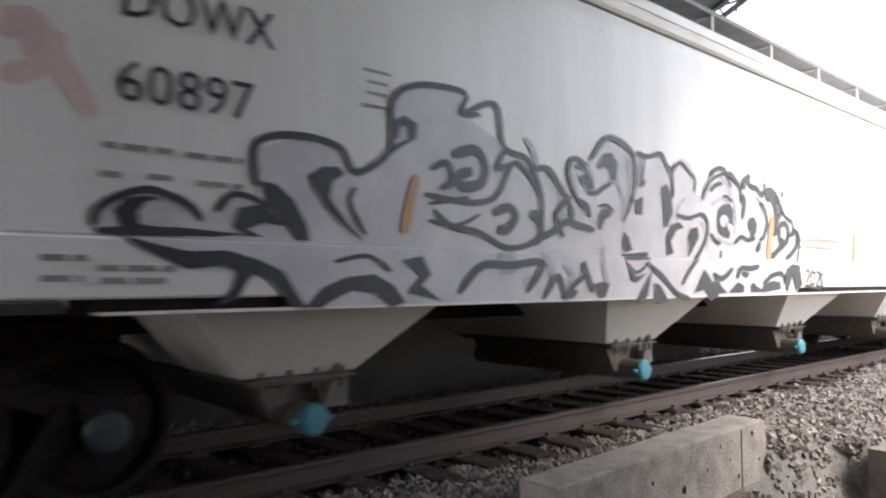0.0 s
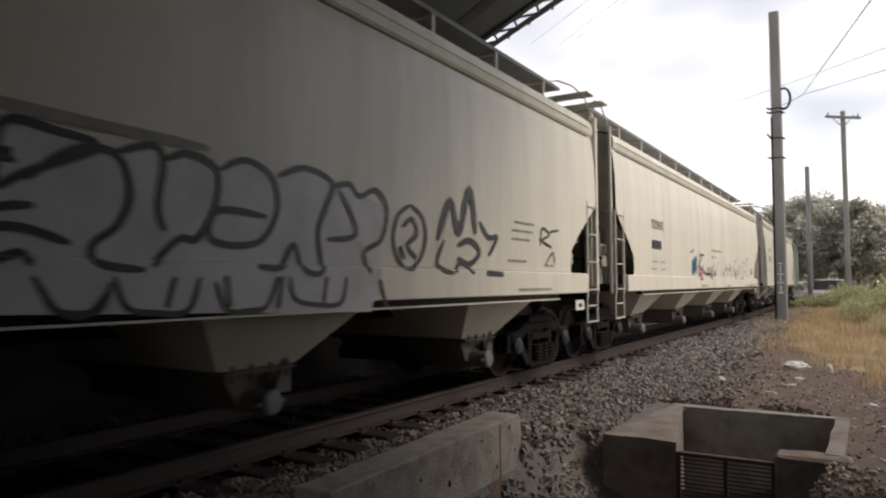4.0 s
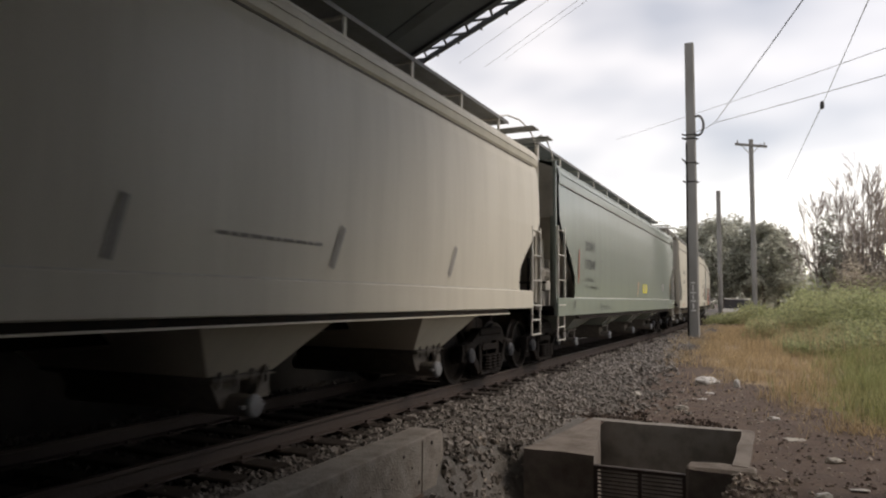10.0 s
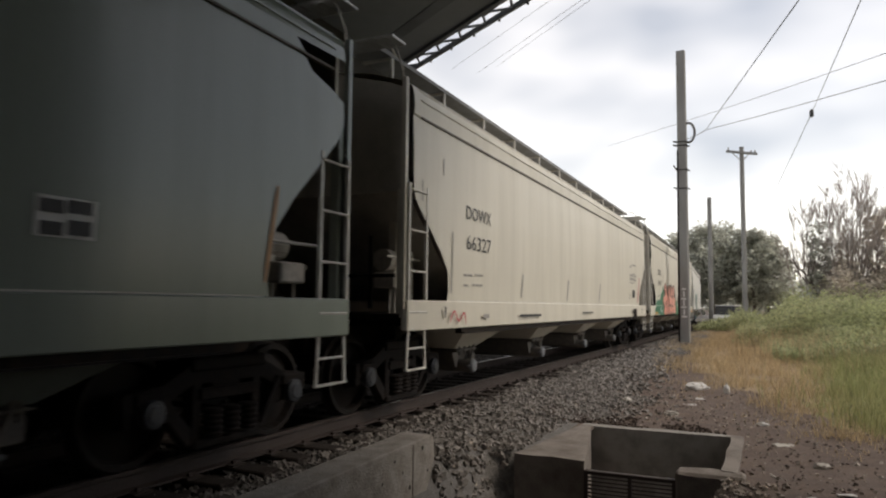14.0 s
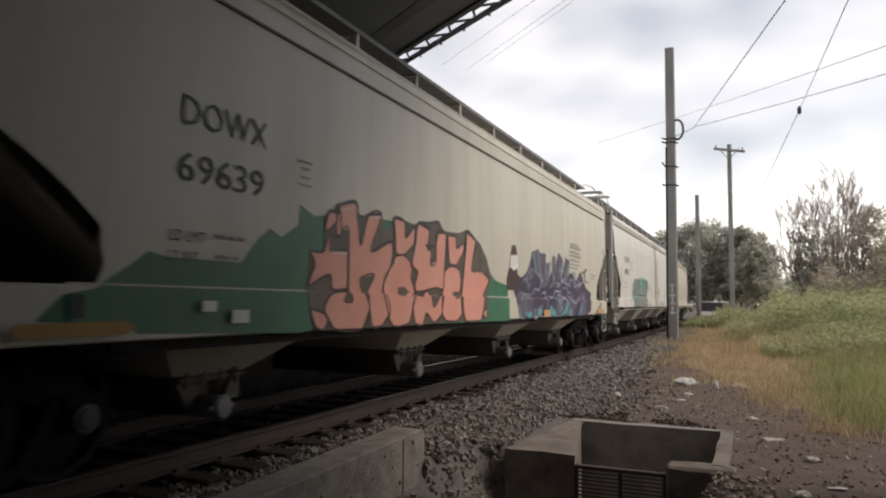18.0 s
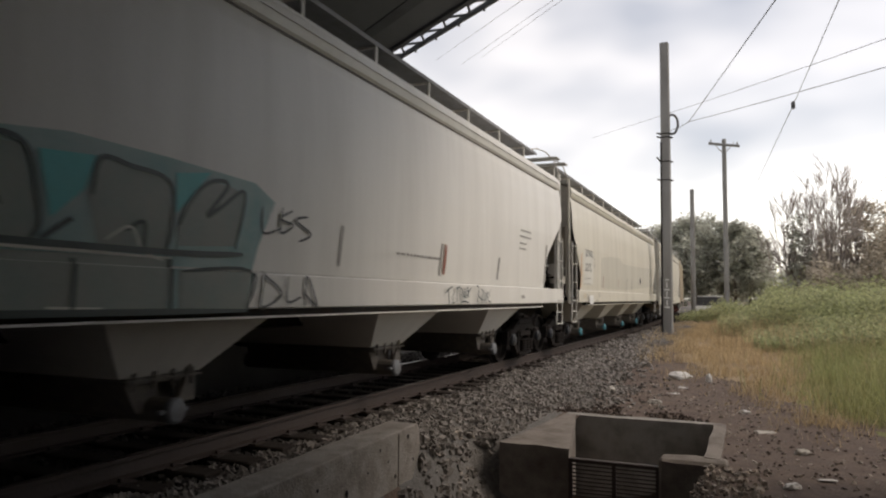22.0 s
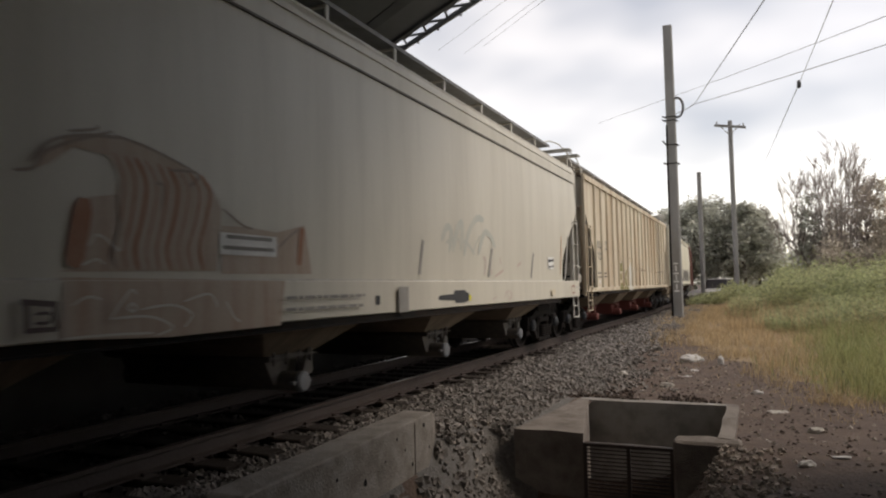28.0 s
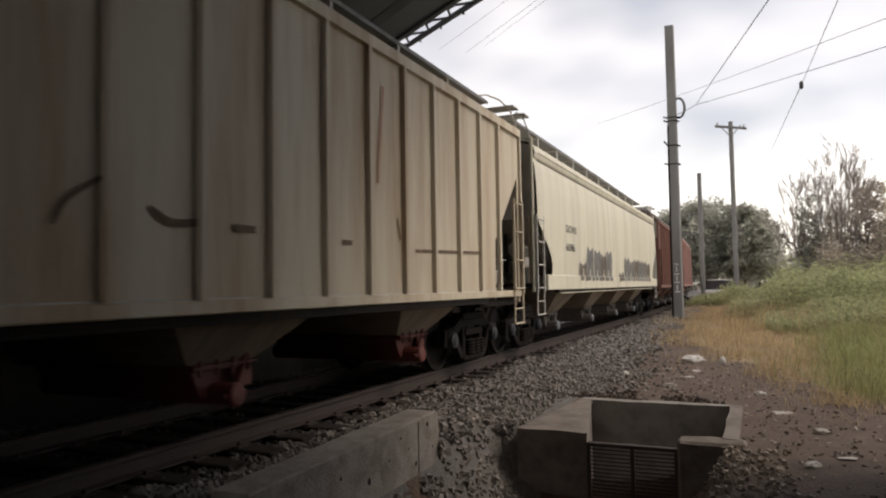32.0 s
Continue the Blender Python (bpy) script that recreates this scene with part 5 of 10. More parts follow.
paint(C0, "outline", M_BLACKSPRAY, [((-4.2, 1.75), (-4.17, 1.81), (-4.09, 1.81), (-4.02, 1.74), (-4.01, 1.63), (-4.06, 1.55), (-4.18, 1.52), (-4.2, 1.54), (-4.09, 1.59), (-4.07, 1.66), (-4.12, 1.72)), ((-3.65, 2.18), (-3.61, 2.23), (-3.52, 2.21), (-3.4, 2.11), (-3.38, 2.03), (-3.47, 2.02), (-3.58, 2.08), (-3.59, 2.13), (-3.52, 2.14), (-3.45, 2.08), (-3.53, 2.17)), ((-3.34, 2.24), (-3.25, 2.35), (-3.14, 2.37), (-3.05, 2.29), (-3.07, 2.14), (-3.14, 2.13), (-3.18, 2.23), (-3.27, 2.24), (-3.32, 2.2)), ((-3.33, 1.8), (-3.28, 1.87), (-3.18, 1.88), (-3.14, 1.83), (-3.23, 1.79), (-3.28, 1.71), (-3.32, 1.69)), ((-2.96, 1.7), (-2.88, 1.65), (-2.82, 1.54), (-2.94, 1.51), (-2.98, 1.57)), ((-2.98, 1.5), (-2.58, 1.53), (-2.58, 1.46), (-2.96, 1.45)), ((-2.8, 1.98), (-2.66, 2.03), (-2.68, 1.86), (-2.78, 1.86)), ((-2.36, 2.14), (-2.28, 2.18), (-2.18, 2.09), (-2.16, 1.9), (-2.26, 1.78), (-2.31, 1.76), (-2.34, 2)), ((-2.27, 1.67), (-2.19, 1.8), (-2.04, 1.83), (-1.96, 1.78), (-2.09, 1.75), (-2.19, 1.64), (-2.14, 1.53), (-2.26, 1.5)), ((-1.89, 1.69), (-1.83, 1.78), (-1.7, 1.8), (-1.67, 1.7), (-1.78, 1.58), (-1.89, 1.49), (-1.86, 1.61)), ((-3.45, 1.24), (-3.32, 1.26), (-3.21, 1.24), (-3.27, 1.13), (-3.35, 1.12)), ((-2.81, 1.1), (-2.56, 1.37), (-2.64, 1.13), (-2.77, 1.06)), ((-2.54, 1.25), (-2.43, 1.23), (-2.29, 1.08), (-2.52, 1.06)), ((-1.82, 1.15), (-1.62, 1.38), (-1.51, 1.3), (-1.34, 1.11), (-1.52, 1.06), (-1.63, 1.18)), ((-3.86, 1.14), (-3.72, 1.2), (-3.63, 1.19), (-3.69, 1.13), (-3.81, 1.12)), ((-2.92, 1.37), (-2.81, 1.3), (-2.64, 1.34), (-2.81, 1.25), (-2.9, 1.27))], [], 0.012, parent=g0)
paint(C0, "outline", M_BLACKSPRAY, [], [(0.04, ((-7.24, 1.53), (-7.22, 1.61), (-7.13, 1.68), (-7, 1.72), (-6.89, 1.7), (-6.78, 1.65), (-6.72, 1.58))),
      (0.045, ((-6.42, 1.79), (-6.43, 2.02), (-6.2, 2.1), (-5.89, 2.07), (-5.77, 1.93), (-5.51, 2.1), (-5.49, 2.42), (-5.28, 2.56), (-4.87, 2.58), (-4.9, 2.44), (-4.71, 2.45))),
      (0.035, ((-6.64, 1.63), (-6.56, 1.73), (-6.44, 1.72), (-6.33, 1.67))),
      (0.035, ((-5.77, 1.84), (-5.81, 1.74), (-5.69, 1.55))),
      (0.03, ((-5.93, 1.38), (-5.69, 1.42), (-5.51, 1.33))),
      (0.03, ((-5.19, 1.78), (-4.98, 1.82), (-4.82, 1.85))),
      (0.03, ((-5.19, 1.67), (-4.93, 1.65), (-4.71, 1.74))),
      (0.04, ((-7.23, 1.51), (-7, 1.51), (-6.72, 1.52))),
      (0.08, ((-4.98, 2.13), (-4.77, 2.19), (-4.67, 2.09), (-4.71, 1.96), (-4.88, 1.92), (-4.92, 1.99), (-4.79, 2.04))),
      (0.045, ((-5.23, 1.84), (-4.98, 1.82), (-4.74, 1.82), (-4.54, 1.89), (-4.37, 2.14), (-4.2, 2.07), (-4.06, 1.91), (-4.05, 1.69), (-4.15, 1.56), (-4.43, 1.51), (-4.72, 1.61), (-4.98, 1.64), (-5.14, 1.74))),
      (0.07, ((-4.59, 1.75), (-4.42, 1.81), (-4.34, 1.74), (-4.43, 1.64), (-4.53, 1.65))),
      (0.045, ((-4.9, 2.42), (-4.56, 2.55), (-4.47, 2.25), (-4.2, 2.18), (-4.04, 1.91))),
      (0.06, ((-4.94, 1.18), (-4.72, 1.37), (-4.43, 1.38), (-4.07, 1.4), (-4.25, 1.18))),
      (0.05, ((-5.18, 2.01), (-5.03, 2.07), (-4.98, 1.95), (-5.09, 1.89))),
      (0.05, ((-3.78, 1.62), (-3.88, 1.79), (-3.7, 1.94))),
      (0.04, ((-4.45, 2.25), (-4.54, 2.08), (-4.39, 2.14))),
      (0.06, ((-4.06, 1.13), (-3.89, 1.3), (-3.79, 1.12))),
      (0.04, ((-3.73, 2.13), (-3.7, 2.23), (-3.61, 2.26), (-3.48, 2.22))),
      (0.05, ((-3.42, 2.28), (-3.28, 2.44), (-3.18, 2.49), (-2.99, 2.47), (-2.84, 2.41), (-2.8, 2.36))),
      (0.03, ((-3.73, 2.13), (-3.68, 2.02), (-3.61, 1.93), (-3.51, 1.85))),
      (0.045, ((-3.61, 1.93), (-3.48, 1.88), (-3.45, 1.79))),
      (0.06, ((-4.08, 1.59), (-3.92, 1.65), (-3.75, 1.74), (-3.61, 1.72), (-3.38, 1.69))),
      (0.045, ((-2.76, 2.42), (-2.59, 2.4), (-2.37, 2.45), (-2.27, 2.36), (-2.18, 2.28), (-2.16, 2.05))),
      (0.05, ((-4.14, 2.11), (-3.98, 2.14), (-3.81, 1.99), (-3.68, 1.83), (-3.7, 1.73))),
      (0.03, ((-2.16, 2.3), (-2.08, 2.39), (-1.98, 2.4), (-1.87, 2.34), (-1.74, 2.26), (-1.77, 2.13))),
      (0.04, ((-2.11, 1.9), (-1.88, 1.88), (-1.61, 1.93), (-1.5, 1.81), (-1.62, 1.58), (-1.89, 1.38), (-2.05, 1.23))),
      (0.035, ((-1.61, 2.07), (-1.49, 2.25), (-1.3, 2.35), (-1.05, 2.39), (-0.85, 2.28))),
      (0.05, ((-2.6, 1.41), (-2.38, 1.3), (-2.15, 1.15), (-1.9, 1.09))),
      (0.06, ((-3.57, 1.42), (-3.45, 1.18))),
      (0.05, ((-3.81, 1.14), (-3.66, 1.25), (-3.51, 1.33))),
      (0.03, ((-2.96, 1.43), (-2.81, 1.34), (-2.6, 1.44))),
      (0.04, ((-3.48, 2), (-3.37, 2), (-3.25, 2.06), (-3.14, 2.11))),
      (0.025, ((-3.35, 1.89), (-3.21, 1.91), (-3.11, 1.85))),
      (0.03, ((-2.8, 2.36), (-2.78, 2.19), (-2.84, 1.98), (-2.96, 1.8))),
      (0.03, ((-2.63, 2.39), (-2.7, 2.13), (-2.63, 2.18)))], 0.013, parent=g0)
paint(C0, "outline", M_BLACKSPRAY, [((-0.22, 2.38), (-0.18, 2.39), (-0.18, 2.33), (-0.23, 2.32)), ((0.24, 2.32), (0.29, 2.33), (0.29, 2.25), (0.24, 2.25)), ((-1.31, 1.91), (-1.28, 2.01), (-1.18, 2.06), (-1.03, 2.08), (-0.96, 2.02), (-0.95, 1.94), (-1, 1.86), (-1.07, 1.9), (-1.1, 1.87), (-1.07, 1.8), (-1.02, 1.78), (-1.05, 1.71), (-1.15, 1.72), (-1.26, 1.76), (-1.3, 1.82)), ((-0.64, 1.89), (-0.58, 1.96), (-0.47, 1.97), (-0.41, 1.9), (-0.42, 1.81), (-0.49, 1.74), (-0.58, 1.74), (-0.56, 1.81), (-0.61, 1.82)), ((-0.44, 1.61), (-0.38, 1.69), (-0.3, 1.71), (-0.32, 1.61), (-0.41, 1.57)), ((-1.44, 1.27), (-1.33, 1.25), (-1.17, 1.14), (-1.43, 1.13)), ((-1.12, 1.15), (-0.94, 1.25), (-0.85, 1.24), (-0.77, 1.2), (-0.81, 1.14), (-1.1, 1.14)), ((-0.63, 1.14), (-0.65, 1.21), (-0.57, 1.25), (-0.38, 1.17), (-0.29, 1.23), (-0.08, 1.27), (0.1, 1.25), (0.13, 1.17), (-0.26, 1.14)), ((0.25, 1.16), (0.29, 1.4), (0.45, 1.47), (0.67, 1.45), (0.73, 1.22), (0.53, 1.14), (0.49, 1.22), (0.45, 1.33), (0.37, 1.23), (0.32, 1.14)), ((-0.85, 1.35), (-0.74, 1.37), (-0.64, 1.34), (-0.74, 1.29)), ((-1.24, 1.58), (-1.21, 1.58), (-1.21, 1.5), (-1.25, 1.5))], [], 0.013, parent=g0)
paint(C0, "outline", M_BLACKSPRAY, [], [(0.05, ((-1.45, 2.33), (-1.36, 2.4), (-1.23, 2.44), (-1.13, 2.42), (-1.06, 2.35), (-1.02, 2.25))),
      (0.05, ((-1.06, 2.42), (-0.93, 2.37), (-0.82, 2.29), (-0.78, 2.21), (-0.79, 2.11))),
      (0.06, ((-0.68, 2.27), (-0.72, 2.34), (-0.58, 2.42), (-0.61, 2.36), (-0.55, 2.31), (-0.41, 2.3), (-0.28, 2.23), (-0.19, 2.29), (-0.03, 2.31), (0.11, 2.25), (0.19, 2.15), (0.19, 2))),
      (0.05, ((0.21, 2.16), (0.32, 2.03), (0.53, 1.96), (0.55, 1.87), (0.68, 1.85), (0.73, 1.78), (0.72, 1.65), (0.67, 1.49))),
      (0.05, ((-0.94, 1.66), (-0.79, 1.74), (-0.62, 1.71), (-0.44, 1.74))),
      (0.11, ((-0.18, 2.21), (-0.03, 2.23), (0.07, 2.12), (0.09, 1.99), (0, 1.85))),
      (0.08, ((-0.01, 1.79), (0.14, 1.86), (0.18, 1.75), (0.3, 1.7), (0.14, 1.63), (0.01, 1.56), (-0.08, 1.56))),
      (0.07, ((0.14, 1.9), (0.3, 1.94), (0.4, 1.88), (0.38, 1.74), (0.26, 1.7), (0.18, 1.75))),
      (0.07, ((0.46, 1.8), (0.59, 1.86), (0.66, 1.81), (0.63, 1.68), (0.46, 1.57), (0.35, 1.53))),
      (0.06, ((-1.44, 1.34), (-1.31, 1.29), (-1.17, 1.32), (-1.03, 1.4))),
      (0.06, ((-0.94, 1.29), (-0.85, 1.4), (-0.62, 1.4), (-0.41, 1.43))),
      (0.06, ((-0.32, 1.23), (-0.12, 1.32), (0.13, 1.35), (0.23, 1.3), (0.21, 1.23))),
      (0.05, ((-1.45, 2.18), (-1.34, 2.25), (-1.2, 2.28))),
      (0.035, ((-1.2, 2.14), (-1.1, 2.15), (-0.98, 2.1))),
      (0.04, ((-1.44, 1.75), (-1.35, 1.68), (-1.24, 1.65))),
      (0.07, ((-0.76, 2.2), (-0.71, 2.12), (-0.76, 1.94))),
      (0.05, ((-0.34, 2.14), (-0.23, 2.09), (-0.16, 1.94), (-0.23, 1.77), (-0.35, 1.72)))], 0.014, parent=g0)
paint(C0, "shade_line", M_SILVERSHADE, [], [(0.05, ((-4.24, 2.35), (-4.14, 2.25), (-4.09, 2.12))),
      (0.05, ((-3.69, 2.27), (-3.71, 2.17), (-3.64, 2.01), (-3.59, 1.9))),
      (0.04, ((-3.67, 2.27), (-3.51, 2.24), (-3.39, 2.11))),
      (0.05, ((-3.41, 2.3), (-3.25, 2.45), (-3.11, 2.51), (-2.85, 2.43), (-2.8, 2.21))),
      (0.05, ((-2.9, 2.36), (-2.87, 2.11), (-2.95, 1.77))),
      (0.05, ((-3.18, 2.13), (-3.07, 2.14), (-2.97, 1.96), (-2.99, 1.78))),
      (0.05, ((-2.67, 2.41), (-2.75, 2.12))),
      (0.06, ((-4.06, 1.49), (-3.96, 1.36), (-3.95, 1.2))),
      (0.05, ((-3.81, 1.39), (-3.67, 1.29), (-3.81, 1.19))),
      (0.05, ((-3.24, 1.56), (-3.29, 1.4), (-3.22, 1.24)))], 0.0105, parent=g0)
paint(C0, "shade_line", M_SILVERSHADE, [], [(0.045, ((-1.61, 2.09), (-1.43, 2.29), (-1.23, 2.35), (-1.02, 2.21), (-0.89, 1.96), (-0.94, 1.74))),
      (0.04, ((-1.43, 2.04), (-1.19, 2.12), (-1.01, 2.03), (-0.94, 1.86))),
      (0.04, ((-0.65, 2.11), (-0.35, 2.18), (-0.26, 1.96))),
      (0.04, ((-1.64, 1.85), (-1.55, 1.77), (-1.49, 1.58))),
      (0.04, ((-1.31, 1.71), (-0.99, 1.65), (-0.72, 1.74))),
      (0.04, ((-1.93, 2.07), (-2.04, 1.99), (-2.09, 1.83))),
      (0.04, ((0.14, 2.14), (0.22, 1.9), (0.05, 1.69)))], 0.0105, parent=g0)
paint(C0, "shade_fill", M_SILVERSHADE, [((-3.87, 1.98), (-3.8, 2), (-3.74, 1.8), (-3.81, 1.59), (-3.88, 1.64), (-3.82, 1.79)), ((-4.3, 1.29), (-4.2, 1.31), (-4.2, 1.23), (-4.29, 1.2)), ((-4.54, 1.48), (-4.41, 1.46), (-4.27, 1.38), (-4.41, 1.31), (-4.54, 1.31))], [], 0.0102, parent=g0)
paint(C0, "eye_fill", M_CHROME, [((-1.26, 1.9), (-1.21, 1.95), (-1.13, 1.95), (-1.07, 1.91), (-1.13, 1.87), (-1.16, 1.82), (-1.2, 1.83), (-1.24, 1.84))], [], 0.016, parent=g0)
paint(C0, "rust_streak", M_ORANGE, [], [(0.11, ((-0.02, 2.01), (-0.08, 1.75), (-0.12, 1.51))),
      (0.07, ((-5.3, 1.96), (-5.35, 1.77), (-5.39, 1.57))),
      (0.09, ((2.58, 1.92), (2.55, 1.53))),
      (0.1, ((5.16, 1.96), (5.13, 1.55))),
      (0.06, ((7.47, 2.37), (7.42, 1.93), (7.34, 1.56)))], 0.018)
paint(C0, "stencil_line", M_FADEDRED, [], [(0.016, ((0.79, 1.79), (1.48, 1.8), (2.31, 1.8))),
      (0.016, ((0.79, 1.76), (1.48, 1.78), (2.31, 1.77))),
      (0.016, ((0.77, 1.7), (1.2, 1.7), (1.98, 1.7))),
      (0.016, ((0.76, 1.68), (1.2, 1.68), (1.98, 1.68)))], 0.01)
paint(C0, "tag", M_BLACKSPRAY, [], [(0.03, ((0.84, 1.37), (0.92, 1.4), (0.95, 1.34), (0.83, 1.21), (0.96, 1.21))),
      (0.03, ((1.02, 1.38), (1.11, 1.36), (1.09, 1.23), (1, 1.23), (1.02, 1.38))),
      (0.03, ((1.16, 1.36), (1.25, 1.38), (1.27, 1.32), (1.16, 1.2), (1.28, 1.2))),
      (0.03, ((1.32, 1.36), (1.39, 1.34), (1.37, 1.2), (1.3, 1.22), (1.32, 1.36))),
      (0.025, ((0.91, 1.19), (1.29, 1.16)))], 0.01)
bars(C0, "small_print", M_GREYPRINT, ((5.88, 6.38, 2.385, 2.415), (5.86, 6.5, 2.315, 2.345), (5.85, 6.15, 2.255, 2.285), (5.85, 6.36, 2.17, 2.2), (5.84, 6.27, 2.115, 2.145), (5.83, 6.2, 2.035, 2.065), (5.46, 5.6, 1.75, 1.78), (5.43, 5.64, 1.67, 1.7), (5.21, 5.79, 1.31, 1.34), (5.24, 5.6, 1.27, 1.3), (6.48, 7.11, 1.365, 1.395), (6.62, 7.04, 1.27, 1.3), (6.62, 7.04, 1.215, 1.245), (7.25, 7.51, 1.25, 1.28), (7.63, 7.86, 1.3, 1.33), (7.64, 7.84, 1.24, 1.27),), 0.008)
bars(C0, "plate", M_BLACK, ((6.29, 6.52, 1.19, 1.26),), 0.012)
bars(C0, "placard", M_PLACARD, ((5.98, 6.15, 1.22, 1.37),), 0.012)
paint(C0, "emblem", M_RUSTSPRAY, [((5.86, 1.76), (5.9, 1.79), (5.95, 1.76), (5.94, 1.72), (5.89, 1.7), (5.86, 1.72))], [], 0.01)
paint(C0, "graffiti", M_PINKHAZE, [], [(0.11, ((-7.64, 2.35), (-7.53, 2.45), (-7.43, 2.32), (-7.25, 2.04))),
      (0.1, ((-7.63, 2.17), (-7.5, 2.23), (-7.39, 2.41))),
      (0.08, ((-7.64, 2.45), (-7.55, 2.42), (-7.5, 2.23)))], 0.006, label="faded pink spray tag")
lettering(C0, "DOWX", -7.13, 2.56, 0.81, 0.21, M_BLACK, 0.01)
lettering(C0, "60897", -7.15, 2.14, 0.71, 0.21, M_BLACK, 0.01)
bars(C0, "small_print", M_GREYPRINT, ((-7.21, -6.87, 1.905, 1.935), (-6.81, -6.5, 1.9, 1.93), (-7.22, -7.12, 1.765, 1.795), (-7, -6.88, 1.77, 1.8), (-6.75, -6.5, 1.76, 1.79), (-7.46, -7.27, 1.36, 1.39), (-7.46, -7.28, 1.265, 1.295), (-7.22, -6.86, 1.315, 1.345), (-7.21, -6.86, 1.255, 1.285),), 0.008)
bars(C0, "data_panel", M_GREYPRINT, ((-5.72, -5.51, 2.57, 2.59), (-5.69, -5.53, 2.5, 2.52), (-5.69, -5.53, 2.43, 2.45), (-5.72, -5.51, 2.35, 2.37),), 0.008)
lettering(C1, "DOWX", -6.6, 2.38, 0.94, 0.23, M_BLACK, 0.01)
lettering(C1, "68969", -6.61, 2.02, 0.85, 0.16, M_BLACK, 0.01)
paint(C1, "tag", M_DARKSPRAY, [], [(0.075, ((-6.43, 1.96), (-6.35, 1.98), (-6.24, 1.98))),
      (0.07, ((-6.41, 1.95), (-6.37, 1.87), (-6.34, 1.79))),
      (0.06, ((-6.35, 1.79), (-6.28, 1.81), (-6.21, 1.82))),
      (0.06, ((-6.2, 1.9), (-6.13, 1.96), (-6.05, 1.94), (-6.03, 1.82), (-6.09, 1.75), (-6.16, 1.76), (-6.2, 1.9))),
      (0.055, ((-6, 1.75), (-5.99, 1.91), (-5.88, 1.99), (-5.72, 1.98), (-5.71, 1.91), (-5.93, 1.86), (-5.8, 1.83), (-5.86, 1.74), (-5.99, 1.71))),
      (0.055, ((-5.69, 1.86), (-5.61, 1.73), (-5.56, 1.84), (-5.53, 2.03))),
      (0.055, ((-5.56, 2), (-5.45, 2.06), (-5.38, 2.02), (-5.4, 1.88), (-5.51, 1.79))),
      (0.06, ((-5.38, 1.71), (-5.35, 2.02), (-5.16, 2.05), (-5.18, 1.74), (-5.37, 1.71))),
      (0.04, ((-5.4, 1.81), (-5.2, 1.82))),
      (0.06, ((-5.02, 1.68), (-5.01, 2.06), (-4.79, 2.11), (-4.76, 1.93), (-4.98, 1.88), (-4.78, 1.69))),
      (0.05, ((-4.68, 1.7), (-4.63, 1.95), (-4.55, 1.83), (-4.45, 1.97), (-4.4, 1.72)))], 0.0145, label="dark sprayed scrawl of letters")
bars(C1, "small_print", M_GREYPRINT, ((-6.62, -6.35, 1.69, 1.72), (-6.02, -5.42, 1.705, 1.735), (-6.62, -6.41, 1.545, 1.575), (-6.2, -5.77, 1.545, 1.575), (-5.58, -4.96, 1.53, 1.56), (-5.34, -5.16, 2.293, 2.348),), 0.008)
paint(C1, "rust_streak", M_PINKHAZE, [], [(0.087, ((-4.38, 2.02), (-4.49, 1.42)))], 0.008)
g1 = paint(C1, "graffiti", M_BLUE, [((-4.12, 2.06), (-3.8, 2.13), (-3.21, 2.14), (-2.94, 2.1), (-2.8, 2.15), (-2.28, 2.15), (-1.99, 2.08), (-2.02, 1.83), (-2.17, 1.42), (-2, 1.38), (-2.03, 1.14), (-2.88, 1.16), (-3.73, 1.17), (-3.85, 1.19), (-3.96, 1.37), (-4.07, 1.42))], [], 0.006, label="solid blue block graffiti")
paint(C1, "inner_shade", M_DBLUE, [((-4.1, 1.78), (-3.51, 1.82), (-3.66, 1.4), (-4.07, 1.43)), ((-2.93, 1.79), (-2.48, 1.83), (-2.48, 1.74), (-2.89, 1.69)), ((-2.89, 1.58), (-2.48, 1.62), (-2.48, 1.52), (-2.89, 1.49)), ((-3.45, 1.34), (-2.88, 1.34), (-2.89, 1.17), (-3.46, 1.17))], [(0.06, ((-4.12, 2.06), (-3.8, 2.13), (-3.21, 2.14), (-2.94, 2.1), (-2.8, 2.15), (-2.28, 2.15), (-1.99, 2.08), (-2.02, 1.83)))], 0.011, parent=g1)
paint(C1, "tag", M_BLACKSPRAY, [], [(0.04, ((-1.91, 2.01), (-1.82, 1.89), (-1.6, 1.89), (-1.76, 1.76), (-1.88, 1.5), (-1.96, 1.5))),
      (0.04, ((-1.7, 1.85), (-1.5, 1.42), (-1.33, 1.56))),
      (0.03, ((-1.3, 1.6), (-0.57, 1.59))),
      (0.03, ((-1.3, 1.53), (-0.61, 1.52))),
      (0.03, ((-0.57, 1.96), (-0.17, 1.97)))], 0.01)
g1b = paint(C1, "graffiti", M_CHROME, [((-0.62, 1.7), (-0.55, 1.88), (-0.27, 1.92), (-0.24, 2.16), (0.27, 2.11), (0.62, 2.18), (1.11, 2.12), (1.36, 2.2), (1.68, 2.13), (1.97, 2.23), (2.46, 2.17), (3.04, 2.01), (2.95, 1.4), (2.79, 1.09), (-0.46, 1.19), (-0.51, 1.53))], [], 0.006, label="bubble letters outlined in black")
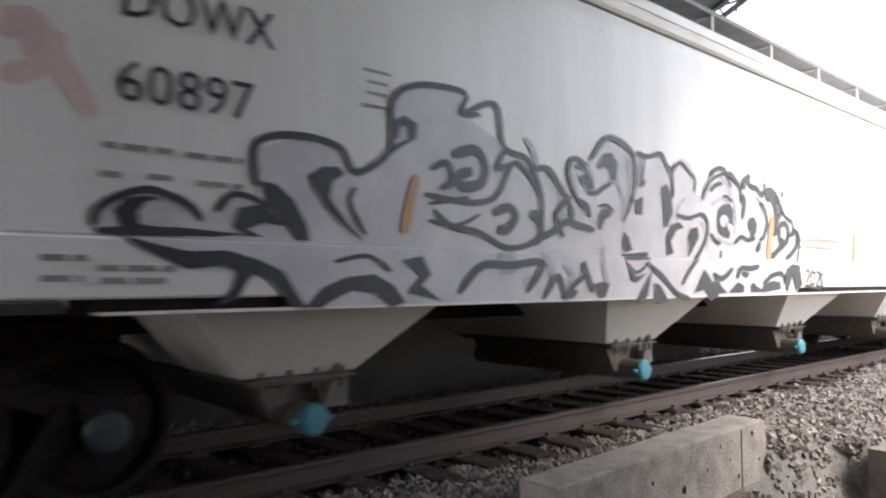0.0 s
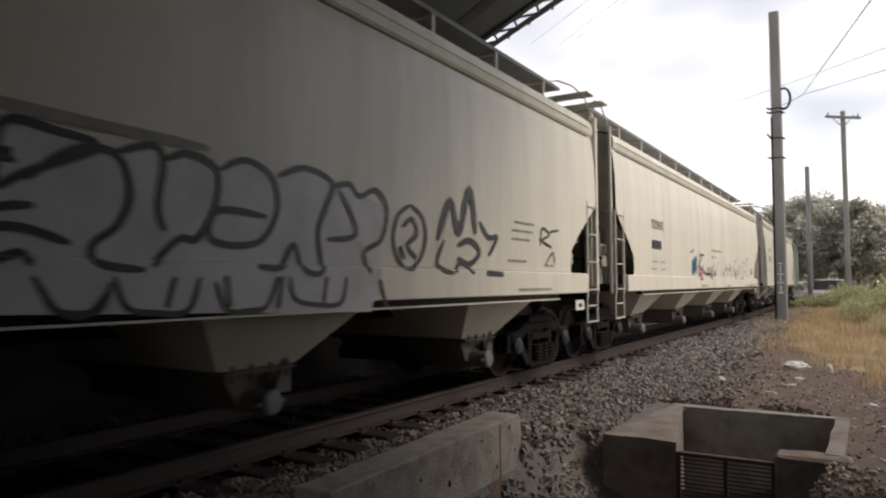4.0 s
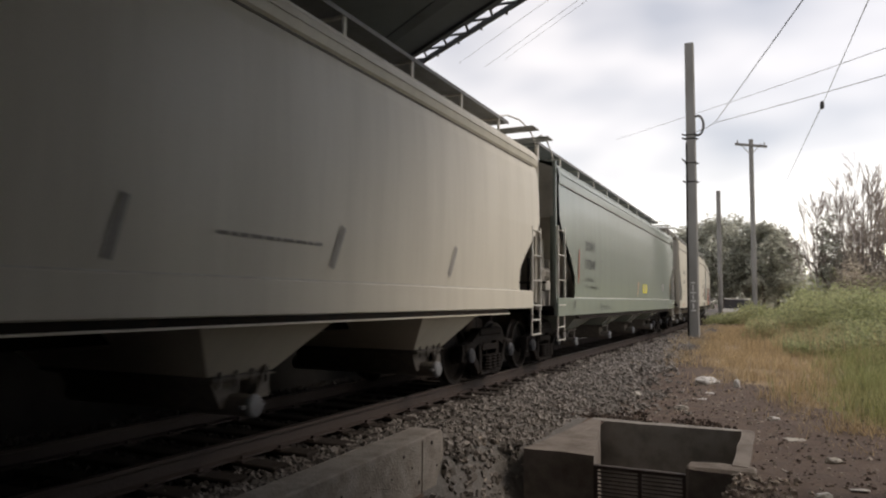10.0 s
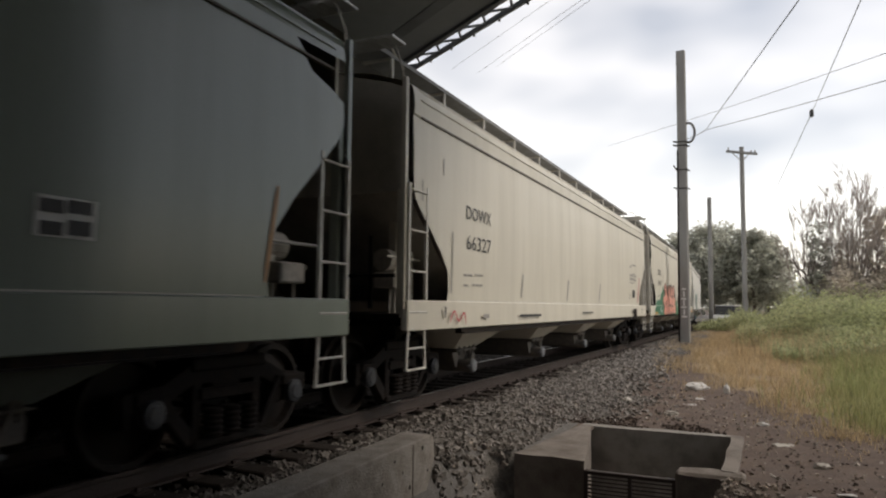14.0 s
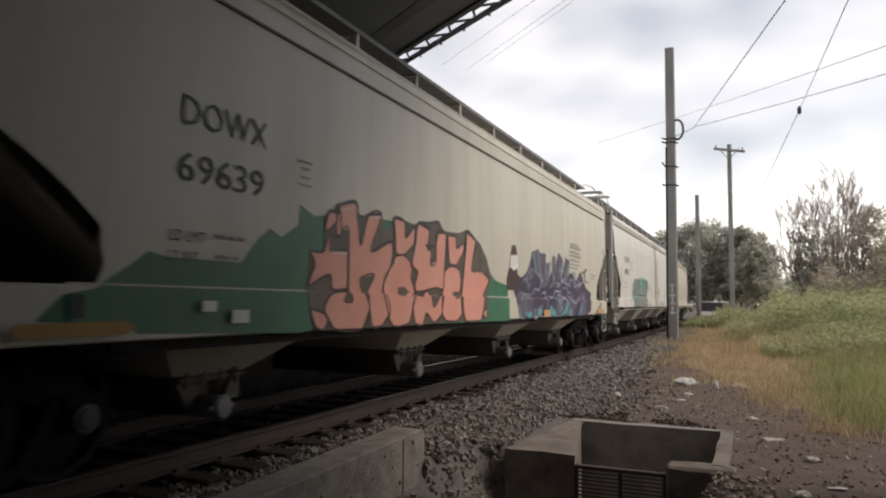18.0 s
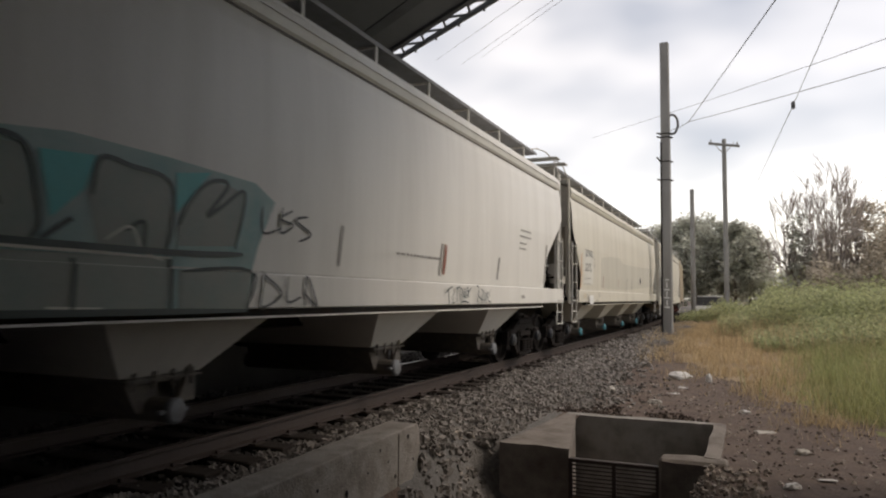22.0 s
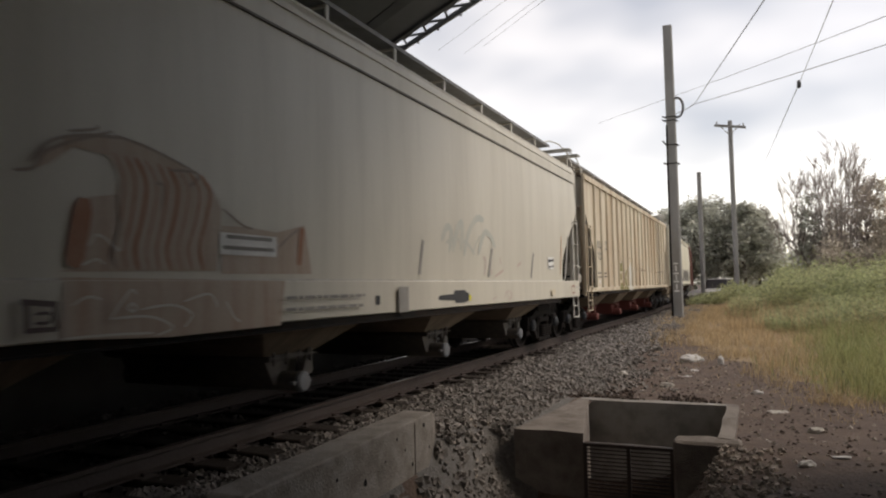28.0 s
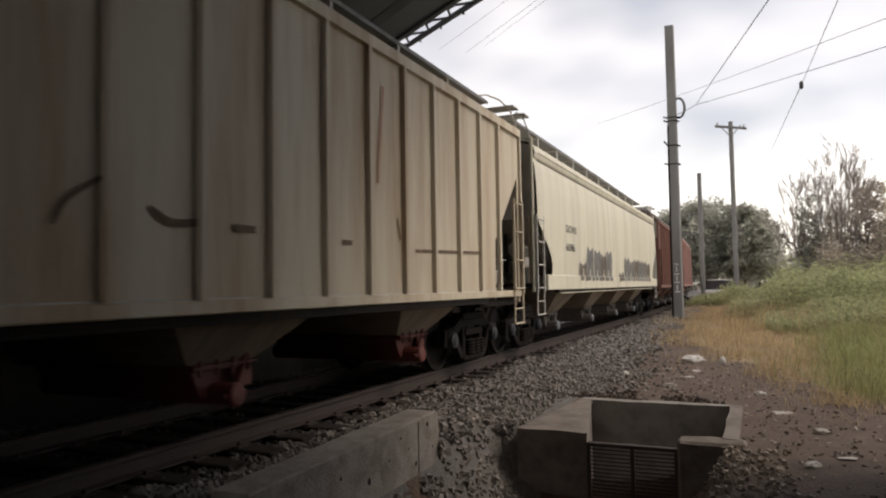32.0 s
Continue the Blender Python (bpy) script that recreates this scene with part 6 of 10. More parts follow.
paint(C1, "outline", M_BLACKSPRAY, [], [(0.05, ((-0.27, 1.83), (-0.24, 2.16), (0.04, 2.16), (0.27, 2.11), (-0.11, 1.92), (-0.26, 1.82))),
      (0.05, ((-0.27, 1.92), (-0.55, 1.88), (-0.62, 1.7), (-0.51, 1.54), (-0.29, 1.71), (-0.07, 1.75))),
      (0.05, ((-0.51, 1.44), (-0.35, 1.6), (-0.14, 1.63), (0.13, 1.56))),
      (0.05, ((-0.35, 1.42), (-0.14, 1.5), (-0.09, 1.43))),
      (0.05, ((-0.12, 1.88), (0.12, 2.07), (0.38, 2.09), (0.48, 1.87), (0.41, 1.68), (0.26, 1.56), (0.3, 1.45), (0.58, 1.42))),
      (0.05, ((0.38, 2.1), (0.62, 2.18), (0.7, 2.09), (0.67, 1.81), (0.73, 1.66))),
      (0.05, ((0.72, 2.11), (0.88, 2.17), (1.11, 2.1), (1.11, 1.85), (0.97, 1.63), (0.83, 1.62), (0.63, 1.44))),
      (0.05, ((1.14, 2.1), (1.36, 2.2), (1.61, 2.12), (1.68, 1.89), (1.55, 1.66), (1.32, 1.6), (1.08, 1.64), (1.14, 1.83), (1.58, 1.82))),
      (0.05, ((1.68, 2.13), (1.97, 2.23), (2.29, 2.15), (2.21, 1.94), (2.13, 1.74), (2.17, 1.44), (1.97, 1.44), (1.86, 1.63), (1.72, 1.46), (1.48, 1.46))),
      (0.05, ((2.29, 2.12), (2.51, 2.17), (2.64, 2.08), (2.88, 2.16), (3.04, 2.01), (2.97, 1.73), (2.73, 1.61), (2.79, 1.42))),
      (0.05, ((2.38, 2.1), (2.61, 1.76), (2.23, 1.69)))], 0.011, parent=g1b)
paint(C1, "outline", M_BLACKSPRAY, [], [(0.04, ((-0.49, 1.38), (-0.46, 1.19))),
      (0.04, ((-0.08, 1.38), (0.06, 1.19), (0.22, 1.17), (0.36, 1.31))),
      (0.04, ((0.79, 1.38), (0.73, 1.19))),
      (0.04, ((1.2, 1.39), (1.23, 1.18))),
      (0.04, ((1.72, 1.39), (1.68, 1.16))),
      (0.04, ((2.21, 1.39), (2.17, 1.15))),
      (0.04, ((2.92, 1.37), (3.02, 1.13))),
      (0.05, ((-0.64, 2), (-0.19, 2.01)))], 0.011, parent=g1b)
paint(C1, "outline", M_BLACKSPRAY, [], [(0.04, ((-0.03, 1.32), (0.01, 1.23), (0.09, 1.18), (0.29, 1.19), (0.36, 1.35))),
      (0.04, ((0.38, 1.38), (0.46, 1.2), (0.66, 1.16), (0.89, 1.17), (0.98, 1.38))),
      (0.04, ((1.11, 1.35), (1.21, 1.16), (1.4, 1.15), (1.57, 1.18), (1.68, 1.39))),
      (0.04, ((1.8, 1.39), (1.86, 1.22), (2.11, 1.17), (2.39, 1.18), (2.46, 1.39)))], 0.011, parent=g1b)
lettering(C2, "DOWX", -6.6, 2.42, 0.9, 0.2, M_BLACK, 0.01)
bars(C2, "number_bar", M_BLACK, ((-6.6, -6.44, 2.02, 2.2), (-6.41, -6.25, 2.02, 2.2), (-6.22, -6.06, 2.02, 2.2), (-6.03, -5.87, 2.02, 2.2)), 0.008)
bars(C2, "small_print", M_GREYPRINT, ((-6.6, -6.1, 1.75, 1.78), (-5.9, -5.5, 1.75, 1.78), (-6.6, -6.2, 1.6, 1.63), (-5.9, -5.5, 1.6, 1.63)), 0.008)
paint(C1, "emblem", M_BLACKSPRAY, [], [(0.045, ((3.42, 2.08), (3.63, 1.98), (3.7, 1.79), (3.62, 1.58), (3.41, 1.47), (3.23, 1.57), (3.15, 1.76), (3.23, 1.97), (3.42, 2.08))),
      (0.05, ((3.29, 1.86), (3.45, 1.95), (3.54, 1.81), (3.39, 1.69), (3.54, 1.58))),
      (0.05, ((3.26, 1.68), (3.34, 1.56)))], 0.01)
paint(C1, "stencil_line", M_GREYPRINT, [], [(0.07, ((-0.42, 2.26), (0.21, 2.24), (1.05, 2.23)))], 0.008)
paint(C1, "graffiti", M_BLACKSPRAY, [], [(0.1, ((3.92, 1.77), (4.16, 2.19), (4.34, 1.86), (4.57, 2.36), (4.71, 1.88))),
      (0.06, ((4.05, 1.78), (3.92, 1.53), (4.2, 1.44))),
      (0.06, ((4.81, 2.02), (5.01, 1.86), (5.23, 1.87), (5.04, 1.65))),
      (0.07, ((4.31, 1.73), (4.59, 1.8), (4.81, 1.68), (4.58, 1.54), (4.33, 1.6))),
      (0.06, ((4.95, 1.45), (5.36, 1.44))),
      (0.05, ((4.23, 1.44), (4.45, 1.57), (4.65, 1.44)))], 0.01, label="black spray sketch")
paint(C1, "tag", M_BLACKSPRAY, [], [(0.035, ((6.48, 1.82), (6.55, 2.06), (6.79, 1.99), (6.55, 1.9), (6.88, 1.82))),
      (0.03, ((6.81, 2.03), (7.11, 2.07))),
      (0.03, ((6.68, 1.58), (6.91, 1.75), (6.99, 1.59)))], 0.01)
bars(C1, "small_print", M_GREYPRINT, ((5.7, 6.29, 2.075, 2.105), (5.63, 6.25, 1.97, 2), (5.63, 6.18, 1.865, 1.895), (5.54, 6.08, 1.595, 1.625), (6.64, 6.95, 1.555, 1.585),), 0.008)
paint(C1, "rust_streak", M_ORANGE, [], [(0.053, ((-2.04, 1.87), (-2.11, 1.46)))], 0.012)
bars(C1, "small_print", M_GREYPRINT, ((5.79, 6.79, 1.239, 1.271),), 0.008)
bars(C1, "small_print", M_GREYPRINT, ((-1.82, -1.11, 1.24, 1.27),), 0.008)
bars(C1, "stain_streak", M_TAN, ((-3.26, -3.17, 2.18, 3.01),), 0.004)
g2 = paint(C2, "graffiti", M_BLUE, [((-2.96, 1.85), (-2.84, 1.91), (-2.42, 2.02), (-2.36, 1.97), (-2.36, 1.57), (-2.6, 1.52), (-2.68, 1.56), (-2.88, 1.48), (-2.92, 1.55))], [], 0.006, label="blue and white sprayed block")
paint(C2, "letter", M_DBLUE, [((-2.87, 1.77), (-2.66, 1.86), (-2.47, 1.9), (-2.48, 1.81), (-2.73, 1.69), (-2.83, 1.58)), ((-2.69, 1.64), (-2.44, 1.73), (-2.44, 1.62), (-2.65, 1.59))], [], 0.009, parent=g2)
paint(C2, "outline", M_CHROME, [], [(0.03, ((-2.93, 1.55), (-2.86, 1.49), (-2.66, 1.57), (-2.6, 1.53), (-2.37, 1.58))),
      (0.03, ((-2.61, 1.56), (-2.53, 1.62), (-2.48, 1.57)))], 0.011, parent=g2)
paint(C2, "tag", M_BLACKSPRAY, [], [(0.035, ((-3.14, 2.06), (-3.02, 2.1), (-2.86, 2.1), (-2.71, 2.16))),
      (0.03, ((-2.39, 1.72), (-2.29, 1.72), (-2.23, 1.73)))], 0.01)
paint(C2, "tag", M_BLACKSPRAY, [], [(0.045, ((-1.98, 1.75), (-2.01, 1.9), (-1.99, 2.03), (-1.94, 2.06), (-1.73, 2.05), (-1.47, 2.05))),
      (0.03, ((-1.92, 2.06), (-1.8, 1.98), (-1.68, 1.9))),
      (0.035, ((-2.06, 1.71), (-2.01, 1.75), (-1.93, 1.73), (-2.01, 1.66), (-1.92, 1.64))),
      (0.03, ((-1.9, 1.64), (-1.76, 1.7), (-1.87, 1.71), (-1.7, 1.73))),
      (0.03, ((-1.67, 1.8), (-1.61, 1.75), (-1.66, 1.69), (-1.56, 1.66))),
      (0.03, ((-1.59, 1.64), (-1.49, 1.63), (-1.58, 1.58), (-1.48, 1.59))),
      (0.03, ((-1.49, 1.62), (-1.08, 1.58), (-0.54, 1.58))),
      (0.03, ((-1.46, 1.56), (-1.08, 1.54), (-0.6, 1.56))),
      (0.035, ((-1.13, 1.64), (-1.06, 1.71), (-0.98, 1.67), (-1.08, 1.6))),
      (0.035, ((-0.89, 1.75), (-0.98, 1.65), (-0.97, 1.61))),
      (0.035, ((-0.58, 1.76), (-0.77, 1.7), (-0.82, 1.53), (-0.7, 1.47))),
      (0.04, ((-0.38, 1.73), (-0.61, 1.63), (-0.66, 1.47), (-0.53, 1.45), (-0.39, 1.57), (-0.6, 1.57))),
      (0.035, ((-0.22, 1.81), (-0.41, 1.68), (-0.4, 1.45))),
      (0.035, ((-0.12, 1.67), (-0.21, 1.57), (-0.08, 1.52), (0.02, 1.66), (0.12, 1.54), (0.12, 1.71)))], 0.01, label="black marker-style tags")
paint(C2, "tag", M_PINKTAG, [], [(0.055, ((-2.03, 1.7), (-1.97, 1.63), (-1.93, 1.72), (-1.86, 1.66), (-1.8, 1.71))),
      (0.045, ((-1.78, 1.7), (-1.69, 1.71), (-1.76, 1.64), (-1.68, 1.63))),
      (0.06, ((-2.06, 1.56), (-1.99, 1.58), (-2.01, 1.44), (-2.09, 1.43))),
      (0.06, ((-1.96, 1.56), (-1.87, 1.57), (-1.88, 1.43), (-1.98, 1.44), (-1.96, 1.56))),
      (0.05, ((-1.83, 1.57), (-1.85, 1.43), (-1.7, 1.43))),
      (0.05, ((-1.82, 1.57), (-1.69, 1.57))),
      (0.05, ((-1.83, 1.5), (-1.71, 1.5)))], 0.011, label="magenta spray letters")
paint(C2, "tag", M_BLACKSPRAY, [], [(0.022, ((1.22, 1.68), (1.38, 1.64), (1.24, 1.6))),
      (0.022, ((1.23, 1.57), (1.39, 1.59))),
      (0.022, ((1.45, 1.77), (1.44, 1.52), (1.59, 1.55))),
      (0.022, ((1.69, 1.96), (1.62, 1.81), (1.67, 1.74), (1.81, 1.8), (1.71, 1.58))),
      (0.022, ((1.83, 1.74), (1.93, 1.63), (1.85, 1.54))),
      (0.022, ((1.96, 1.7), (2.1, 1.75), (2.02, 1.63), (2.14, 1.58), (1.97, 1.53))),
      (0.022, ((2.3, 1.91), (2.13, 1.85), (2.25, 1.79), (2.16, 1.69), (2.43, 1.75))),
      (0.022, ((2.54, 1.88), (2.35, 1.77), (2.55, 1.71), (2.62, 1.86), (2.46, 1.56))),
      (0.022, ((2.75, 1.77), (2.64, 1.59), (2.85, 1.57), (2.88, 1.73))),
      (0.022, ((3.06, 1.89), (2.89, 1.6))),
      (0.035, ((3.25, 1.75), (3.47, 1.59), (3.55, 1.43))),
      (0.03, ((3.54, 1.76), (3.23, 1.43))),
      (0.035, ((3.48, 1.7), (3.74, 1.42))),
      (0.035, ((3.82, 1.75), (3.42, 1.42)))], 0.012)
paint(C2, "tag", M_GREYPRINT, [], [(0.05, ((4.3, 1.93), (4.02, 1.58))),
      (0.05, ((4.57, 1.91), (4.26, 1.61))),
      (0.04, ((5.04, 1.87), (5.01, 1.52))),
      (0.05, ((4.34, 1.46), (5.17, 1.49))),
      (0.04, ((3.25, 1.91), (3.39, 2.03), (3.66, 2.03))),
      (0.04, ((4.89, 2.02), (5.46, 2)))], 0.01)
bars(C2, "small_print", M_GREYPRINT, ((-0.43, 0.25, 2.2, 2.25), (0.3, 1.05, 2.2, 2.25), (-0.43, -0.03, 2.01, 2.06), (0.13, 0.3, 2.02, 2.05), (0.43, 0.66, 1.89, 1.92), (-0.24, -0.02, 1.8, 1.82), (1.83, 2.37, 1.19, 1.25), (5.39, 6.2, 1.16, 1.21)), 0.008)
bars(C2, "repainted_patch", M_GREYPATCH, ((-2.04, -1.31, 1.23, 1.28),), 0.036)
paint(C2, "rust_streak", M_ORANGE, [], [(0.09, ((-2.11, 1.9), (-2.15, 1.69), (-2.2, 1.48))),
      (0.05, ((0.26, 1.88), (0.18, 1.51)))], 0.012)
paint(C2, "tag", M_DBLUE, [], [(0.02, ((6.31, 1.27), (6.37, 1.28), (6.39, 1.24), (6.33, 1.22))),
      (0.02, ((6.42, 1.29), (6.43, 1.22), (6.48, 1.29), (6.48, 1.22))),
      (0.02, ((6.55, 1.28), (6.51, 1.25), (6.57, 1.22), (6.51, 1.2))),
      (0.02, ((6.59, 1.27), (6.58, 1.2), (6.68, 1.21))),
      (0.02, ((6.61, 1.24), (6.67, 1.25))),
      (0.02, ((6.72, 1.2), (6.73, 1.27), (6.8, 1.25), (6.74, 1.23), (6.83, 1.18))),
      (0.02, ((6.91, 1.17), (6.98, 1.23), (7.05, 1.23), (6.98, 1.19), (7.05, 1.16))),
      (0.02, ((7.15, 1.27), (7.29, 1.26))),
      (0.02, ((7.22, 1.26), (7.2, 1.18))),
      (0.02, ((7.42, 1.26), (7.53, 1.27), (7.45, 1.22), (7.55, 1.18), (7.43, 1.17))),
      (0.02, ((7.63, 1.17), (7.7, 1.28), (7.79, 1.17))),
      (0.02, ((7.86, 1.17), (7.87, 1.28), (7.99, 1.25), (7.89, 1.21), (8.02, 1.17)))], 0.038)
bars(C2, "small_print", M_GREYPRINT, ((5.67, 5.81, 2.13, 2.16), (5.9, 6.03, 2.15, 2.18), (6.13, 6.3, 2.16, 2.19), (5.67, 5.81, 2.04, 2.07), (5.93, 6.3, 2.05, 2.08), (5.64, 6.01, 1.93, 1.96), (5.64, 5.94, 1.85, 1.88), (5.45, 6.09, 1.695, 1.725), (5.43, 5.77, 1.615, 1.645), (5.8, 6.18, 1.54, 1.57), (5.41, 6.15, 1.239, 1.271),), 0.008)
bars(C2, "data_panel", M_BLACK, ((6.84, 7.19, 1.62, 1.82),), 0.008)
bars(C2, "print_line", M_PLACARD, ((6.88, 7.14, 1.765, 1.795), (6.89, 7.14, 1.705, 1.735),), 0.012)
bars(C2, "stencil_mark", M_BLACK, ((7.48, 7.57, 1.693, 1.747),), 0.008)
paint(C2, "rust_streak", M_ORANGE, [], [(0.042, ((5.08, 1.92), (5.04, 1.5)))], 0.011)
paint(C2, "rust_streak", M_PINKHAZE, [], [(0.09, ((7.85, 2.35), (7.75, 1.48)))], 0.008)
bars(C3, "repainted_patch", M_GREYPATCH, ((-7.05, -6.27, 2.69, 2.8), (-7.05, -6.02, 2.25, 2.46),), 0.005)
lettering(C3, "TILX", -6.95, 2.63, 0.54, 0.17, M_BLACK, 0.01)
lettering(C3, "622573", -7.02, 2.25, 0.90, 0.18, M_BLACK, 0.01)
bars(C3, "small_print", M_GREYPRINT, ((-6.97, -6.8, 1.975, 2.005), (-6.7, -6.38, 1.98, 2.01), (-6.95, -6.82, 1.835, 1.865), (-6.66, -6.41, 1.835, 1.865), (-5.91, -5.4, 1.37, 1.4), (0.73, 2.09, 1.8, 1.83),), 0.008)
paint(C3, "rust_streak", M_ORANGE, [], [(0.038, ((-5.19, 2), (-5.23, 1.55)))], 0.01)
paint(C3, "weld_streak", M_REDBROWN, [], [(0.068, ((-2.62, 1.98), (-2.7, 1.59)))], 0.008)
paint(C3, "weld_streak", M_GREYPRINT, [], [(0.08, ((-0.09, 1.99), (-0.2, 1.56)))], 0.008)
paint(C3, "weld_streak", M_GREYPRINT, [], [(0.09, ((2.41, 2.01), (2.23, 1.61)))], 0.008)
paint(C3, "weld_streak", M_GREYPRINT, [], [(0.09, ((5.04, 2), (4.84, 1.62)))], 0.008)
bars(C3, "placard", M_PLACARD, ((-1.97, -1.73, 1.66, 1.77),), 0.008)
bars(C4, "placard", M_YELLOW, ((1.01, 1.79, 1.57, 1.83),), 0.01)
bars(C4, "print_line", M_GREYPRINT, ((1.13, 1.66, 1.775, 1.805), (1.08, 1.66, 1.715, 1.745), (1.14, 1.62, 1.655, 1.685), (1.17, 1.58, 1.605, 1.635),), 0.014)
bars(C4, "data_panel", M_PLACARD, ((5.18, 5.58, 1.69, 1.93),), 0.008)
bars(C4, "panel_cell", M_BLACK, ((5.2, 5.36, 1.83, 1.91), (5.38, 5.55, 1.84, 1.92), (5.21, 5.36, 1.7, 1.78), (5.39, 5.55, 1.71, 1.8),), 0.012)
paint(C4, "rust_streak", M_ORANGE, [], [(0.05, ((7.33, 2.31), (7.26, 1.87), (7.21, 1.49)))], 0.01)
paint(C4, "rust_streak", M_ORANGE, [], [(0.076, ((0.23, 1.88), (0.15, 1.46)))], 0.01)
lettering(C4, "DOWX", -6.31, 2.41, 0.87, 0.22, M_BLACK, 0.01)
lettering(C4, "37340", -6.32, 2.01, 0.88, 0.21, M_BLACK, 0.01)
lettering(C4, "LD LMT", -6.39, 1.73, 0.38, 0.08, M_BLACK, 0.01)
lettering(C4, "194400", -5.95, 1.73, 0.37, 0.08, M_BLACK, 0.01)
lettering(C4, "65600 NEW 8-04", -5.94, 1.58, 0.93, 0.07, M_BLACK, 0.01)
paint(C4, "stencil_frame", M_BLACK, [], [(0.014, ((-4.98, 1.23), (-4.77, 1.23))),
      (0.014, ((-4.97, 1.11), (-4.76, 1.1))),
      (0.014, ((-4.97, 1.24), (-4.96, 1.1))),
      (0.014, ((-4.77, 1.23), (-4.76, 1.09))),
      (0.012, ((-4.87, 1.21), (-4.87, 1.12)))], 0.006)
paint(C4, "stencil_line", M_BLACK, [], [(0.014, ((-4.7, 1.19), (-3.97, 1.19))),
      (0.014, ((-4.7, 1.17), (-3.79, 1.16))),
      (0.014, ((-4.7, 1.12), (-3.79, 1.12)))], 0.006)
lettering(C4, "LT WT", -6.4, 1.6, 0.24, 0.06, M_BLACK, 0.01)
bars(C4, "small_print", M_BLACK, ((-4.89, -4.66, 2.24, 2.255), (-4.8, -4.76, 2.1, 2.12), (-4.88, -4.66, 1.99, 2.005)), 0.008)
paint(C4, "rust_streak", M_REDBROWN, [], [(0.09, ((-6.86, 2.41), (-6.9, 2.05), (-6.92, 1.68)))], 0.01)
bars(C4, "slot", M_BLACK, ((-7.43, -7.35, 1.17, 1.32),), 0.036)
lettering(C5, "DOWX", -7.11, 2.51, 0.95, 0.19, M_BLACK, 0.01)
lettering(C5, "66327", -7.09, 2.09, 0.94, 0.20, M_BLACK, 0.01)
bars(C5, "small_print", M_GREYPRINT, ((-7.17, -6.86, 1.72, 1.75), (-6.77, -6.43, 1.735, 1.765), (-7.16, -6.98, 1.575, 1.605), (-6.86, -6.46, 1.59, 1.62),), 0.008)
bars(C5, "slot", M_BLACK, ((-7.89, -7.84, 1.16, 1.3),), 0.036)
bars(C5, "stencil_line", M_BLACK, ((-4.89, -3.67, 1.135, 1.175), (-0.52, 0.52, 1.159, 1.191),), 0.036)
bars(C5, "stencil_mark", M_GREYPRINT, ((-6.54, -6.31, 1.137, 1.193),), 0.036)
paint(C5, "weld_streak", M_GREYPRINT, [], [(0.025, ((-7.85, 3.22), (-7.87, 2.99)))], 0.008)
paint(C5, "weld_streak", M_GREYPRINT, [], [(0.025, ((-8.47, 2.83), (-8.48, 2.57)))], 0.008)
paint(C5, "weld_streak", M_GREYPRINT, [], [(0.034, ((-7.56, 2.28), (-7.57, 1.47)))], 0.008)
paint(C5, "weld_streak", M_GREYPRINT, [], [(0.053, ((-4.58, 1.85), (-4.65, 1.46)))], 0.008)
paint(C5, "weld_streak", M_GREYPRINT, [], [(0.076, ((-1.55, 1.86), (-1.65, 1.43)))], 0.008)
paint(C5, "weld_streak", M_GREYPRINT, [], [(0.09, ((1.56, 1.88), (1.43, 1.41)))], 0.008)
paint(C5, "tag", M_REDTAG, [], [(0.03, ((-7.72, 1.1), (-7.59, 1.24), (-7.43, 1.11), (-7.26, 1.22), (-7.18, 1.07)))], 0.036)
bars(C5, "small_print", M_GREYPRINT, ((5.75, 6.05, 2.55, 2.58), (6.09, 6.84, 2.583, 2.637), (5.75, 6.01, 2.495, 2.525), (5.73, 6.15, 2.275, 2.305), (6.19, 6.75, 2.325, 2.355), (5.74, 6.86, 2.253, 2.308), (5.74, 6.7, 2.175, 2.215), (5.74, 6.86, 2.118, 2.172), (5.75, 6.61, 2.04, 2.07), (5.67, 6.02, 1.655, 1.685), (5.67, 5.92, 1.565, 1.595),), 0.008)
bars(C5, "data_panel", M_BLACK, ((6.21, 6.65, 1.6, 1.84),), 0.01)
paint(C5, "rust_streak", M_REDTAG, [], [(0.1, ((7.49, 2.26), (7.33, 1.84), (7.17, 1.43)))], 0.01)
bars(C5, "plate", M_DARK, ((6.2, 6.69, 1.01, 1.26), (5.97, 6.2, 1.13, 1.21),), 0.036)
bars(C5, "slot", M_BLACK, ((7.7, 7.76, 1.15, 1.28),), 0.036)
lettering(C6, "DOWX", -7.12, 2.54, 0.95, 0.22, M_BLACK, 0.01)
lettering(C6, "69639", -7.14, 2.13, 0.95, 0.22, M_BLACK, 0.01)
bars(C6, "data_panel", M_GREYPRINT, ((-5.73, -5.5, 2.53, 2.55), (-5.68, -5.54, 2.47, 2.49), (-5.68, -5.53, 2.39, 2.41), (-5.72, -5.5, 2.32, 2.34),), 0.008)
g6 = paint(C6, "graffiti", M_GREEN, [((-8.15, 1.17), (-8, 1.31), (-7.77, 1.35), (-7.5, 1.51), (-7.36, 1.61), (-7.19, 1.58), (-6.42, 1.58), (-6.29, 1.73), (-6.08, 1.89), (-5.92, 1.83), (-5.68, 1.96), (-5.67, 2.15), (-5.44, 2.07), (-4.74, 2.18), (-3.99, 2.19), (-2.82, 2.24), (-1.13, 1.95), (-0.39, 1.63), (0.23, 1.57), (0.25, 0.99), (-3.59, 1.02), (-5.38, 1.04), (-5.63, 1), (-7.45, 1.06), (-7.5, 1.12), (-8.15, 1.15))], [], 0.005, label="green painted backdrop with salmon pink letters")
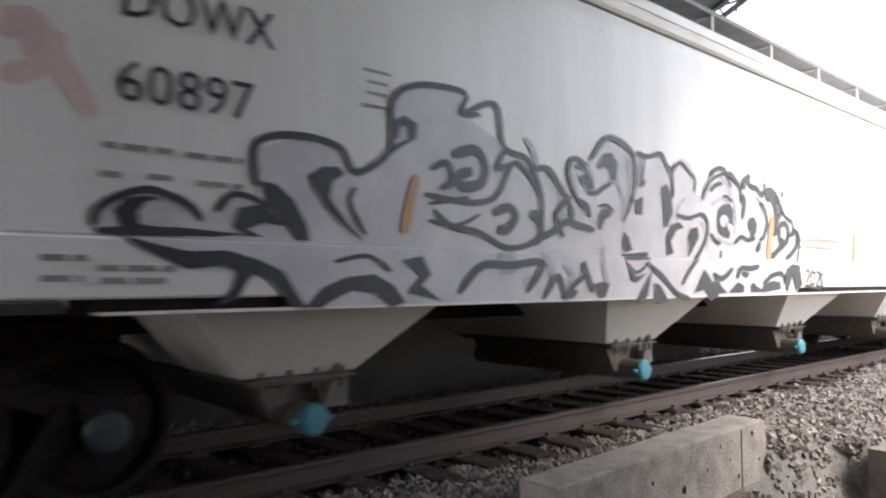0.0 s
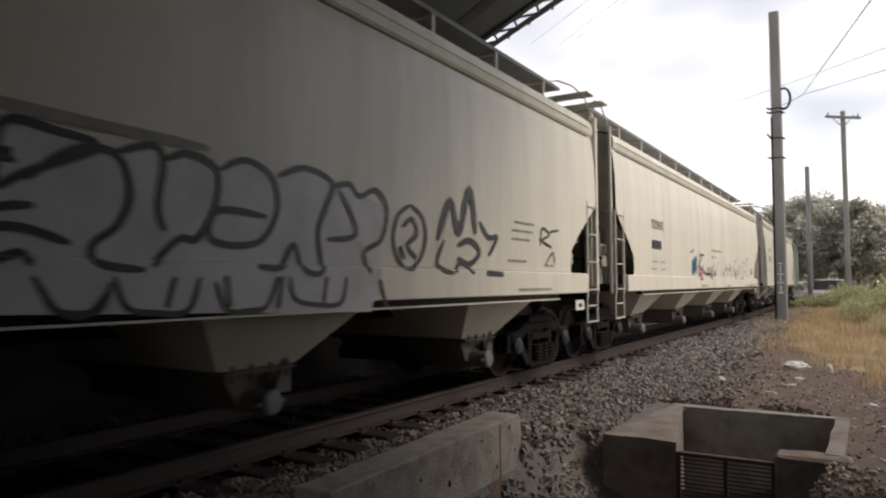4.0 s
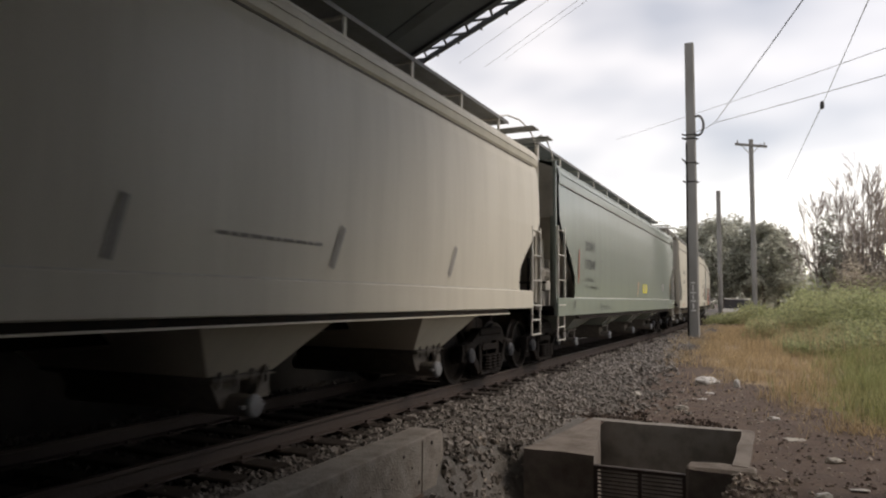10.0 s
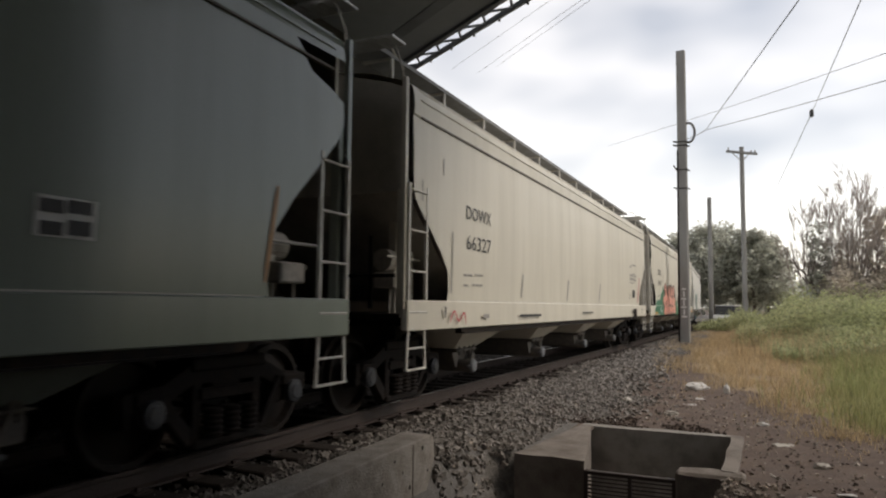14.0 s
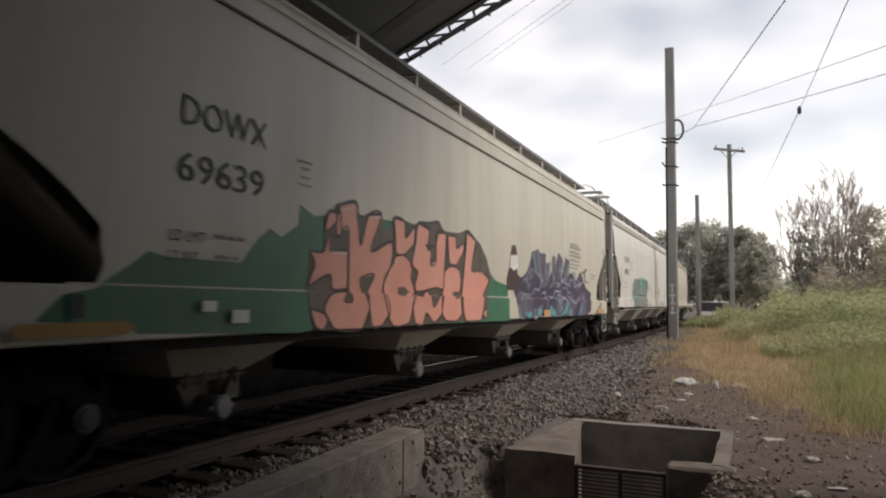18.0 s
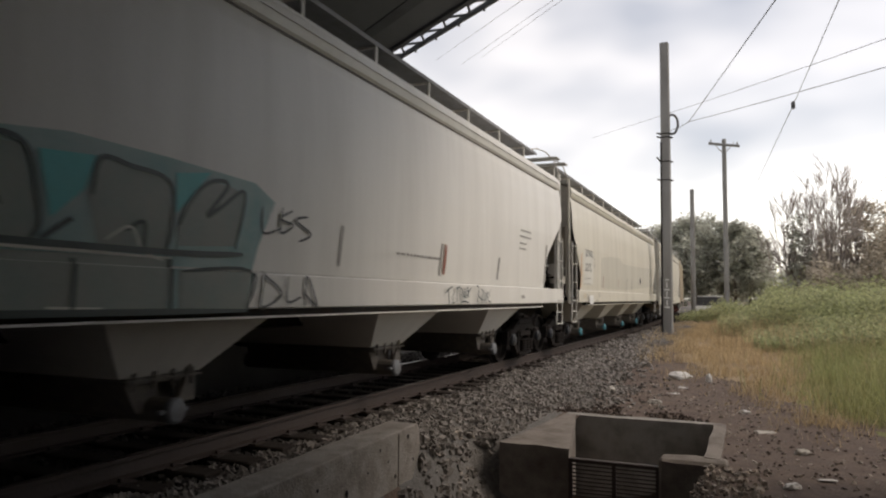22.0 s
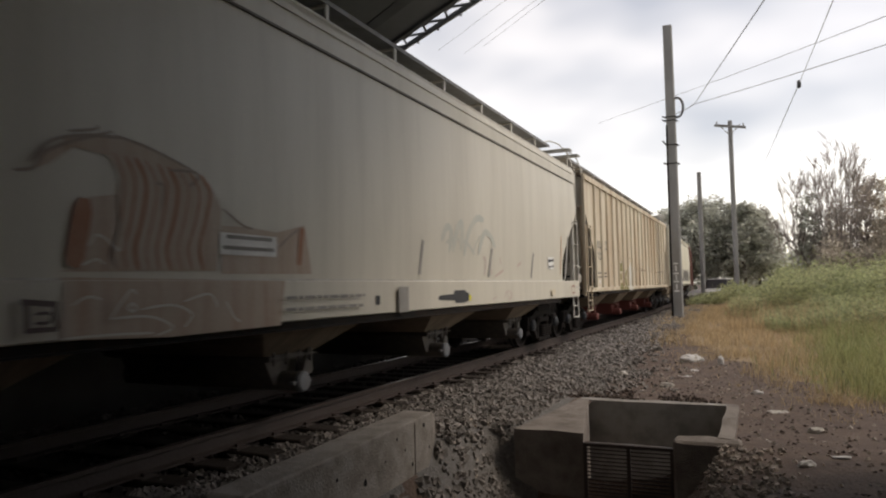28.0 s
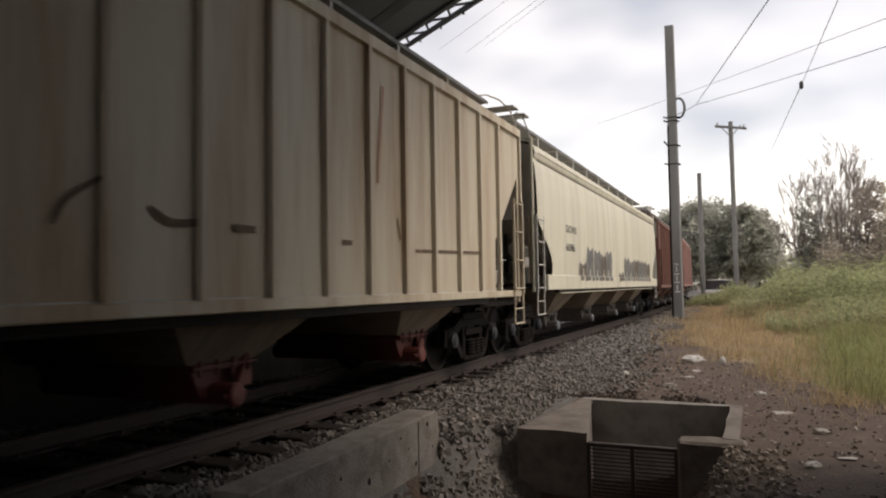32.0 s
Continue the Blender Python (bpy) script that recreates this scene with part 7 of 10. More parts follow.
paint(C6, "repainted_strip", M_OCHRE, [((-8.31, 1.14), (-7.57, 1.15), (-7.49, 1.11), (-7.56, 1.06), (-8.31, 1.06))], [], 0.036)
bars(C6, "slot", M_BLACK, ((-7.95, -7.88, 1.17, 1.31),), 0.04)
bars(C6, "placard", M_PLACARD, ((-6.9, -6.75, 1.2, 1.28), (-6.58, -6.38, 1.11, 1.21),), 0.042)
lettering(C6, "LD LMT", -7.19, 1.7, 0.35, 0.08, M_BLACK, 0.01)
lettering(C6, "LT WT", -7.2, 1.56, 0.30, 0.07, M_BLACK, 0.01)
bars(C6, "small_print", M_GREYPRINT, ((-6.75, -6.39, 1.75, 1.78), (-6.73, -6.42, 1.595, 1.625),), 0.008)
paint(C6, "letter_shade", M_PINKSHADE, [((-5.5, 1.75), (-5.27, 1.76), (-5.27, 2), (-5.18, 2.14), (-5.09, 2.14), (-5.04, 2.21), (-4.72, 2.31), (-4.66, 2.11), (-4.51, 2.19), (-4.45, 2.22), (-4.16, 2.26), (-4.12, 2.05), (-3.9, 2.14), (-3.89, 2.24), (-3.58, 2.23), (-3.34, 2.21), (-3.21, 2.27), (-2.63, 2.32), (-2.44, 2.22), (-1.97, 2.24), (-1.62, 2.33), (-1.11, 2.15), (-0.83, 1.95), (-0.62, 1.7), (-0.74, 1.37), (-0.86, 1.04), (-2.04, 1.02), (-3.31, 1.01), (-4.22, 1.01), (-5.07, 1.01), (-5.37, 1.01), (-5.5, 1.11), (-5.53, 1.36))], [], 0.008, parent=g6)
paint(C6, "letter", M_PINK, [((-5.5, 1.74), (-5.29, 1.75), (-5.22, 1.86), (-5.16, 1.93), (-5.16, 1.76), (-4.86, 1.78), (-4.84, 1.42), (-5.09, 1.4), (-5.13, 1.52), (-5.22, 1.53), (-5.41, 1.46), (-5.5, 1.42), (-5.46, 1.54), (-5.41, 1.62))], [], 0.011, parent=g6)
paint(C6, "letter", M_PINK, [((-5.26, 1.95), (-5.27, 2.02), (-5.23, 2.11), (-5.16, 2.15), (-5.08, 2.13), (-5.06, 2.08), (-5.14, 2.01), (-5.22, 1.96))], [], 0.011, parent=g6)
paint(C6, "letter", M_PINK, [((-5.08, 2.13), (-5.01, 2.14), (-4.99, 1.94), (-5.06, 1.93))], [], 0.011, parent=g6)
paint(C6, "letter", M_PINK, [((-5.04, 2.21), (-4.72, 2.29), (-4.61, 1.86), (-4.45, 2.2), (-4.18, 2.23), (-4.39, 1.82), (-3.94, 1.95), (-3.89, 1.83), (-3.95, 1.66), (-4.09, 1.44), (-3.96, 1.18), (-4.16, 1.03), (-4.36, 1.03), (-4.44, 1.35), (-4.29, 1.57), (-4.57, 1.53), (-4.56, 1.42), (-4.42, 1.23), (-4.57, 1.01), (-5.09, 1.02), (-5.27, 1.21), (-5.16, 1.35), (-4.88, 1.38), (-4.92, 1.29), (-4.77, 1.29), (-4.81, 1.43), (-4.85, 2), (-4.98, 1.99), (-5, 2.13))], [], 0.011, parent=g6)
paint(C6, "letter", M_PINK, [((-3.84, 1.79), (-3.72, 1.82), (-3.6, 1.82), (-3.46, 1.76), (-3.4, 1.67), (-3.41, 1.56), (-3.3, 1.4), (-3.41, 1.2), (-3.49, 1.05), (-3.71, 1.01), (-3.89, 1.02), (-3.98, 1.1), (-4.04, 1.22), (-4.1, 1.34), (-4.1, 1.44), (-4.05, 1.57), (-3.94, 1.66), (-3.87, 1.72))], [], 0.011, parent=g6)
paint(C6, "letter", M_PINK, [((-3.87, 2.22), (-3.61, 2.21), (-3.58, 2.03), (-3.35, 2.18), (-3.36, 1.98), (-3.6, 1.84), (-3.79, 1.83), (-3.83, 1.96))], [], 0.011, parent=g6)
paint(C6, "letter", M_PINK, [((-3.25, 2.23), (-2.94, 2.18), (-2.98, 1.95), (-2.87, 1.93), (-2.88, 1.76), (-2.71, 1.8), (-2.71, 2.16), (-2.41, 2.18), (-2.44, 1.77), (-2.45, 1.46), (-2.68, 1.47), (-3.25, 1.41), (-3.29, 1.52), (-3.23, 1.64), (-3.39, 1.74), (-3.32, 1.98))], [], 0.011, parent=g6)
paint(C6, "letter", M_PINK, [((-3.36, 1.38), (-3.11, 1.36), (-2.92, 1.42), (-2.79, 1.22), (-2.55, 1.39), (-2.55, 1.14), (-2.78, 1.03), (-3.02, 1.15), (-3.13, 1.01), (-3.31, 1.03), (-3.39, 1.2))], [], 0.011, parent=g6)
paint(C6, "letter", M_PINK, [((-2.34, 2.17), (-2.08, 2.17), (-2.05, 2.02), (-1.78, 2.11), (-1.8, 1.99), (-2.04, 1.8), (-2.26, 1.81))], [], 0.011, parent=g6)
paint(C6, "letter", M_PINK, [((-2.42, 1.69), (-2.29, 1.75), (-2.12, 1.77), (-1.92, 1.72), (-1.85, 1.58), (-1.91, 1.36), (-1.87, 1.13), (-2.04, 1.04), (-2.42, 1.05), (-2.54, 1.17), (-2.47, 1.4), (-2.44, 1.56))], [], 0.011, parent=g6)
paint(C6, "letter", M_PINK, [((-1.68, 2.27), (-1.34, 2.18), (-1.42, 1.96), (-1.46, 1.74), (-1.06, 1.75), (-0.73, 1.63), (-0.96, 1.4), (-1.01, 1.21), (-1.12, 1.03), (-1.71, 1.03), (-1.81, 1.24), (-1.79, 1.47), (-1.73, 1.82))], [], 0.011, parent=g6)
paint(C6, "letter", M_PINK, [((-1.05, 1.12), (-0.88, 1.2), (-0.87, 1.05))], [], 0.011, parent=g6)
paint(C6, "letter", M_PINK, [((-5.51, 1.22), (-5.42, 1.2), (-5.26, 1.16), (-5.22, 1.09), (-5.28, 1.02), (-5.41, 1.05))], [], 0.011, parent=g6)
paint(C6, "outline", M_MAROON, [], [(0.02, ((-5.5, 1.74), (-5.29, 1.75), (-5.22, 1.86), (-5.16, 1.93), (-5.16, 1.76), (-4.86, 1.78), (-4.84, 1.42), (-5.09, 1.4), (-5.13, 1.52), (-5.22, 1.53), (-5.41, 1.46), (-5.5, 1.42), (-5.46, 1.54), (-5.41, 1.62), (-5.5, 1.74)))], 0.0145, parent=g6)
paint(C6, "outline", M_MAROON, [], [(0.02, ((-5.26, 1.95), (-5.27, 2.02), (-5.23, 2.11), (-5.16, 2.15), (-5.08, 2.13), (-5.06, 2.08), (-5.14, 2.01), (-5.22, 1.96), (-5.26, 1.95)))], 0.0145, parent=g6)
paint(C6, "outline", M_MAROON, [], [(0.02, ((-5.08, 2.13), (-5.01, 2.14), (-4.99, 1.94), (-5.06, 1.93), (-5.08, 2.13)))], 0.0145, parent=g6)
paint(C6, "outline", M_MAROON, [], [(0.02, ((-5.04, 2.21), (-4.72, 2.29), (-4.61, 1.86), (-4.45, 2.2), (-4.18, 2.23), (-4.39, 1.82), (-3.94, 1.95), (-3.89, 1.83), (-3.95, 1.66), (-4.09, 1.44), (-3.96, 1.18), (-4.16, 1.03), (-4.36, 1.03), (-4.44, 1.35), (-4.29, 1.57), (-4.57, 1.53), (-4.56, 1.42), (-4.42, 1.23), (-4.57, 1.01), (-5.09, 1.02), (-5.27, 1.21), (-5.16, 1.35), (-4.88, 1.38), (-4.92, 1.29), (-4.77, 1.29), (-4.81, 1.43), (-4.85, 2), (-4.98, 1.99), (-5, 2.13), (-5.04, 2.21)))], 0.0145, parent=g6)
paint(C6, "outline", M_MAROON, [], [(0.02, ((-3.84, 1.79), (-3.72, 1.82), (-3.6, 1.82), (-3.46, 1.76), (-3.4, 1.67), (-3.41, 1.56), (-3.3, 1.4), (-3.41, 1.2), (-3.49, 1.05), (-3.71, 1.01), (-3.89, 1.02), (-3.98, 1.1), (-4.04, 1.22), (-4.1, 1.34), (-4.1, 1.44), (-4.05, 1.57), (-3.94, 1.66), (-3.87, 1.72), (-3.84, 1.79)))], 0.0145, parent=g6)
paint(C6, "outline", M_MAROON, [], [(0.02, ((-3.87, 2.22), (-3.61, 2.21), (-3.58, 2.03), (-3.35, 2.18), (-3.36, 1.98), (-3.6, 1.84), (-3.79, 1.83), (-3.83, 1.96), (-3.87, 2.22)))], 0.0145, parent=g6)
paint(C6, "outline", M_MAROON, [], [(0.02, ((-3.25, 2.23), (-2.94, 2.18), (-2.98, 1.95), (-2.87, 1.93), (-2.88, 1.76), (-2.71, 1.8), (-2.71, 2.16), (-2.41, 2.18), (-2.44, 1.77), (-2.45, 1.46), (-2.68, 1.47), (-3.25, 1.41), (-3.29, 1.52), (-3.23, 1.64), (-3.39, 1.74), (-3.32, 1.98), (-3.25, 2.23)))], 0.0145, parent=g6)
paint(C6, "outline", M_MAROON, [], [(0.02, ((-3.36, 1.38), (-3.11, 1.36), (-2.92, 1.42), (-2.79, 1.22), (-2.55, 1.39), (-2.55, 1.14), (-2.78, 1.03), (-3.02, 1.15), (-3.13, 1.01), (-3.31, 1.03), (-3.39, 1.2), (-3.36, 1.38)))], 0.0145, parent=g6)
paint(C6, "outline", M_MAROON, [], [(0.02, ((-2.34, 2.17), (-2.08, 2.17), (-2.05, 2.02), (-1.78, 2.11), (-1.8, 1.99), (-2.04, 1.8), (-2.26, 1.81), (-2.34, 2.17)))], 0.0145, parent=g6)
paint(C6, "outline", M_MAROON, [], [(0.02, ((-2.42, 1.69), (-2.29, 1.75), (-2.12, 1.77), (-1.92, 1.72), (-1.85, 1.58), (-1.91, 1.36), (-1.87, 1.13), (-2.04, 1.04), (-2.42, 1.05), (-2.54, 1.17), (-2.47, 1.4), (-2.44, 1.56), (-2.42, 1.69)))], 0.0145, parent=g6)
paint(C6, "outline", M_MAROON, [], [(0.02, ((-1.68, 2.27), (-1.34, 2.18), (-1.42, 1.96), (-1.46, 1.74), (-1.06, 1.75), (-0.73, 1.63), (-0.96, 1.4), (-1.01, 1.21), (-1.12, 1.03), (-1.71, 1.03), (-1.81, 1.24), (-1.79, 1.47), (-1.73, 1.82), (-1.68, 2.27)))], 0.0145, parent=g6)
paint(C6, "outline", M_MAROON, [], [(0.02, ((-1.05, 1.12), (-0.88, 1.2), (-0.87, 1.05), (-1.05, 1.12)))], 0.0145, parent=g6)
paint(C6, "outline", M_MAROON, [], [(0.02, ((-5.51, 1.22), (-5.42, 1.2), (-5.26, 1.16), (-5.22, 1.09), (-5.28, 1.02), (-5.41, 1.05), (-5.51, 1.22)))], 0.0145, parent=g6)
paint(C6, "counter", M_PINKSHADE, [((-3.73, 1.45), (-3.57, 1.46), (-3.45, 1.4), (-3.6, 1.35), (-3.74, 1.36))], [], 0.015, parent=g6)
paint(C6, "counter", M_PINKSHADE, [((-2.14, 1.42), (-1.98, 1.44), (-1.85, 1.39), (-2.06, 1.32))], [], 0.015, parent=g6)
paint(C6, "outline", M_BLACKSPRAY, [], [(0.03, ((-5.27, 2), (-5.23, 2.11), (-5.17, 2.15), (-5.08, 2.14))),
      (0.03, ((-5.06, 2.14), (-5.04, 2.22), (-4.72, 2.3), (-4.68, 2.11))),
      (0.03, ((-4.46, 2.19), (-4.46, 2.2), (-4.17, 2.24))),
      (0.03, ((-4.4, 1.81), (-3.94, 1.96), (-3.89, 1.83), (-3.94, 1.66))),
      (0.03, ((-3.84, 1.98), (-3.88, 2.23), (-3.61, 2.21), (-3.58, 2.04), (-3.34, 2.19), (-3.35, 1.98))),
      (0.03, ((-3.33, 1.98), (-3.24, 2.25), (-2.91, 2.2))),
      (0.03, ((-2.98, 2.26), (-2.63, 2.31), (-2.77, 2.01), (-3.05, 1.99))),
      (0.03, ((-2.73, 2.16), (-2.41, 2.19), (-2.35, 1.88))),
      (0.025, ((-2.35, 2.18), (-2.07, 2.17), (-2.05, 2.03), (-1.77, 2.12))),
      (0.025, ((-1.75, 1.93), (-1.68, 2.29), (-1.32, 2.18))),
      (0.025, ((-1.38, 1.94), (-1.27, 2.13), (-1.14, 2.11), (-1.13, 1.68)))], 0.016, parent=g6)
paint(C6, "highlight", M_PINKHAZE, [], [(0.02, ((-4.99, 2.18), (-4.74, 2.25))),
      (0.02, ((-5.15, 1.75), (-4.87, 1.76))),
      (0.02, ((-4.42, 2.17), (-4.22, 2.2))),
      (0.018, ((-3.27, 2.18), (-3.3, 1.98), (-3.35, 1.77))),
      (0.018, ((-1.63, 2.23), (-1.7, 1.88))),
      (0.018, ((-3.76, 1.78), (-3.81, 1.71)))], 0.0162, parent=g6)
g6b = paint(C6, "graffiti", M_PURPLE, [((0.6, 1.65), (1.02, 1.75), (1.41, 1.89), (1.7, 2.21), (2.13, 2.27), (2.17, 1.01), (1, 1.01), (0.84, 1.2), (0.64, 1.28)), ((1.59, 2.23), (1.96, 2.32), (2.14, 1.82), (2.06, 2.23), (2.45, 2.26), (2.41, 1.86), (2.52, 2.07), (2.79, 2.1), (2.68, 1.77), (2.98, 1.93), (2.99, 2.23), (3.2, 2.25), (3.24, 2), (3.48, 2.31), (3.86, 2.23), (3.68, 1.78), (4.15, 2.27), (4.45, 2.22), (4.42, 1.95), (4.79, 1.96), (5.15, 1.8), (5.54, 2.04), (6.13, 1.68), (6.79, 1.54), (6.65, 1.1), (6.15, 1), (2.87, 1.03), (1.48, 1.05), (1.43, 1.94))], [], 0.007, label="dark violet spiky graffiti with pale edges")
paint(C6, "edge_line", M_LILAC, [], [(0.03, ((1.99, 1.85), (2.14, 1.77), (2.28, 1.59))),
      (0.03, ((1.82, 1.56), (2.08, 1.54), (2.23, 1.73), (2.35, 1.72))),
      (0.03, ((2.28, 1.45), (2.5, 1.5), (2.6, 1.31))),
      (0.03, ((2.68, 1.77), (2.98, 1.93), (3.1, 1.73), (2.84, 1.59))),
      (0.03, ((2.74, 1.43), (3.06, 1.4), (3.29, 1.54), (3.62, 1.51))),
      (0.03, ((3.35, 1.71), (3.68, 1.69), (3.88, 1.99))),
      (0.03, ((3.63, 1.28), (3.99, 1.43), (4.31, 1.29))),
      (0.03, ((3.75, 1.79), (4.3, 1.69), (4.65, 1.82), (5.05, 1.62))),
      (0.03, ((5.05, 1.68), (5.99, 1.8), (6.13, 1.61))),
      (0.03, ((4.48, 1.44), (4.96, 1.29), (5.5, 1.47))),
      (0.03, ((2.04, 2.22), (2.08, 1.92), (2.25, 1.77))),
      (0.03, ((2.99, 2.22), (2.98, 1.97))),
      (0.03, ((2.52, 2.06), (2.51, 1.83)))], 0.012, parent=g6b)
paint(C6, "edge_line", M_TURQ, [((2.69, 1.05), (2.85, 1.26), (3.05, 1.04)), ((3.71, 1.03), (4.27, 1.33), (4.16, 1.06)), ((1.85, 1.07), (2.02, 1.24), (2.15, 1.04)), ((3.08, 1.03), (3.13, 1.22), (3.29, 1.03))], [(0.06, ((1.59, 2.19), (1.73, 2.06), (1.84, 1.82))),
      (0.04, ((5.52, 1.03), (5.69, 1.29))),
      (0.04, ((1.63, 1.45), (1.79, 1.56))),
      (0.04, ((4.31, 1.34), (4.54, 1.05)))], 0.012, parent=g6b)
paint(C6, "edge_line", M_TURQ, [((3.56, 2), (3.81, 2.13), (3.83, 2.22), (3.82, 2.12), (3.67, 2), (3.62, 1.91), (3.53, 1.92)), ((3.65, 1.06), (3.95, 1.11), (4.15, 1.22), (4.25, 1.32), (4.29, 1.23), (4.15, 1.11), (3.83, 1.04), (3.69, 1.02)), ((4.36, 1.14), (4.55, 1.11), (4.56, 1.02), (4.36, 1.05)), ((5.28, 1.01), (5.54, 1.25), (5.58, 1.21), (5.38, 1)), ((4.2, 1.97), (4.35, 2.14), (4.38, 2.11), (4.27, 1.89), (4.21, 1.9)), ((3.41, 1.36), (3.53, 1.38), (3.63, 1.23), (3.54, 1.22), (3.46, 1.3)), ((3.86, 1.61), (3.96, 1.65), (3.95, 1.58), (3.86, 1.56)), ((3.44, 1.82), (3.53, 1.72), (3.45, 1.7))], [], 0.012, parent=g6b)
paint(C6, "edge_line", M_LILAC, [], [(0.02, ((3.39, 1.63), (3.57, 1.64), (3.58, 1.7))),
      (0.02, ((3.51, 1.52), (3.73, 1.55))),
      (0.02, ((3.51, 1.52), (3.6, 1.43), (3.67, 1.35))),
      (0.02, ((3.73, 1.53), (3.85, 1.4), (3.93, 1.37))),
      (0.02, ((3.78, 1.43), (4.05, 1.38), (4.21, 1.35))),
      (0.02, ((4.21, 1.34), (3.94, 1.25), (3.75, 1.17), (3.62, 1.06))),
      (0.02, ((3.91, 1.78), (4.1, 1.8))),
      (0.02, ((4.13, 1.88), (4.41, 1.9), (4.61, 1.51))),
      (0.02, ((4.13, 1.88), (4.23, 1.67), (4.31, 1.59))),
      (0.02, ((4.08, 1.61), (4.29, 1.59), (4.21, 1.38))),
      (0.02, ((4.23, 1.69), (4.52, 1.68))),
      (0.02, ((4.29, 1.53), (4.61, 1.51), (4.83, 1.4))),
      (0.02, ((4.29, 1.47), (4.56, 1.41), (4.83, 1.35))),
      (0.02, ((4.99, 1.65), (5.52, 1.73), (5.63, 1.72))),
      (0.02, ((5.38, 1.77), (5.63, 1.74), (5.38, 1.66))),
      (0.02, ((5.63, 1.72), (5.6, 1.46), (5.46, 1.37))),
      (0.025, ((5.46, 1.41), (5.58, 1.23), (5.66, 1))),
      (0.025, ((5.79, 1.57), (5.83, 1.42), (5.96, 1.33), (5.85, 0.99))),
      (0.02, ((4.83, 1.38), (5.08, 1.25))),
      (0.02, ((4.86, 1.31), (4.96, 1.15))),
      (0.02, ((4.73, 1.31), (4.73, 1.15))),
      (0.02, ((4.69, 2), (5.04, 1.94), (5.08, 1.77))),
      (0.02, ((4.69, 2), (4.84, 1.77), (4.87, 1.69))),
      (0.02, ((3.49, 1.03), (3.49, 1.2), (3.61, 1.23))),
      (0.02, ((4.53, 1.04), (4.74, 1.02), (4.79, 1.15))),
      (0.02, ((4.38, 1.2), (4.74, 1.07))),
      (0.02, ((3.65, 1.74), (3.8, 1.74), (3.83, 1.71))),
      (0.02, ((3.66, 1.85), (3.79, 1.82), (3.84, 1.71))),
      (0.02, ((3.65, 2.02), (3.79, 1.91), (3.9, 1.96)))], 0.013, parent=g6b)
paint(C6, "letter_bar", M_VIOLET, [((1.63, 2.22), (2, 2.31), (2.07, 2.08), (2.1, 1.83), (1.92, 1.81), (1.73, 2.04))], [], 0.0085, parent=g6b)
paint(C6, "letter_bar", M_VIOLET, [((2.15, 2.2), (2.51, 2.25), (2.53, 1.69), (2.34, 1.63), (2.17, 2))], [], 0.0085, parent=g6b)
paint(C6, "letter_bar", M_VIOLET, [((2.59, 2.05), (2.84, 2.1), (2.71, 1.7), (2.59, 1.7))], [], 0.0085, parent=g6b)
paint(C6, "letter_bar", M_VIOLET, [((3.04, 2.2), (3.26, 2.24), (3.29, 1.85), (3.2, 1.62), (3.09, 1.89))], [], 0.0085, parent=g6b)
paint(C6, "letter_bar", M_VIOLET, [((3.56, 2.29), (3.89, 2.18), (3.72, 1.88), (3.49, 1.82), (3.43, 2.03))], [], 0.0085, parent=g6b)
paint(C6, "letter_bar", M_VIOLET, [((4.18, 2.25), (4.44, 2.21), (4.35, 1.87), (4.21, 1.75), (4.07, 1.91))], [], 0.0085, parent=g6b)
paint(C6, "letter_bar", M_VIOLET, [((4.86, 1.96), (5.18, 1.72), (5.48, 1.95), (5.42, 1.66), (5.12, 1.62))], [], 0.0085, parent=g6b)
paint(C6, "letter_bar", M_VIOLET, [((1.31, 1.87), (1.45, 2), (1.45, 1.92), (1.29, 1.73), (1.21, 1.67))], [], 0.0085, parent=g6b)
paint(C6, "letter_bar", M_VIOLET, [((1.46, 1.87), (1.67, 1.91), (1.61, 1.79), (1.39, 1.72))], [], 0.0085, parent=g6b)
paint(C6, "letter_bar", M_VIOLET, [((0.73, 1.42), (1.09, 1.45), (1.09, 1.05), (0.92, 1.03), (0.75, 1.17))], [], 0.0085, parent=g6b)
paint(C6, "letter_bar", M_VIOLET, [((1.13, 1.4), (1.42, 1.45), (1.54, 1.37), (1.47, 1.14), (1.18, 1.17))], [], 0.0085, parent=g6b)
paint(C6, "letter_bar", M_VIOLET, [((1.68, 1.17), (1.86, 1.16), (1.89, 1.05), (1.67, 1.05))], [], 0.0085, parent=g6b)
paint(C6, "letter_bar", M_VIOLET, [((3.42, 1.37), (3.7, 1.35), (3.62, 1.05), (3.36, 1.05))], [], 0.0085, parent=g6b)
paint(C6, "letter_bar", M_VIOLET, [((5.81, 1.46), (6.11, 1.54), (6.06, 1.16), (5.69, 1.07))], [], 0.0085, parent=g6b)
paint(C6, "letter_bar", M_VIOLET, [((4.33, 1.36), (4.69, 1.43), (4.55, 1.07), (4.23, 1.07))], [], 0.0085, parent=g6b)
paint(C6, "edge_line", M_LILAC, [], [(0.014, ((1.63, 2.22), (2, 2.31), (2.07, 2.08), (2.1, 1.83), (1.92, 1.81), (1.73, 2.04), (1.63, 2.22)))], 0.0135, parent=g6b)
paint(C6, "edge_line", M_LILAC, [], [(0.014, ((2.15, 2.2), (2.51, 2.25), (2.53, 1.69), (2.34, 1.63), (2.17, 2), (2.15, 2.2)))], 0.0135, parent=g6b)
paint(C6, "edge_line", M_LILAC, [], [(0.014, ((2.59, 2.05), (2.84, 2.1), (2.71, 1.7), (2.59, 1.7), (2.59, 2.05)))], 0.0135, parent=g6b)
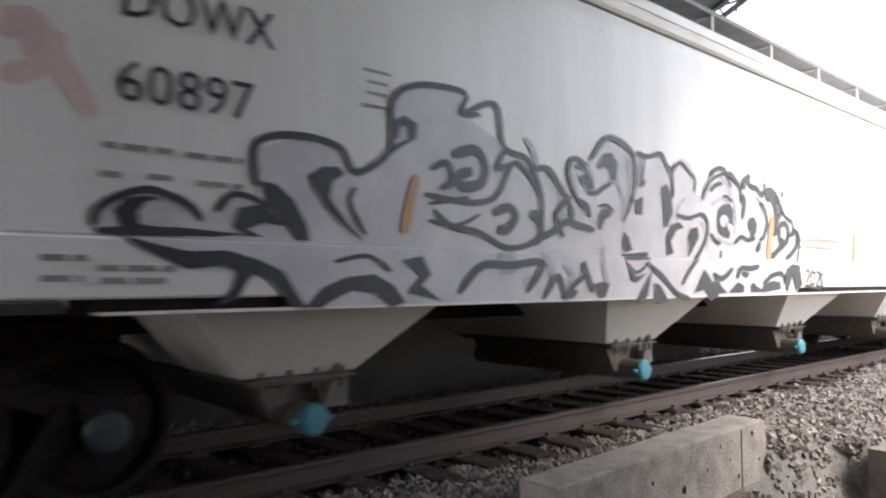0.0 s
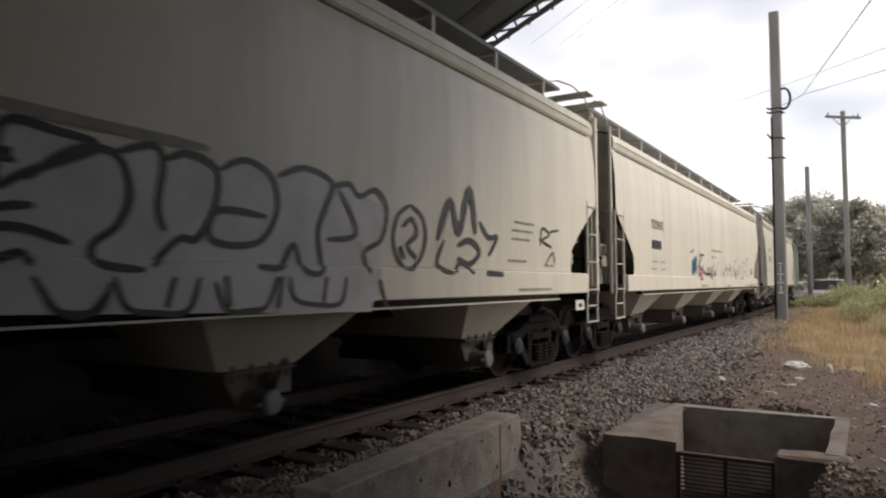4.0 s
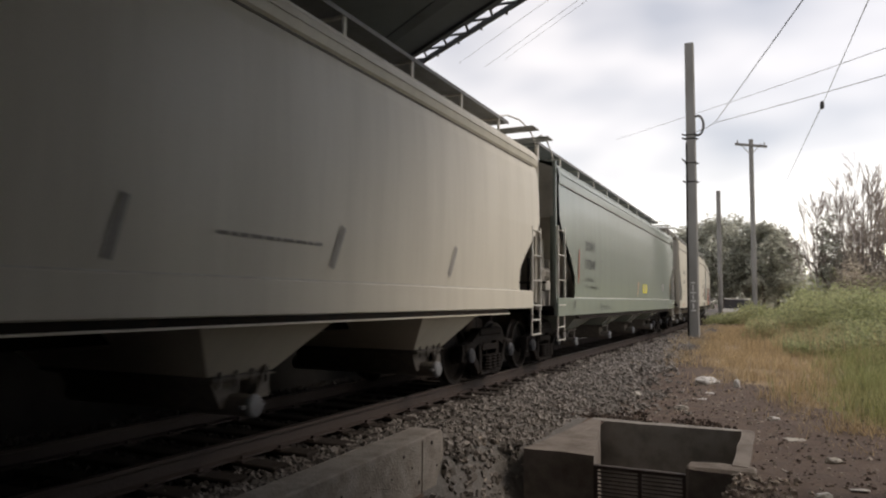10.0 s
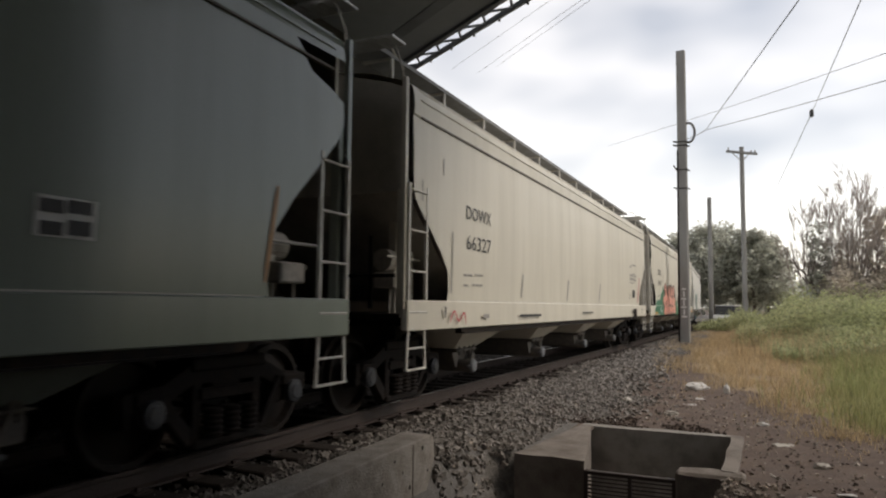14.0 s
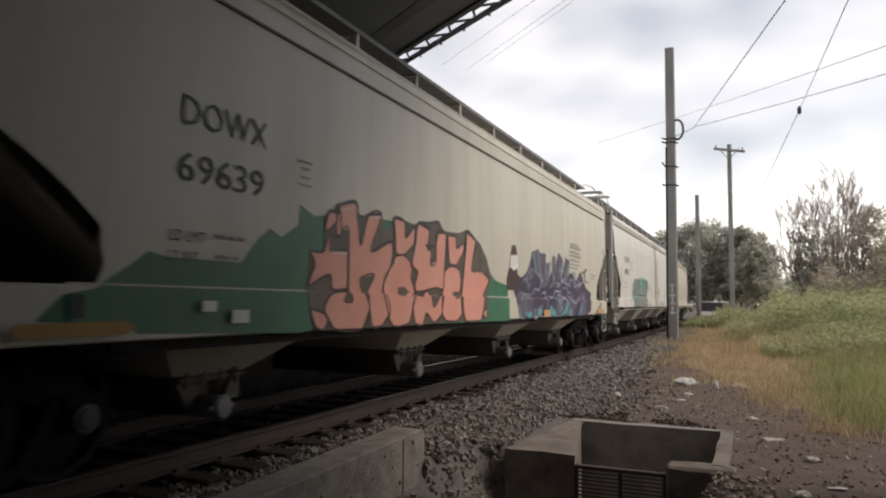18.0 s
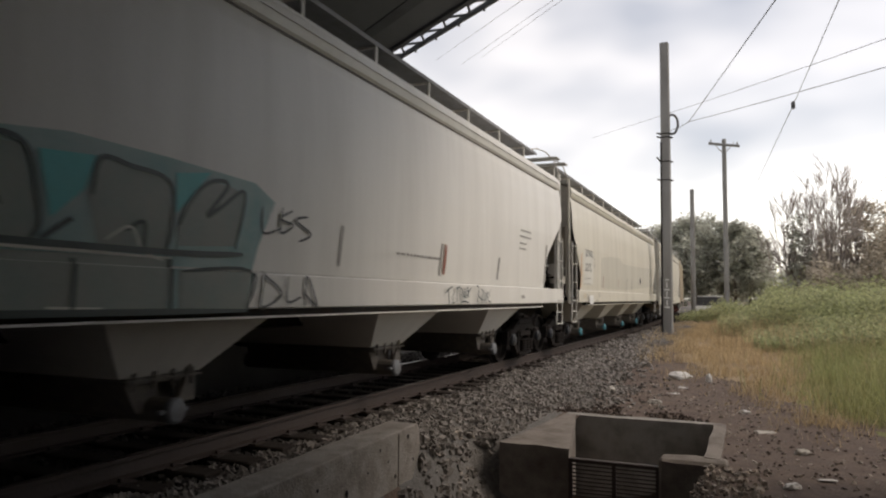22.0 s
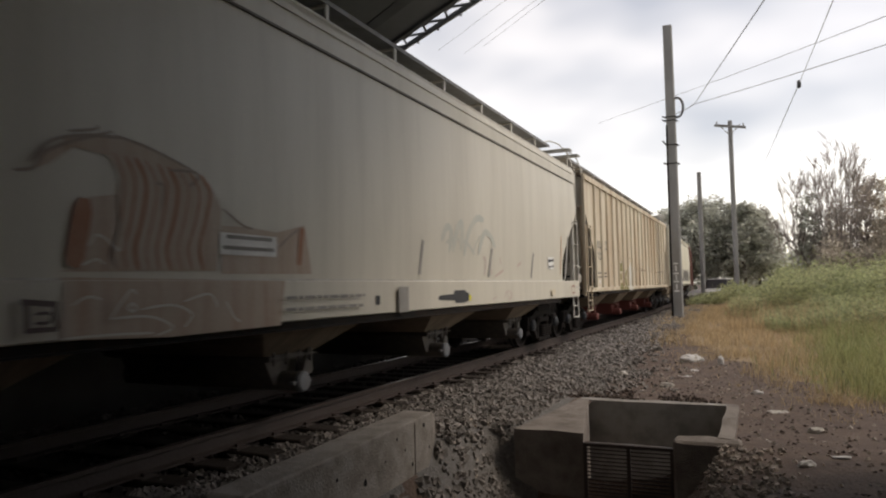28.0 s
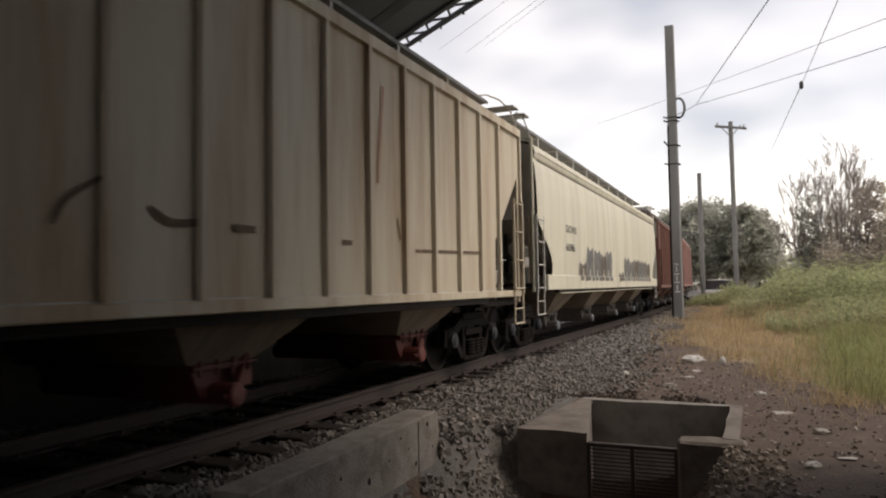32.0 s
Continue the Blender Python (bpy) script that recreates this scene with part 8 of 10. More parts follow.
paint(C6, "edge_line", M_LILAC, [], [(0.014, ((3.04, 2.2), (3.26, 2.24), (3.29, 1.85), (3.2, 1.62), (3.09, 1.89), (3.04, 2.2)))], 0.0135, parent=g6b)
paint(C6, "edge_line", M_LILAC, [], [(0.014, ((3.56, 2.29), (3.89, 2.18), (3.72, 1.88), (3.49, 1.82), (3.43, 2.03), (3.56, 2.29)))], 0.0135, parent=g6b)
paint(C6, "edge_line", M_LILAC, [], [(0.014, ((4.18, 2.25), (4.44, 2.21), (4.35, 1.87), (4.21, 1.75), (4.07, 1.91), (4.18, 2.25)))], 0.0135, parent=g6b)
paint(C6, "edge_line", M_LILAC, [], [(0.014, ((4.86, 1.96), (5.18, 1.72), (5.48, 1.95), (5.42, 1.66), (5.12, 1.62), (4.86, 1.96)))], 0.0135, parent=g6b)
paint(C6, "edge_line", M_LILAC, [], [(0.014, ((1.31, 1.87), (1.45, 2), (1.45, 1.92), (1.29, 1.73), (1.21, 1.67), (1.31, 1.87)))], 0.0135, parent=g6b)
paint(C6, "edge_line", M_LILAC, [], [(0.014, ((1.46, 1.87), (1.67, 1.91), (1.61, 1.79), (1.39, 1.72), (1.46, 1.87)))], 0.0135, parent=g6b)
paint(C6, "edge_line", M_LILAC, [], [(0.014, ((0.73, 1.42), (1.09, 1.45), (1.09, 1.05), (0.92, 1.03), (0.75, 1.17), (0.73, 1.42)))], 0.0135, parent=g6b)
paint(C6, "edge_line", M_LILAC, [], [(0.014, ((1.13, 1.4), (1.42, 1.45), (1.54, 1.37), (1.47, 1.14), (1.18, 1.17), (1.13, 1.4)))], 0.0135, parent=g6b)
paint(C6, "edge_line", M_LILAC, [], [(0.014, ((1.68, 1.17), (1.86, 1.16), (1.89, 1.05), (1.67, 1.05), (1.68, 1.17)))], 0.0135, parent=g6b)
paint(C6, "edge_line", M_LILAC, [], [(0.014, ((3.42, 1.37), (3.7, 1.35), (3.62, 1.05), (3.36, 1.05), (3.42, 1.37)))], 0.0135, parent=g6b)
paint(C6, "edge_line", M_LILAC, [], [(0.014, ((5.81, 1.46), (6.11, 1.54), (6.06, 1.16), (5.69, 1.07), (5.81, 1.46)))], 0.0135, parent=g6b)
paint(C6, "edge_line", M_LILAC, [], [(0.014, ((4.33, 1.36), (4.69, 1.43), (4.55, 1.07), (4.23, 1.07), (4.33, 1.36)))], 0.0135, parent=g6b)
paint(C6, "shadow_blob", M_PURPLE, [((0.54, 1.66), (0.66, 1.71), (0.76, 1.76), (0.88, 1.76), (0.98, 1.63), (1.04, 1.44), (0.71, 1.39), (0.56, 1.45))], [], 0.0075, parent=g6b)
paint(C6, "edge_line", M_LILAC, [], [(0.02, ((1.05, 1.67), (1.23, 1.73), (1.37, 1.57), (1.5, 1.66))),
      (0.02, ((0.85, 1.33), (1.14, 1.45), (1.34, 1.4), (1.51, 1.35))),
      (0.02, ((1.62, 1.15), (1.61, 1.03), (1.87, 1.02), (2.17, 1.24), (2.18, 1.03))),
      (0.018, ((2.36, 1.34), (2.56, 1.41), (2.62, 1.29), (2.53, 1.21))),
      (0.018, ((3.71, 1.94), (3.88, 2.08), (4.06, 1.85), (3.84, 1.77))),
      (0.02, ((3.22, 1.24), (3.36, 1.41), (3.75, 1.44), (3.66, 1.06)))], 0.0135, parent=g6b)
paint(C6, "edge_line", M_TURQ, [((1.08, 1.18), (1.24, 1.1), (1.5, 1.13), (1.53, 1.05), (1.37, 1.01), (1.13, 1.08)), ((0.72, 1.31), (0.79, 1.17), (0.88, 1.03), (0.83, 1.03), (0.75, 1.11)), ((1.92, 1.02), (2.1, 1.19), (2.18, 1.14), (2.18, 1.09), (2.08, 1.1)), ((2.74, 1.21), (2.86, 1.25), (3.2, 1.04), (3.03, 1.04))], [], 0.0132, parent=g6b)
paint(C6, "outline", M_BLACKSPRAY, [], [(0.03, ((3.46, 2.33), (3.81, 2.23))),
      (0.03, ((4.03, 2.28), (4.38, 2.19))),
      (0.03, ((4.69, 2), (5.04, 1.94), (5.1, 1.77))),
      (0.02, ((3.79, 1.92), (3.9, 1.97)))], 0.013, parent=g6b)
paint(C6, "graffiti", M_MAROON, [((0.4, 2.26), (0.58, 2.28), (0.7, 2.12), (0.33, 2.09)), ((0.15, 1.68), (0.28, 1.88), (0.68, 1.87), (0.81, 1.64), (0.63, 1.5), (0.21, 1.5))], [], 0.008, label="small painted emblem between the graffiti")
paint(C6, "emblem_fill", M_PLACARD, [((0.33, 2.06), (0.7, 2.1), (0.74, 1.91), (0.53, 1.83), (0.33, 1.88))], [], 0.009)
bars(C6, "small_print", M_GREYPRINT, ((4.54, 5.34, 2.595, 2.635), (4.55, 5.64, 2.523, 2.577), (4.51, 5.46, 2.418, 2.463), (4.5, 5.59, 2.338, 2.383), (4.48, 5.47, 2.242, 2.278), (4.47, 5.47, 2.149, 2.181), (4.45, 5.25, 2.07, 2.1), (6.78, 7.37, 1.985, 2.015), (6.78, 7.2, 1.9, 1.93),), 0.008)
bars(C6, "plate", M_ORANGE, ((2.24, 2.69, 1.03, 1.16),), 0.04)
bars(C6, "plate", M_ORANGE, ((7.35, 8.19, 1.04, 1.16),), 0.04)
bars(C6, "slot", M_BLACK, ((7.73, 7.82, 1.14, 1.31),), 0.036)
paint(C6, "tag", M_BLACKSPRAY, [], [(0.03, ((5.77, 2.07), (5.79, 1.99), (5.85, 2.04), (5.88, 1.99))),
      (0.03, ((5.91, 2.09), (5.98, 2.01), (6.03, 2.11), (6.09, 2.03))),
      (0.03, ((6.12, 2.13), (6.21, 2.11), (6.14, 2.04))),
      (0.03, ((5.88, 1.95), (5.95, 1.89), (6.01, 1.98), (6.1, 1.91))),
      (0.03, ((5.82, 1.81), (5.93, 1.76), (5.99, 1.85), (6.06, 1.78))),
      (0.03, ((6.13, 1.86), (6.26, 1.8), (6.43, 1.81)))], 0.012)
lettering(C7, "DOWX", -6.89, 2.62, 0.94, 0.20, M_BLACK, 0.01)
lettering(C7, "60092", -6.9, 2.24, 0.82, 0.19, M_BLACK, 0.01)
bars(C7, "data_panel", M_GREYPRINT, ((-5.56, -5.3, 2.65, 2.67), (-5.5, -5.34, 2.58, 2.6), (-5.5, -5.34, 2.52, 2.54), (-5.55, -5.33, 2.44, 2.46),), 0.008)
bars(C7, "small_print", M_GREYPRINT, ((-7.16, -6.81, 1.945, 1.975), (-6.64, -6.34, 1.97, 2), (-7.2, -6.98, 1.805, 1.835), (-6.76, -6.39, 1.81, 1.84),), 0.008)
g7 = paint(C7, "graffiti", M_TEALMIST, [((-5.21, 1.98), (-5.04, 2.05), (-4.86, 2.12), (-4.62, 2.18), (-4.09, 2.17), (-3.25, 2.27), (-2.47, 2.26), (-1.51, 2.22), (-1.24, 2.09), (-1.44, 1.71), (-1.6, 1.17), (-4.98, 1.19), (-4.99, 1.55), (-5.28, 1.4), (-5.28, 1.67))], [], 0.005, label="teal graffiti with grey letters outlined black")
paint(C7, "letter", M_GREYLETTER, [((-4.95, 1.63), (-4.83, 1.79), (-4.78, 2.08), (-4.62, 2.13), (-4.41, 2.11), (-4.41, 2.03), (-4.07, 2.12), (-4.03, 2.09), (-4.11, 1.8), (-4.16, 1.6), (-4.92, 1.53))], [], 0.009, parent=g7)
paint(C7, "letter", M_GREYLETTER, [((-4.08, 1.55), (-3.95, 1.76), (-3.87, 2.12), (-3.56, 2.14), (-3.42, 1.74), (-3.43, 1.57))], [], 0.009, parent=g7)
paint(C7, "letter", M_GREYLETTER, [((-3.11, 1.91), (-3.05, 2.14), (-2.74, 2.16), (-2.46, 2.09), (-2.41, 1.83), (-2.47, 1.57), (-3.01, 1.57))], [], 0.009, parent=g7)
paint(C7, "letter", M_GREYLETTER, [((-2.36, 1.77), (-2.23, 2.01), (-2.09, 2.15), (-1.82, 2.15), (-1.65, 2.1), (-1.73, 1.68), (-2.33, 1.64))], [], 0.009, parent=g7)
paint(C7, "letter", M_GREYLETTER, [((-4.93, 1.51), (-4.04, 1.53), (-4.02, 1.19), (-4.96, 1.2))], [], 0.009, parent=g7)
paint(C7, "letter", M_GREYLETTER, [((-3.98, 1.53), (-2.41, 1.55), (-2.45, 1.18), (-3.98, 1.19))], [], 0.009, parent=g7)
paint(C7, "letter", M_GREYLETTER, [((-2.35, 1.47), (-1.54, 1.49), (-1.6, 1.17), (-2.34, 1.18))], [], 0.009, parent=g7)
paint(C7, "bright_patch", M_CYANSPRAY, [((-5.23, 1.57), (-5.04, 1.63), (-4.97, 1.55), (-5.01, 1.37), (-5.25, 1.37)), ((-3.94, 2.1), (-4.06, 1.75), (-4.13, 1.69), (-4.01, 2.12)), ((-3.45, 2.13), (-3.06, 2.16), (-3.13, 1.94), (-3.35, 1.74)), ((-2.39, 2.16), (-2.04, 2.22), (-2.27, 1.97), (-2.38, 1.87))], [], 0.0095, parent=g7)
paint(C7, "outline", M_DARKTEAL, [], [(0.035, ((-4.98, 1.6), (-4.85, 1.77), (-4.79, 2.08), (-4.62, 2.13), (-4.42, 2.11))),
      (0.035, ((-4.39, 2.03), (-4.07, 2.12), (-4.03, 2.09), (-4.1, 1.79), (-4.13, 1.68))),
      (0.03, ((-4.55, 1.72), (-4.39, 1.81), (-4.3, 1.85))),
      (0.035, ((-4.14, 1.56), (-3.95, 1.77), (-3.85, 2.12), (-3.54, 2.14), (-3.42, 1.74), (-3.47, 1.61))),
      (0.03, ((-3.77, 1.74), (-3.76, 1.91), (-3.66, 1.78))),
      (0.035, ((-3.41, 1.61), (-3.21, 1.75))),
      (0.035, ((-3.08, 1.91), (-3.03, 2.15), (-2.79, 2.14), (-2.46, 2.09), (-2.4, 1.83), (-2.45, 1.61))),
      (0.03, ((-2.81, 1.71), (-2.66, 1.78), (-2.66, 1.56))),
      (0.035, ((-2.35, 1.79), (-2.22, 2.01), (-2.04, 2.15), (-1.85, 2.15), (-2.07, 1.89), (-1.92, 1.97), (-1.65, 2.12), (-1.74, 1.66))),
      (0.03, ((-4.94, 1.51), (-4.98, 1.19))),
      (0.03, ((-4.53, 1.49), (-4.31, 1.49), (-4.39, 1.22), (-4.54, 1.37))),
      (0.03, ((-3.97, 1.51), (-4.02, 1.27), (-3.78, 1.2))),
      (0.03, ((-3.19, 1.51), (-3.2, 1.18))),
      (0.03, ((-2.41, 1.54), (-2.42, 1.18))),
      (0.03, ((-2.32, 1.46), (-1.54, 1.49), (-1.61, 1.17))),
      (0.045, ((-4.96, 1.19), (-4.07, 1.18), (-1.6, 1.17))),
      (0.045, ((-4.7, 1.6), (-4.05, 1.59), (-2.41, 1.59), (-1.64, 1.62)))], 0.013, parent=g7)
paint(C7, "highlight", M_PATCH, [], [(0.018, ((-2.96, 1.64), (-2.77, 1.74), (-2.66, 1.59), (-2.48, 1.53))),
      (0.018, ((-4.76, 1.32), (-4.64, 1.34), (-4.68, 1.27))),
      (0.018, ((-4.22, 1.32), (-4.08, 1.35))),
      (0.02, ((-4.92, 1.56), (-4.05, 1.56), (-2.41, 1.55))),
      (0.015, ((-3.37, 1.21), (-2.99, 1.2)))], 0.0145, parent=g7)
paint(C7, "tag", M_BLACKSPRAY, [], [(0.022, ((-5.06, 1.75), (-5.13, 1.7), (-5.04, 1.64), (-4.99, 1.78), (-4.9, 1.67), (-4.92, 1.55))),
      (0.022, ((-1.42, 2.04), (-1.4, 1.82), (-1.17, 1.87))),
      (0.022, ((-1.14, 2.06), (-1.16, 1.84), (-0.98, 1.92), (-1.17, 1.96), (-0.99, 2.05))),
      (0.022, ((-0.75, 2.02), (-0.94, 1.97), (-0.7, 1.86), (-0.89, 1.78))),
      (0.022, ((-1.37, 1.5), (-1.42, 1.2), (-1.15, 1.31), (-1.38, 1.46))),
      (0.022, ((-1.06, 1.46), (-1.06, 1.24), (-0.86, 1.28))),
      (0.022, ((-0.8, 1.2), (-0.77, 1.47), (-0.6, 1.2), (-0.81, 1.32)))], 0.014)
paint(C7, "rust_streak", M_ORANGE, [], [(0.07, ((-5.12, 1.98), (-5.16, 1.86), (-5.18, 1.72)))], 0.012)
paint(C7, "weld_streak", M_GREYPRINT, [], [(0.053, ((-0.13, 2), (-0.19, 1.59)))], 0.008)
paint(C7, "weld_streak", M_GREYPRINT, [], [(0.065, ((2.4, 2), (2.32, 1.57)))], 0.008)
paint(C7, "weld_streak", M_GREYPRINT, [], [(0.076, ((4.76, 1.94), (4.66, 1.58)))], 0.008)
paint(C7, "weld_streak", M_GREYPRINT, [], [(0.09, ((7.72, 2.36), (7.53, 1.57)))], 0.008)
bars(C7, "small_print", M_GREYPRINT, ((-5.89, -5.38, 1.375, 1.405), (1.06, 2.33, 1.78, 1.81),), 0.008)
paint(C7, "weld_streak", M_GREYPRINT, [], [(0.09, ((-7.59, 2.4), (-7.69, 1.57)))], 0.008)
bars(C7, "small_print", M_GREYPRINT, ((5.92, 6.61, 2.495, 2.525), (5.88, 6.59, 2.385, 2.415), (5.86, 6.29, 2.26, 2.29), (5.84, 6.25, 2.16, 2.19), (5.94, 6.12, 1.277, 1.333),), 0.008)
paint(C7, "tag", M_DARKTEAL, [], [(0.022, ((2.4, 1.34), (2.51, 1.4), (2.65, 1.43))),
      (0.022, ((2.5, 1.38), (2.53, 1.2))),
      (0.022, ((2.65, 1.35), (2.63, 1.22), (2.72, 1.22))),
      (0.022, ((2.81, 1.43), (2.8, 1.21))),
      (0.022, ((2.77, 1.41), (2.92, 1.43))),
      (0.022, ((2.88, 1.23), (2.95, 1.42), (3.04, 1.28))),
      (0.022, ((3.06, 1.41), (3.08, 1.28), (3.2, 1.44), (3.24, 1.25))),
      (0.022, ((3.33, 1.43), (3.14, 1.28))),
      (0.025, ((2.93, 1.21), (3.06, 1.23), (3.26, 1.21))),
      (0.022, ((3.54, 1.45), (3.66, 1.43), (3.58, 1.2))),
      (0.022, ((3.61, 1.33), (3.81, 1.24))),
      (0.022, ((3.75, 1.41), (3.85, 1.37), (3.78, 1.2))),
      (0.022, ((3.93, 1.4), (3.9, 1.22), (4.03, 1.38), (4.01, 1.2))),
      (0.022, ((4.17, 1.42), (4.07, 1.24), (4.21, 1.22)))], 0.04)
paint(C7, "rust_streak", M_REDBROWN, [], [(0.08, ((2.51, 1.99), (2.48, 1.78), (2.44, 1.59)))], 0.012)
paint(C7, "rust_streak", M_ORANGE, [], [(0.042, ((2.5, 2), (2.46, 1.59)))], 0.01)
# Reflected shade on the lower side, laid on as a darker patch.
paint(C8, "dull_patch", M_SHADECREAM, [((-4.62, 2.42), (-3.29, 2.52), (-1.65, 2.57), (-0.82, 2.42), (1.59, 2.44), (6.94, 2.56), (7.29, 1.8), (-0.03, 1.57), (-2.84, 1.57), (-4.62, 1.58))], [], 0.003, label="lower side darkened as reflected shade")
bars(C8, "repainted_patch", M_PATCH, ((-6.91, -5.74, 1.65, 2.49),), 0.005)
lettering(C8, "DOWX", -6.7, 2.34, 0.84, 0.19, M_BLACK, 0.01)
lettering(C8, "22172", -6.77, 1.98, 0.77, 0.20, M_BLACK, 0.01)
lettering(C8, "LD LMT", -6.81, 1.75, 0.34, 0.06, M_GREYPRINT, 0.01)
bars(C8, "small_print", M_GREYPRINT, ((-6.41, -6.05, 1.785, 1.815), (-6.85, -6.77, 1.635, 1.665), (-6.64, -6.52, 1.63, 1.66), (-6.4, -6.11, 1.64, 1.67),), 0.008)
bars(C8, "data_panel", M_GREYPRINT, ((-5.7, -5.5, 2.31, 2.33), (-5.65, -5.53, 2.23, 2.25), (-5.66, -5.53, 2.16, 2.18), (-5.71, -5.5, 2.11, 2.13),), 0.008)
paint(C8, "rust_streak", M_ORANGE, [], [(0.08, ((-7.18, 2.39), (-7.25, 1.56)))], 0.01)
bars(C8, "placard", M_PLACARD, ((-6.44, -5.91, 1.14, 1.36),), 0.036)
bars(C8, "plate", M_TAN, ((-7.1, -6.9, 1.29, 1.41),), 0.036)
bars(C8, "stencil_mark", M_GREYPRINT, ((-6.82, -6.69, 1.36, 1.39), (-6.78, -6.67, 1.3, 1.33), (-6.81, -6.68, 1.24, 1.27), (-5.18, -4.99, 1.4, 1.43), (-5.16, -5.01, 1.33, 1.36), (-5.65, -5.36, 1.205, 1.235),), 0.036)
paint(C8, "weld_streak", M_REDBROWN, [], [(0.049, ((-4.28, 1.91), (-4.34, 1.57)))], 0.008)
paint(C8, "weld_streak", M_REDBROWN, [], [(0.042, ((-1.72, 1.9), (-1.77, 1.55)))], 0.008)
paint(C8, "weld_streak", M_GREYPRINT, [], [(0.072, ((0.05, 1.99), (-0.06, 1.56)))], 0.008)
paint(C8, "weld_streak", M_GREYPRINT, [], [(0.08, ((1.14, 1.96), (1.03, 1.57)))], 0.008)
bars(C8, "data_panel", M_BLACK, ((3.02, 3.37, 1.84, 2.05),), 0.008)
bars(C9, "lettering_panel", M_BLACK, ((-7.1, -6.11, 2.58, 2.71), (-7.09, -5.93, 2.12, 2.3),), 0.006)
lettering(C9, "ACFX", -7.01, 2.48, 0.83, 0.19, M_PLACARD, 0.012)
lettering(C9, "67043", -7.05, 2.06, 1.03, 0.18, M_PLACARD, 0.012)
lettering(C9, "LD LMT", -7.08, 1.67, 0.31, 0.06, M_BLACK, 0.01)
lettering(C9, "195500", -6.62, 1.65, 0.41, 0.07, M_BLACK, 0.01)
lettering(C9, "LT WT", -7.13, 1.52, 0.30, 0.06, M_BLACK, 0.01)
lettering(C9, "57400", -6.6, 1.51, 0.37, 0.07, M_BLACK, 0.01)
g9 = paint(C9, "graffiti", M_RUSTHAZE, [((-5.05, 2), (-4.97, 2.13), (-4.84, 2.22), (-4.52, 2.3), (-4.24, 2.28), (-3.89, 2.18), (-3.63, 2.08), (-3.52, 1.91), (-3.56, 1.44), (-4.88, 1.42), (-4.75, 1.46), (-4.7, 1.88), (-4.49, 1.92), (-4.46, 2.04), (-4.56, 2.16), (-4.8, 2.17), (-4.95, 2.05))], [], 0.006, label="faded rust-brown graffiti with pale lines")
paint(C9, "lower_fill", M_RUSTHAZE, [((-3.52, 1.79), (-3.21, 1.8), (-2.84, 1.78), (-2.44, 1.87), (-2.38, 1.66), (-2.32, 1.43), (-3.51, 1.42)), ((-4.86, 1.39), (-2.76, 1.37), (-2.82, 0.99), (-4.06, 0.98), (-4.89, 1.02))], [], 0.006, parent=g9)
paint(C9, "outline", M_RUSTSPRAY, [], [(0.012, ((-4.51, 2.19), (-4.43, 2.02), (-4.45, 1.76), (-4.5, 1.57), (-4.47, 1.44))),
      (0.018, ((-4.42, 2.18), (-4.34, 2.02), (-4.37, 1.76), (-4.42, 1.58), (-4.39, 1.44))),
      (0.03, ((-4.34, 2.18), (-4.25, 2.02), (-4.28, 1.77), (-4.33, 1.58), (-4.3, 1.44))),
      (0.012, ((-4.25, 2.17), (-4.16, 2.02), (-4.19, 1.78), (-4.24, 1.58), (-4.21, 1.44))),
      (0.018, ((-4.15, 2.17), (-4.07, 2.02), (-4.1, 1.79), (-4.15, 1.59), (-4.12, 1.44))),
      (0.03, ((-4.06, 2.16), (-3.97, 2.02), (-4, 1.79), (-4.06, 1.59), (-4.02, 1.44))),
      (0.012, ((-3.96, 2.16), (-3.87, 2.02), (-3.9, 1.8), (-3.96, 1.6), (-3.92, 1.44))),
      (0.018, ((-3.86, 2.15), (-3.76, 2.02), (-3.79, 1.81), (-3.86, 1.6), (-3.82, 1.45))),
      (0.03, ((-3.75, 2.15), (-3.65, 2.02), (-3.69, 1.82), (-3.75, 1.61), (-3.71, 1.45)))], 0.009, parent=g9)
paint(C9, "outline", M_RUSTLINE, [], [(0.022, ((-5.17, 1.98), (-5.05, 2.01), (-4.99, 2.11), (-4.8, 2.21), (-4.52, 2.32))),
      (0.022, ((-5.08, 2.04), (-4.95, 2.18), (-4.72, 2.26), (-4.45, 2.29))),
      (0.02, ((-4.84, 2.26), (-4.65, 2.31), (-4.64, 2.34))),
      (0.02, ((-4.5, 2.3), (-4.2, 2.26), (-3.83, 2.17))),
      (0.02, ((-4.05, 2.14), (-3.8, 2.16), (-3.78, 2.11), (-3.86, 2.05))),
      (0.02, ((-3.51, 1.92), (-3.28, 1.81), (-3.15, 1.79))),
      (0.02, ((-2.84, 1.64), (-2.61, 1.79), (-2.48, 1.84))),
      (0.018, ((-4.49, 1.92), (-4.46, 1.72), (-4.51, 1.57), (-4.48, 1.44))),
      (0.018, ((-4.17, 2.03), (-4.1, 2.02), (-4.12, 1.86)))], 0.0095, parent=g9)
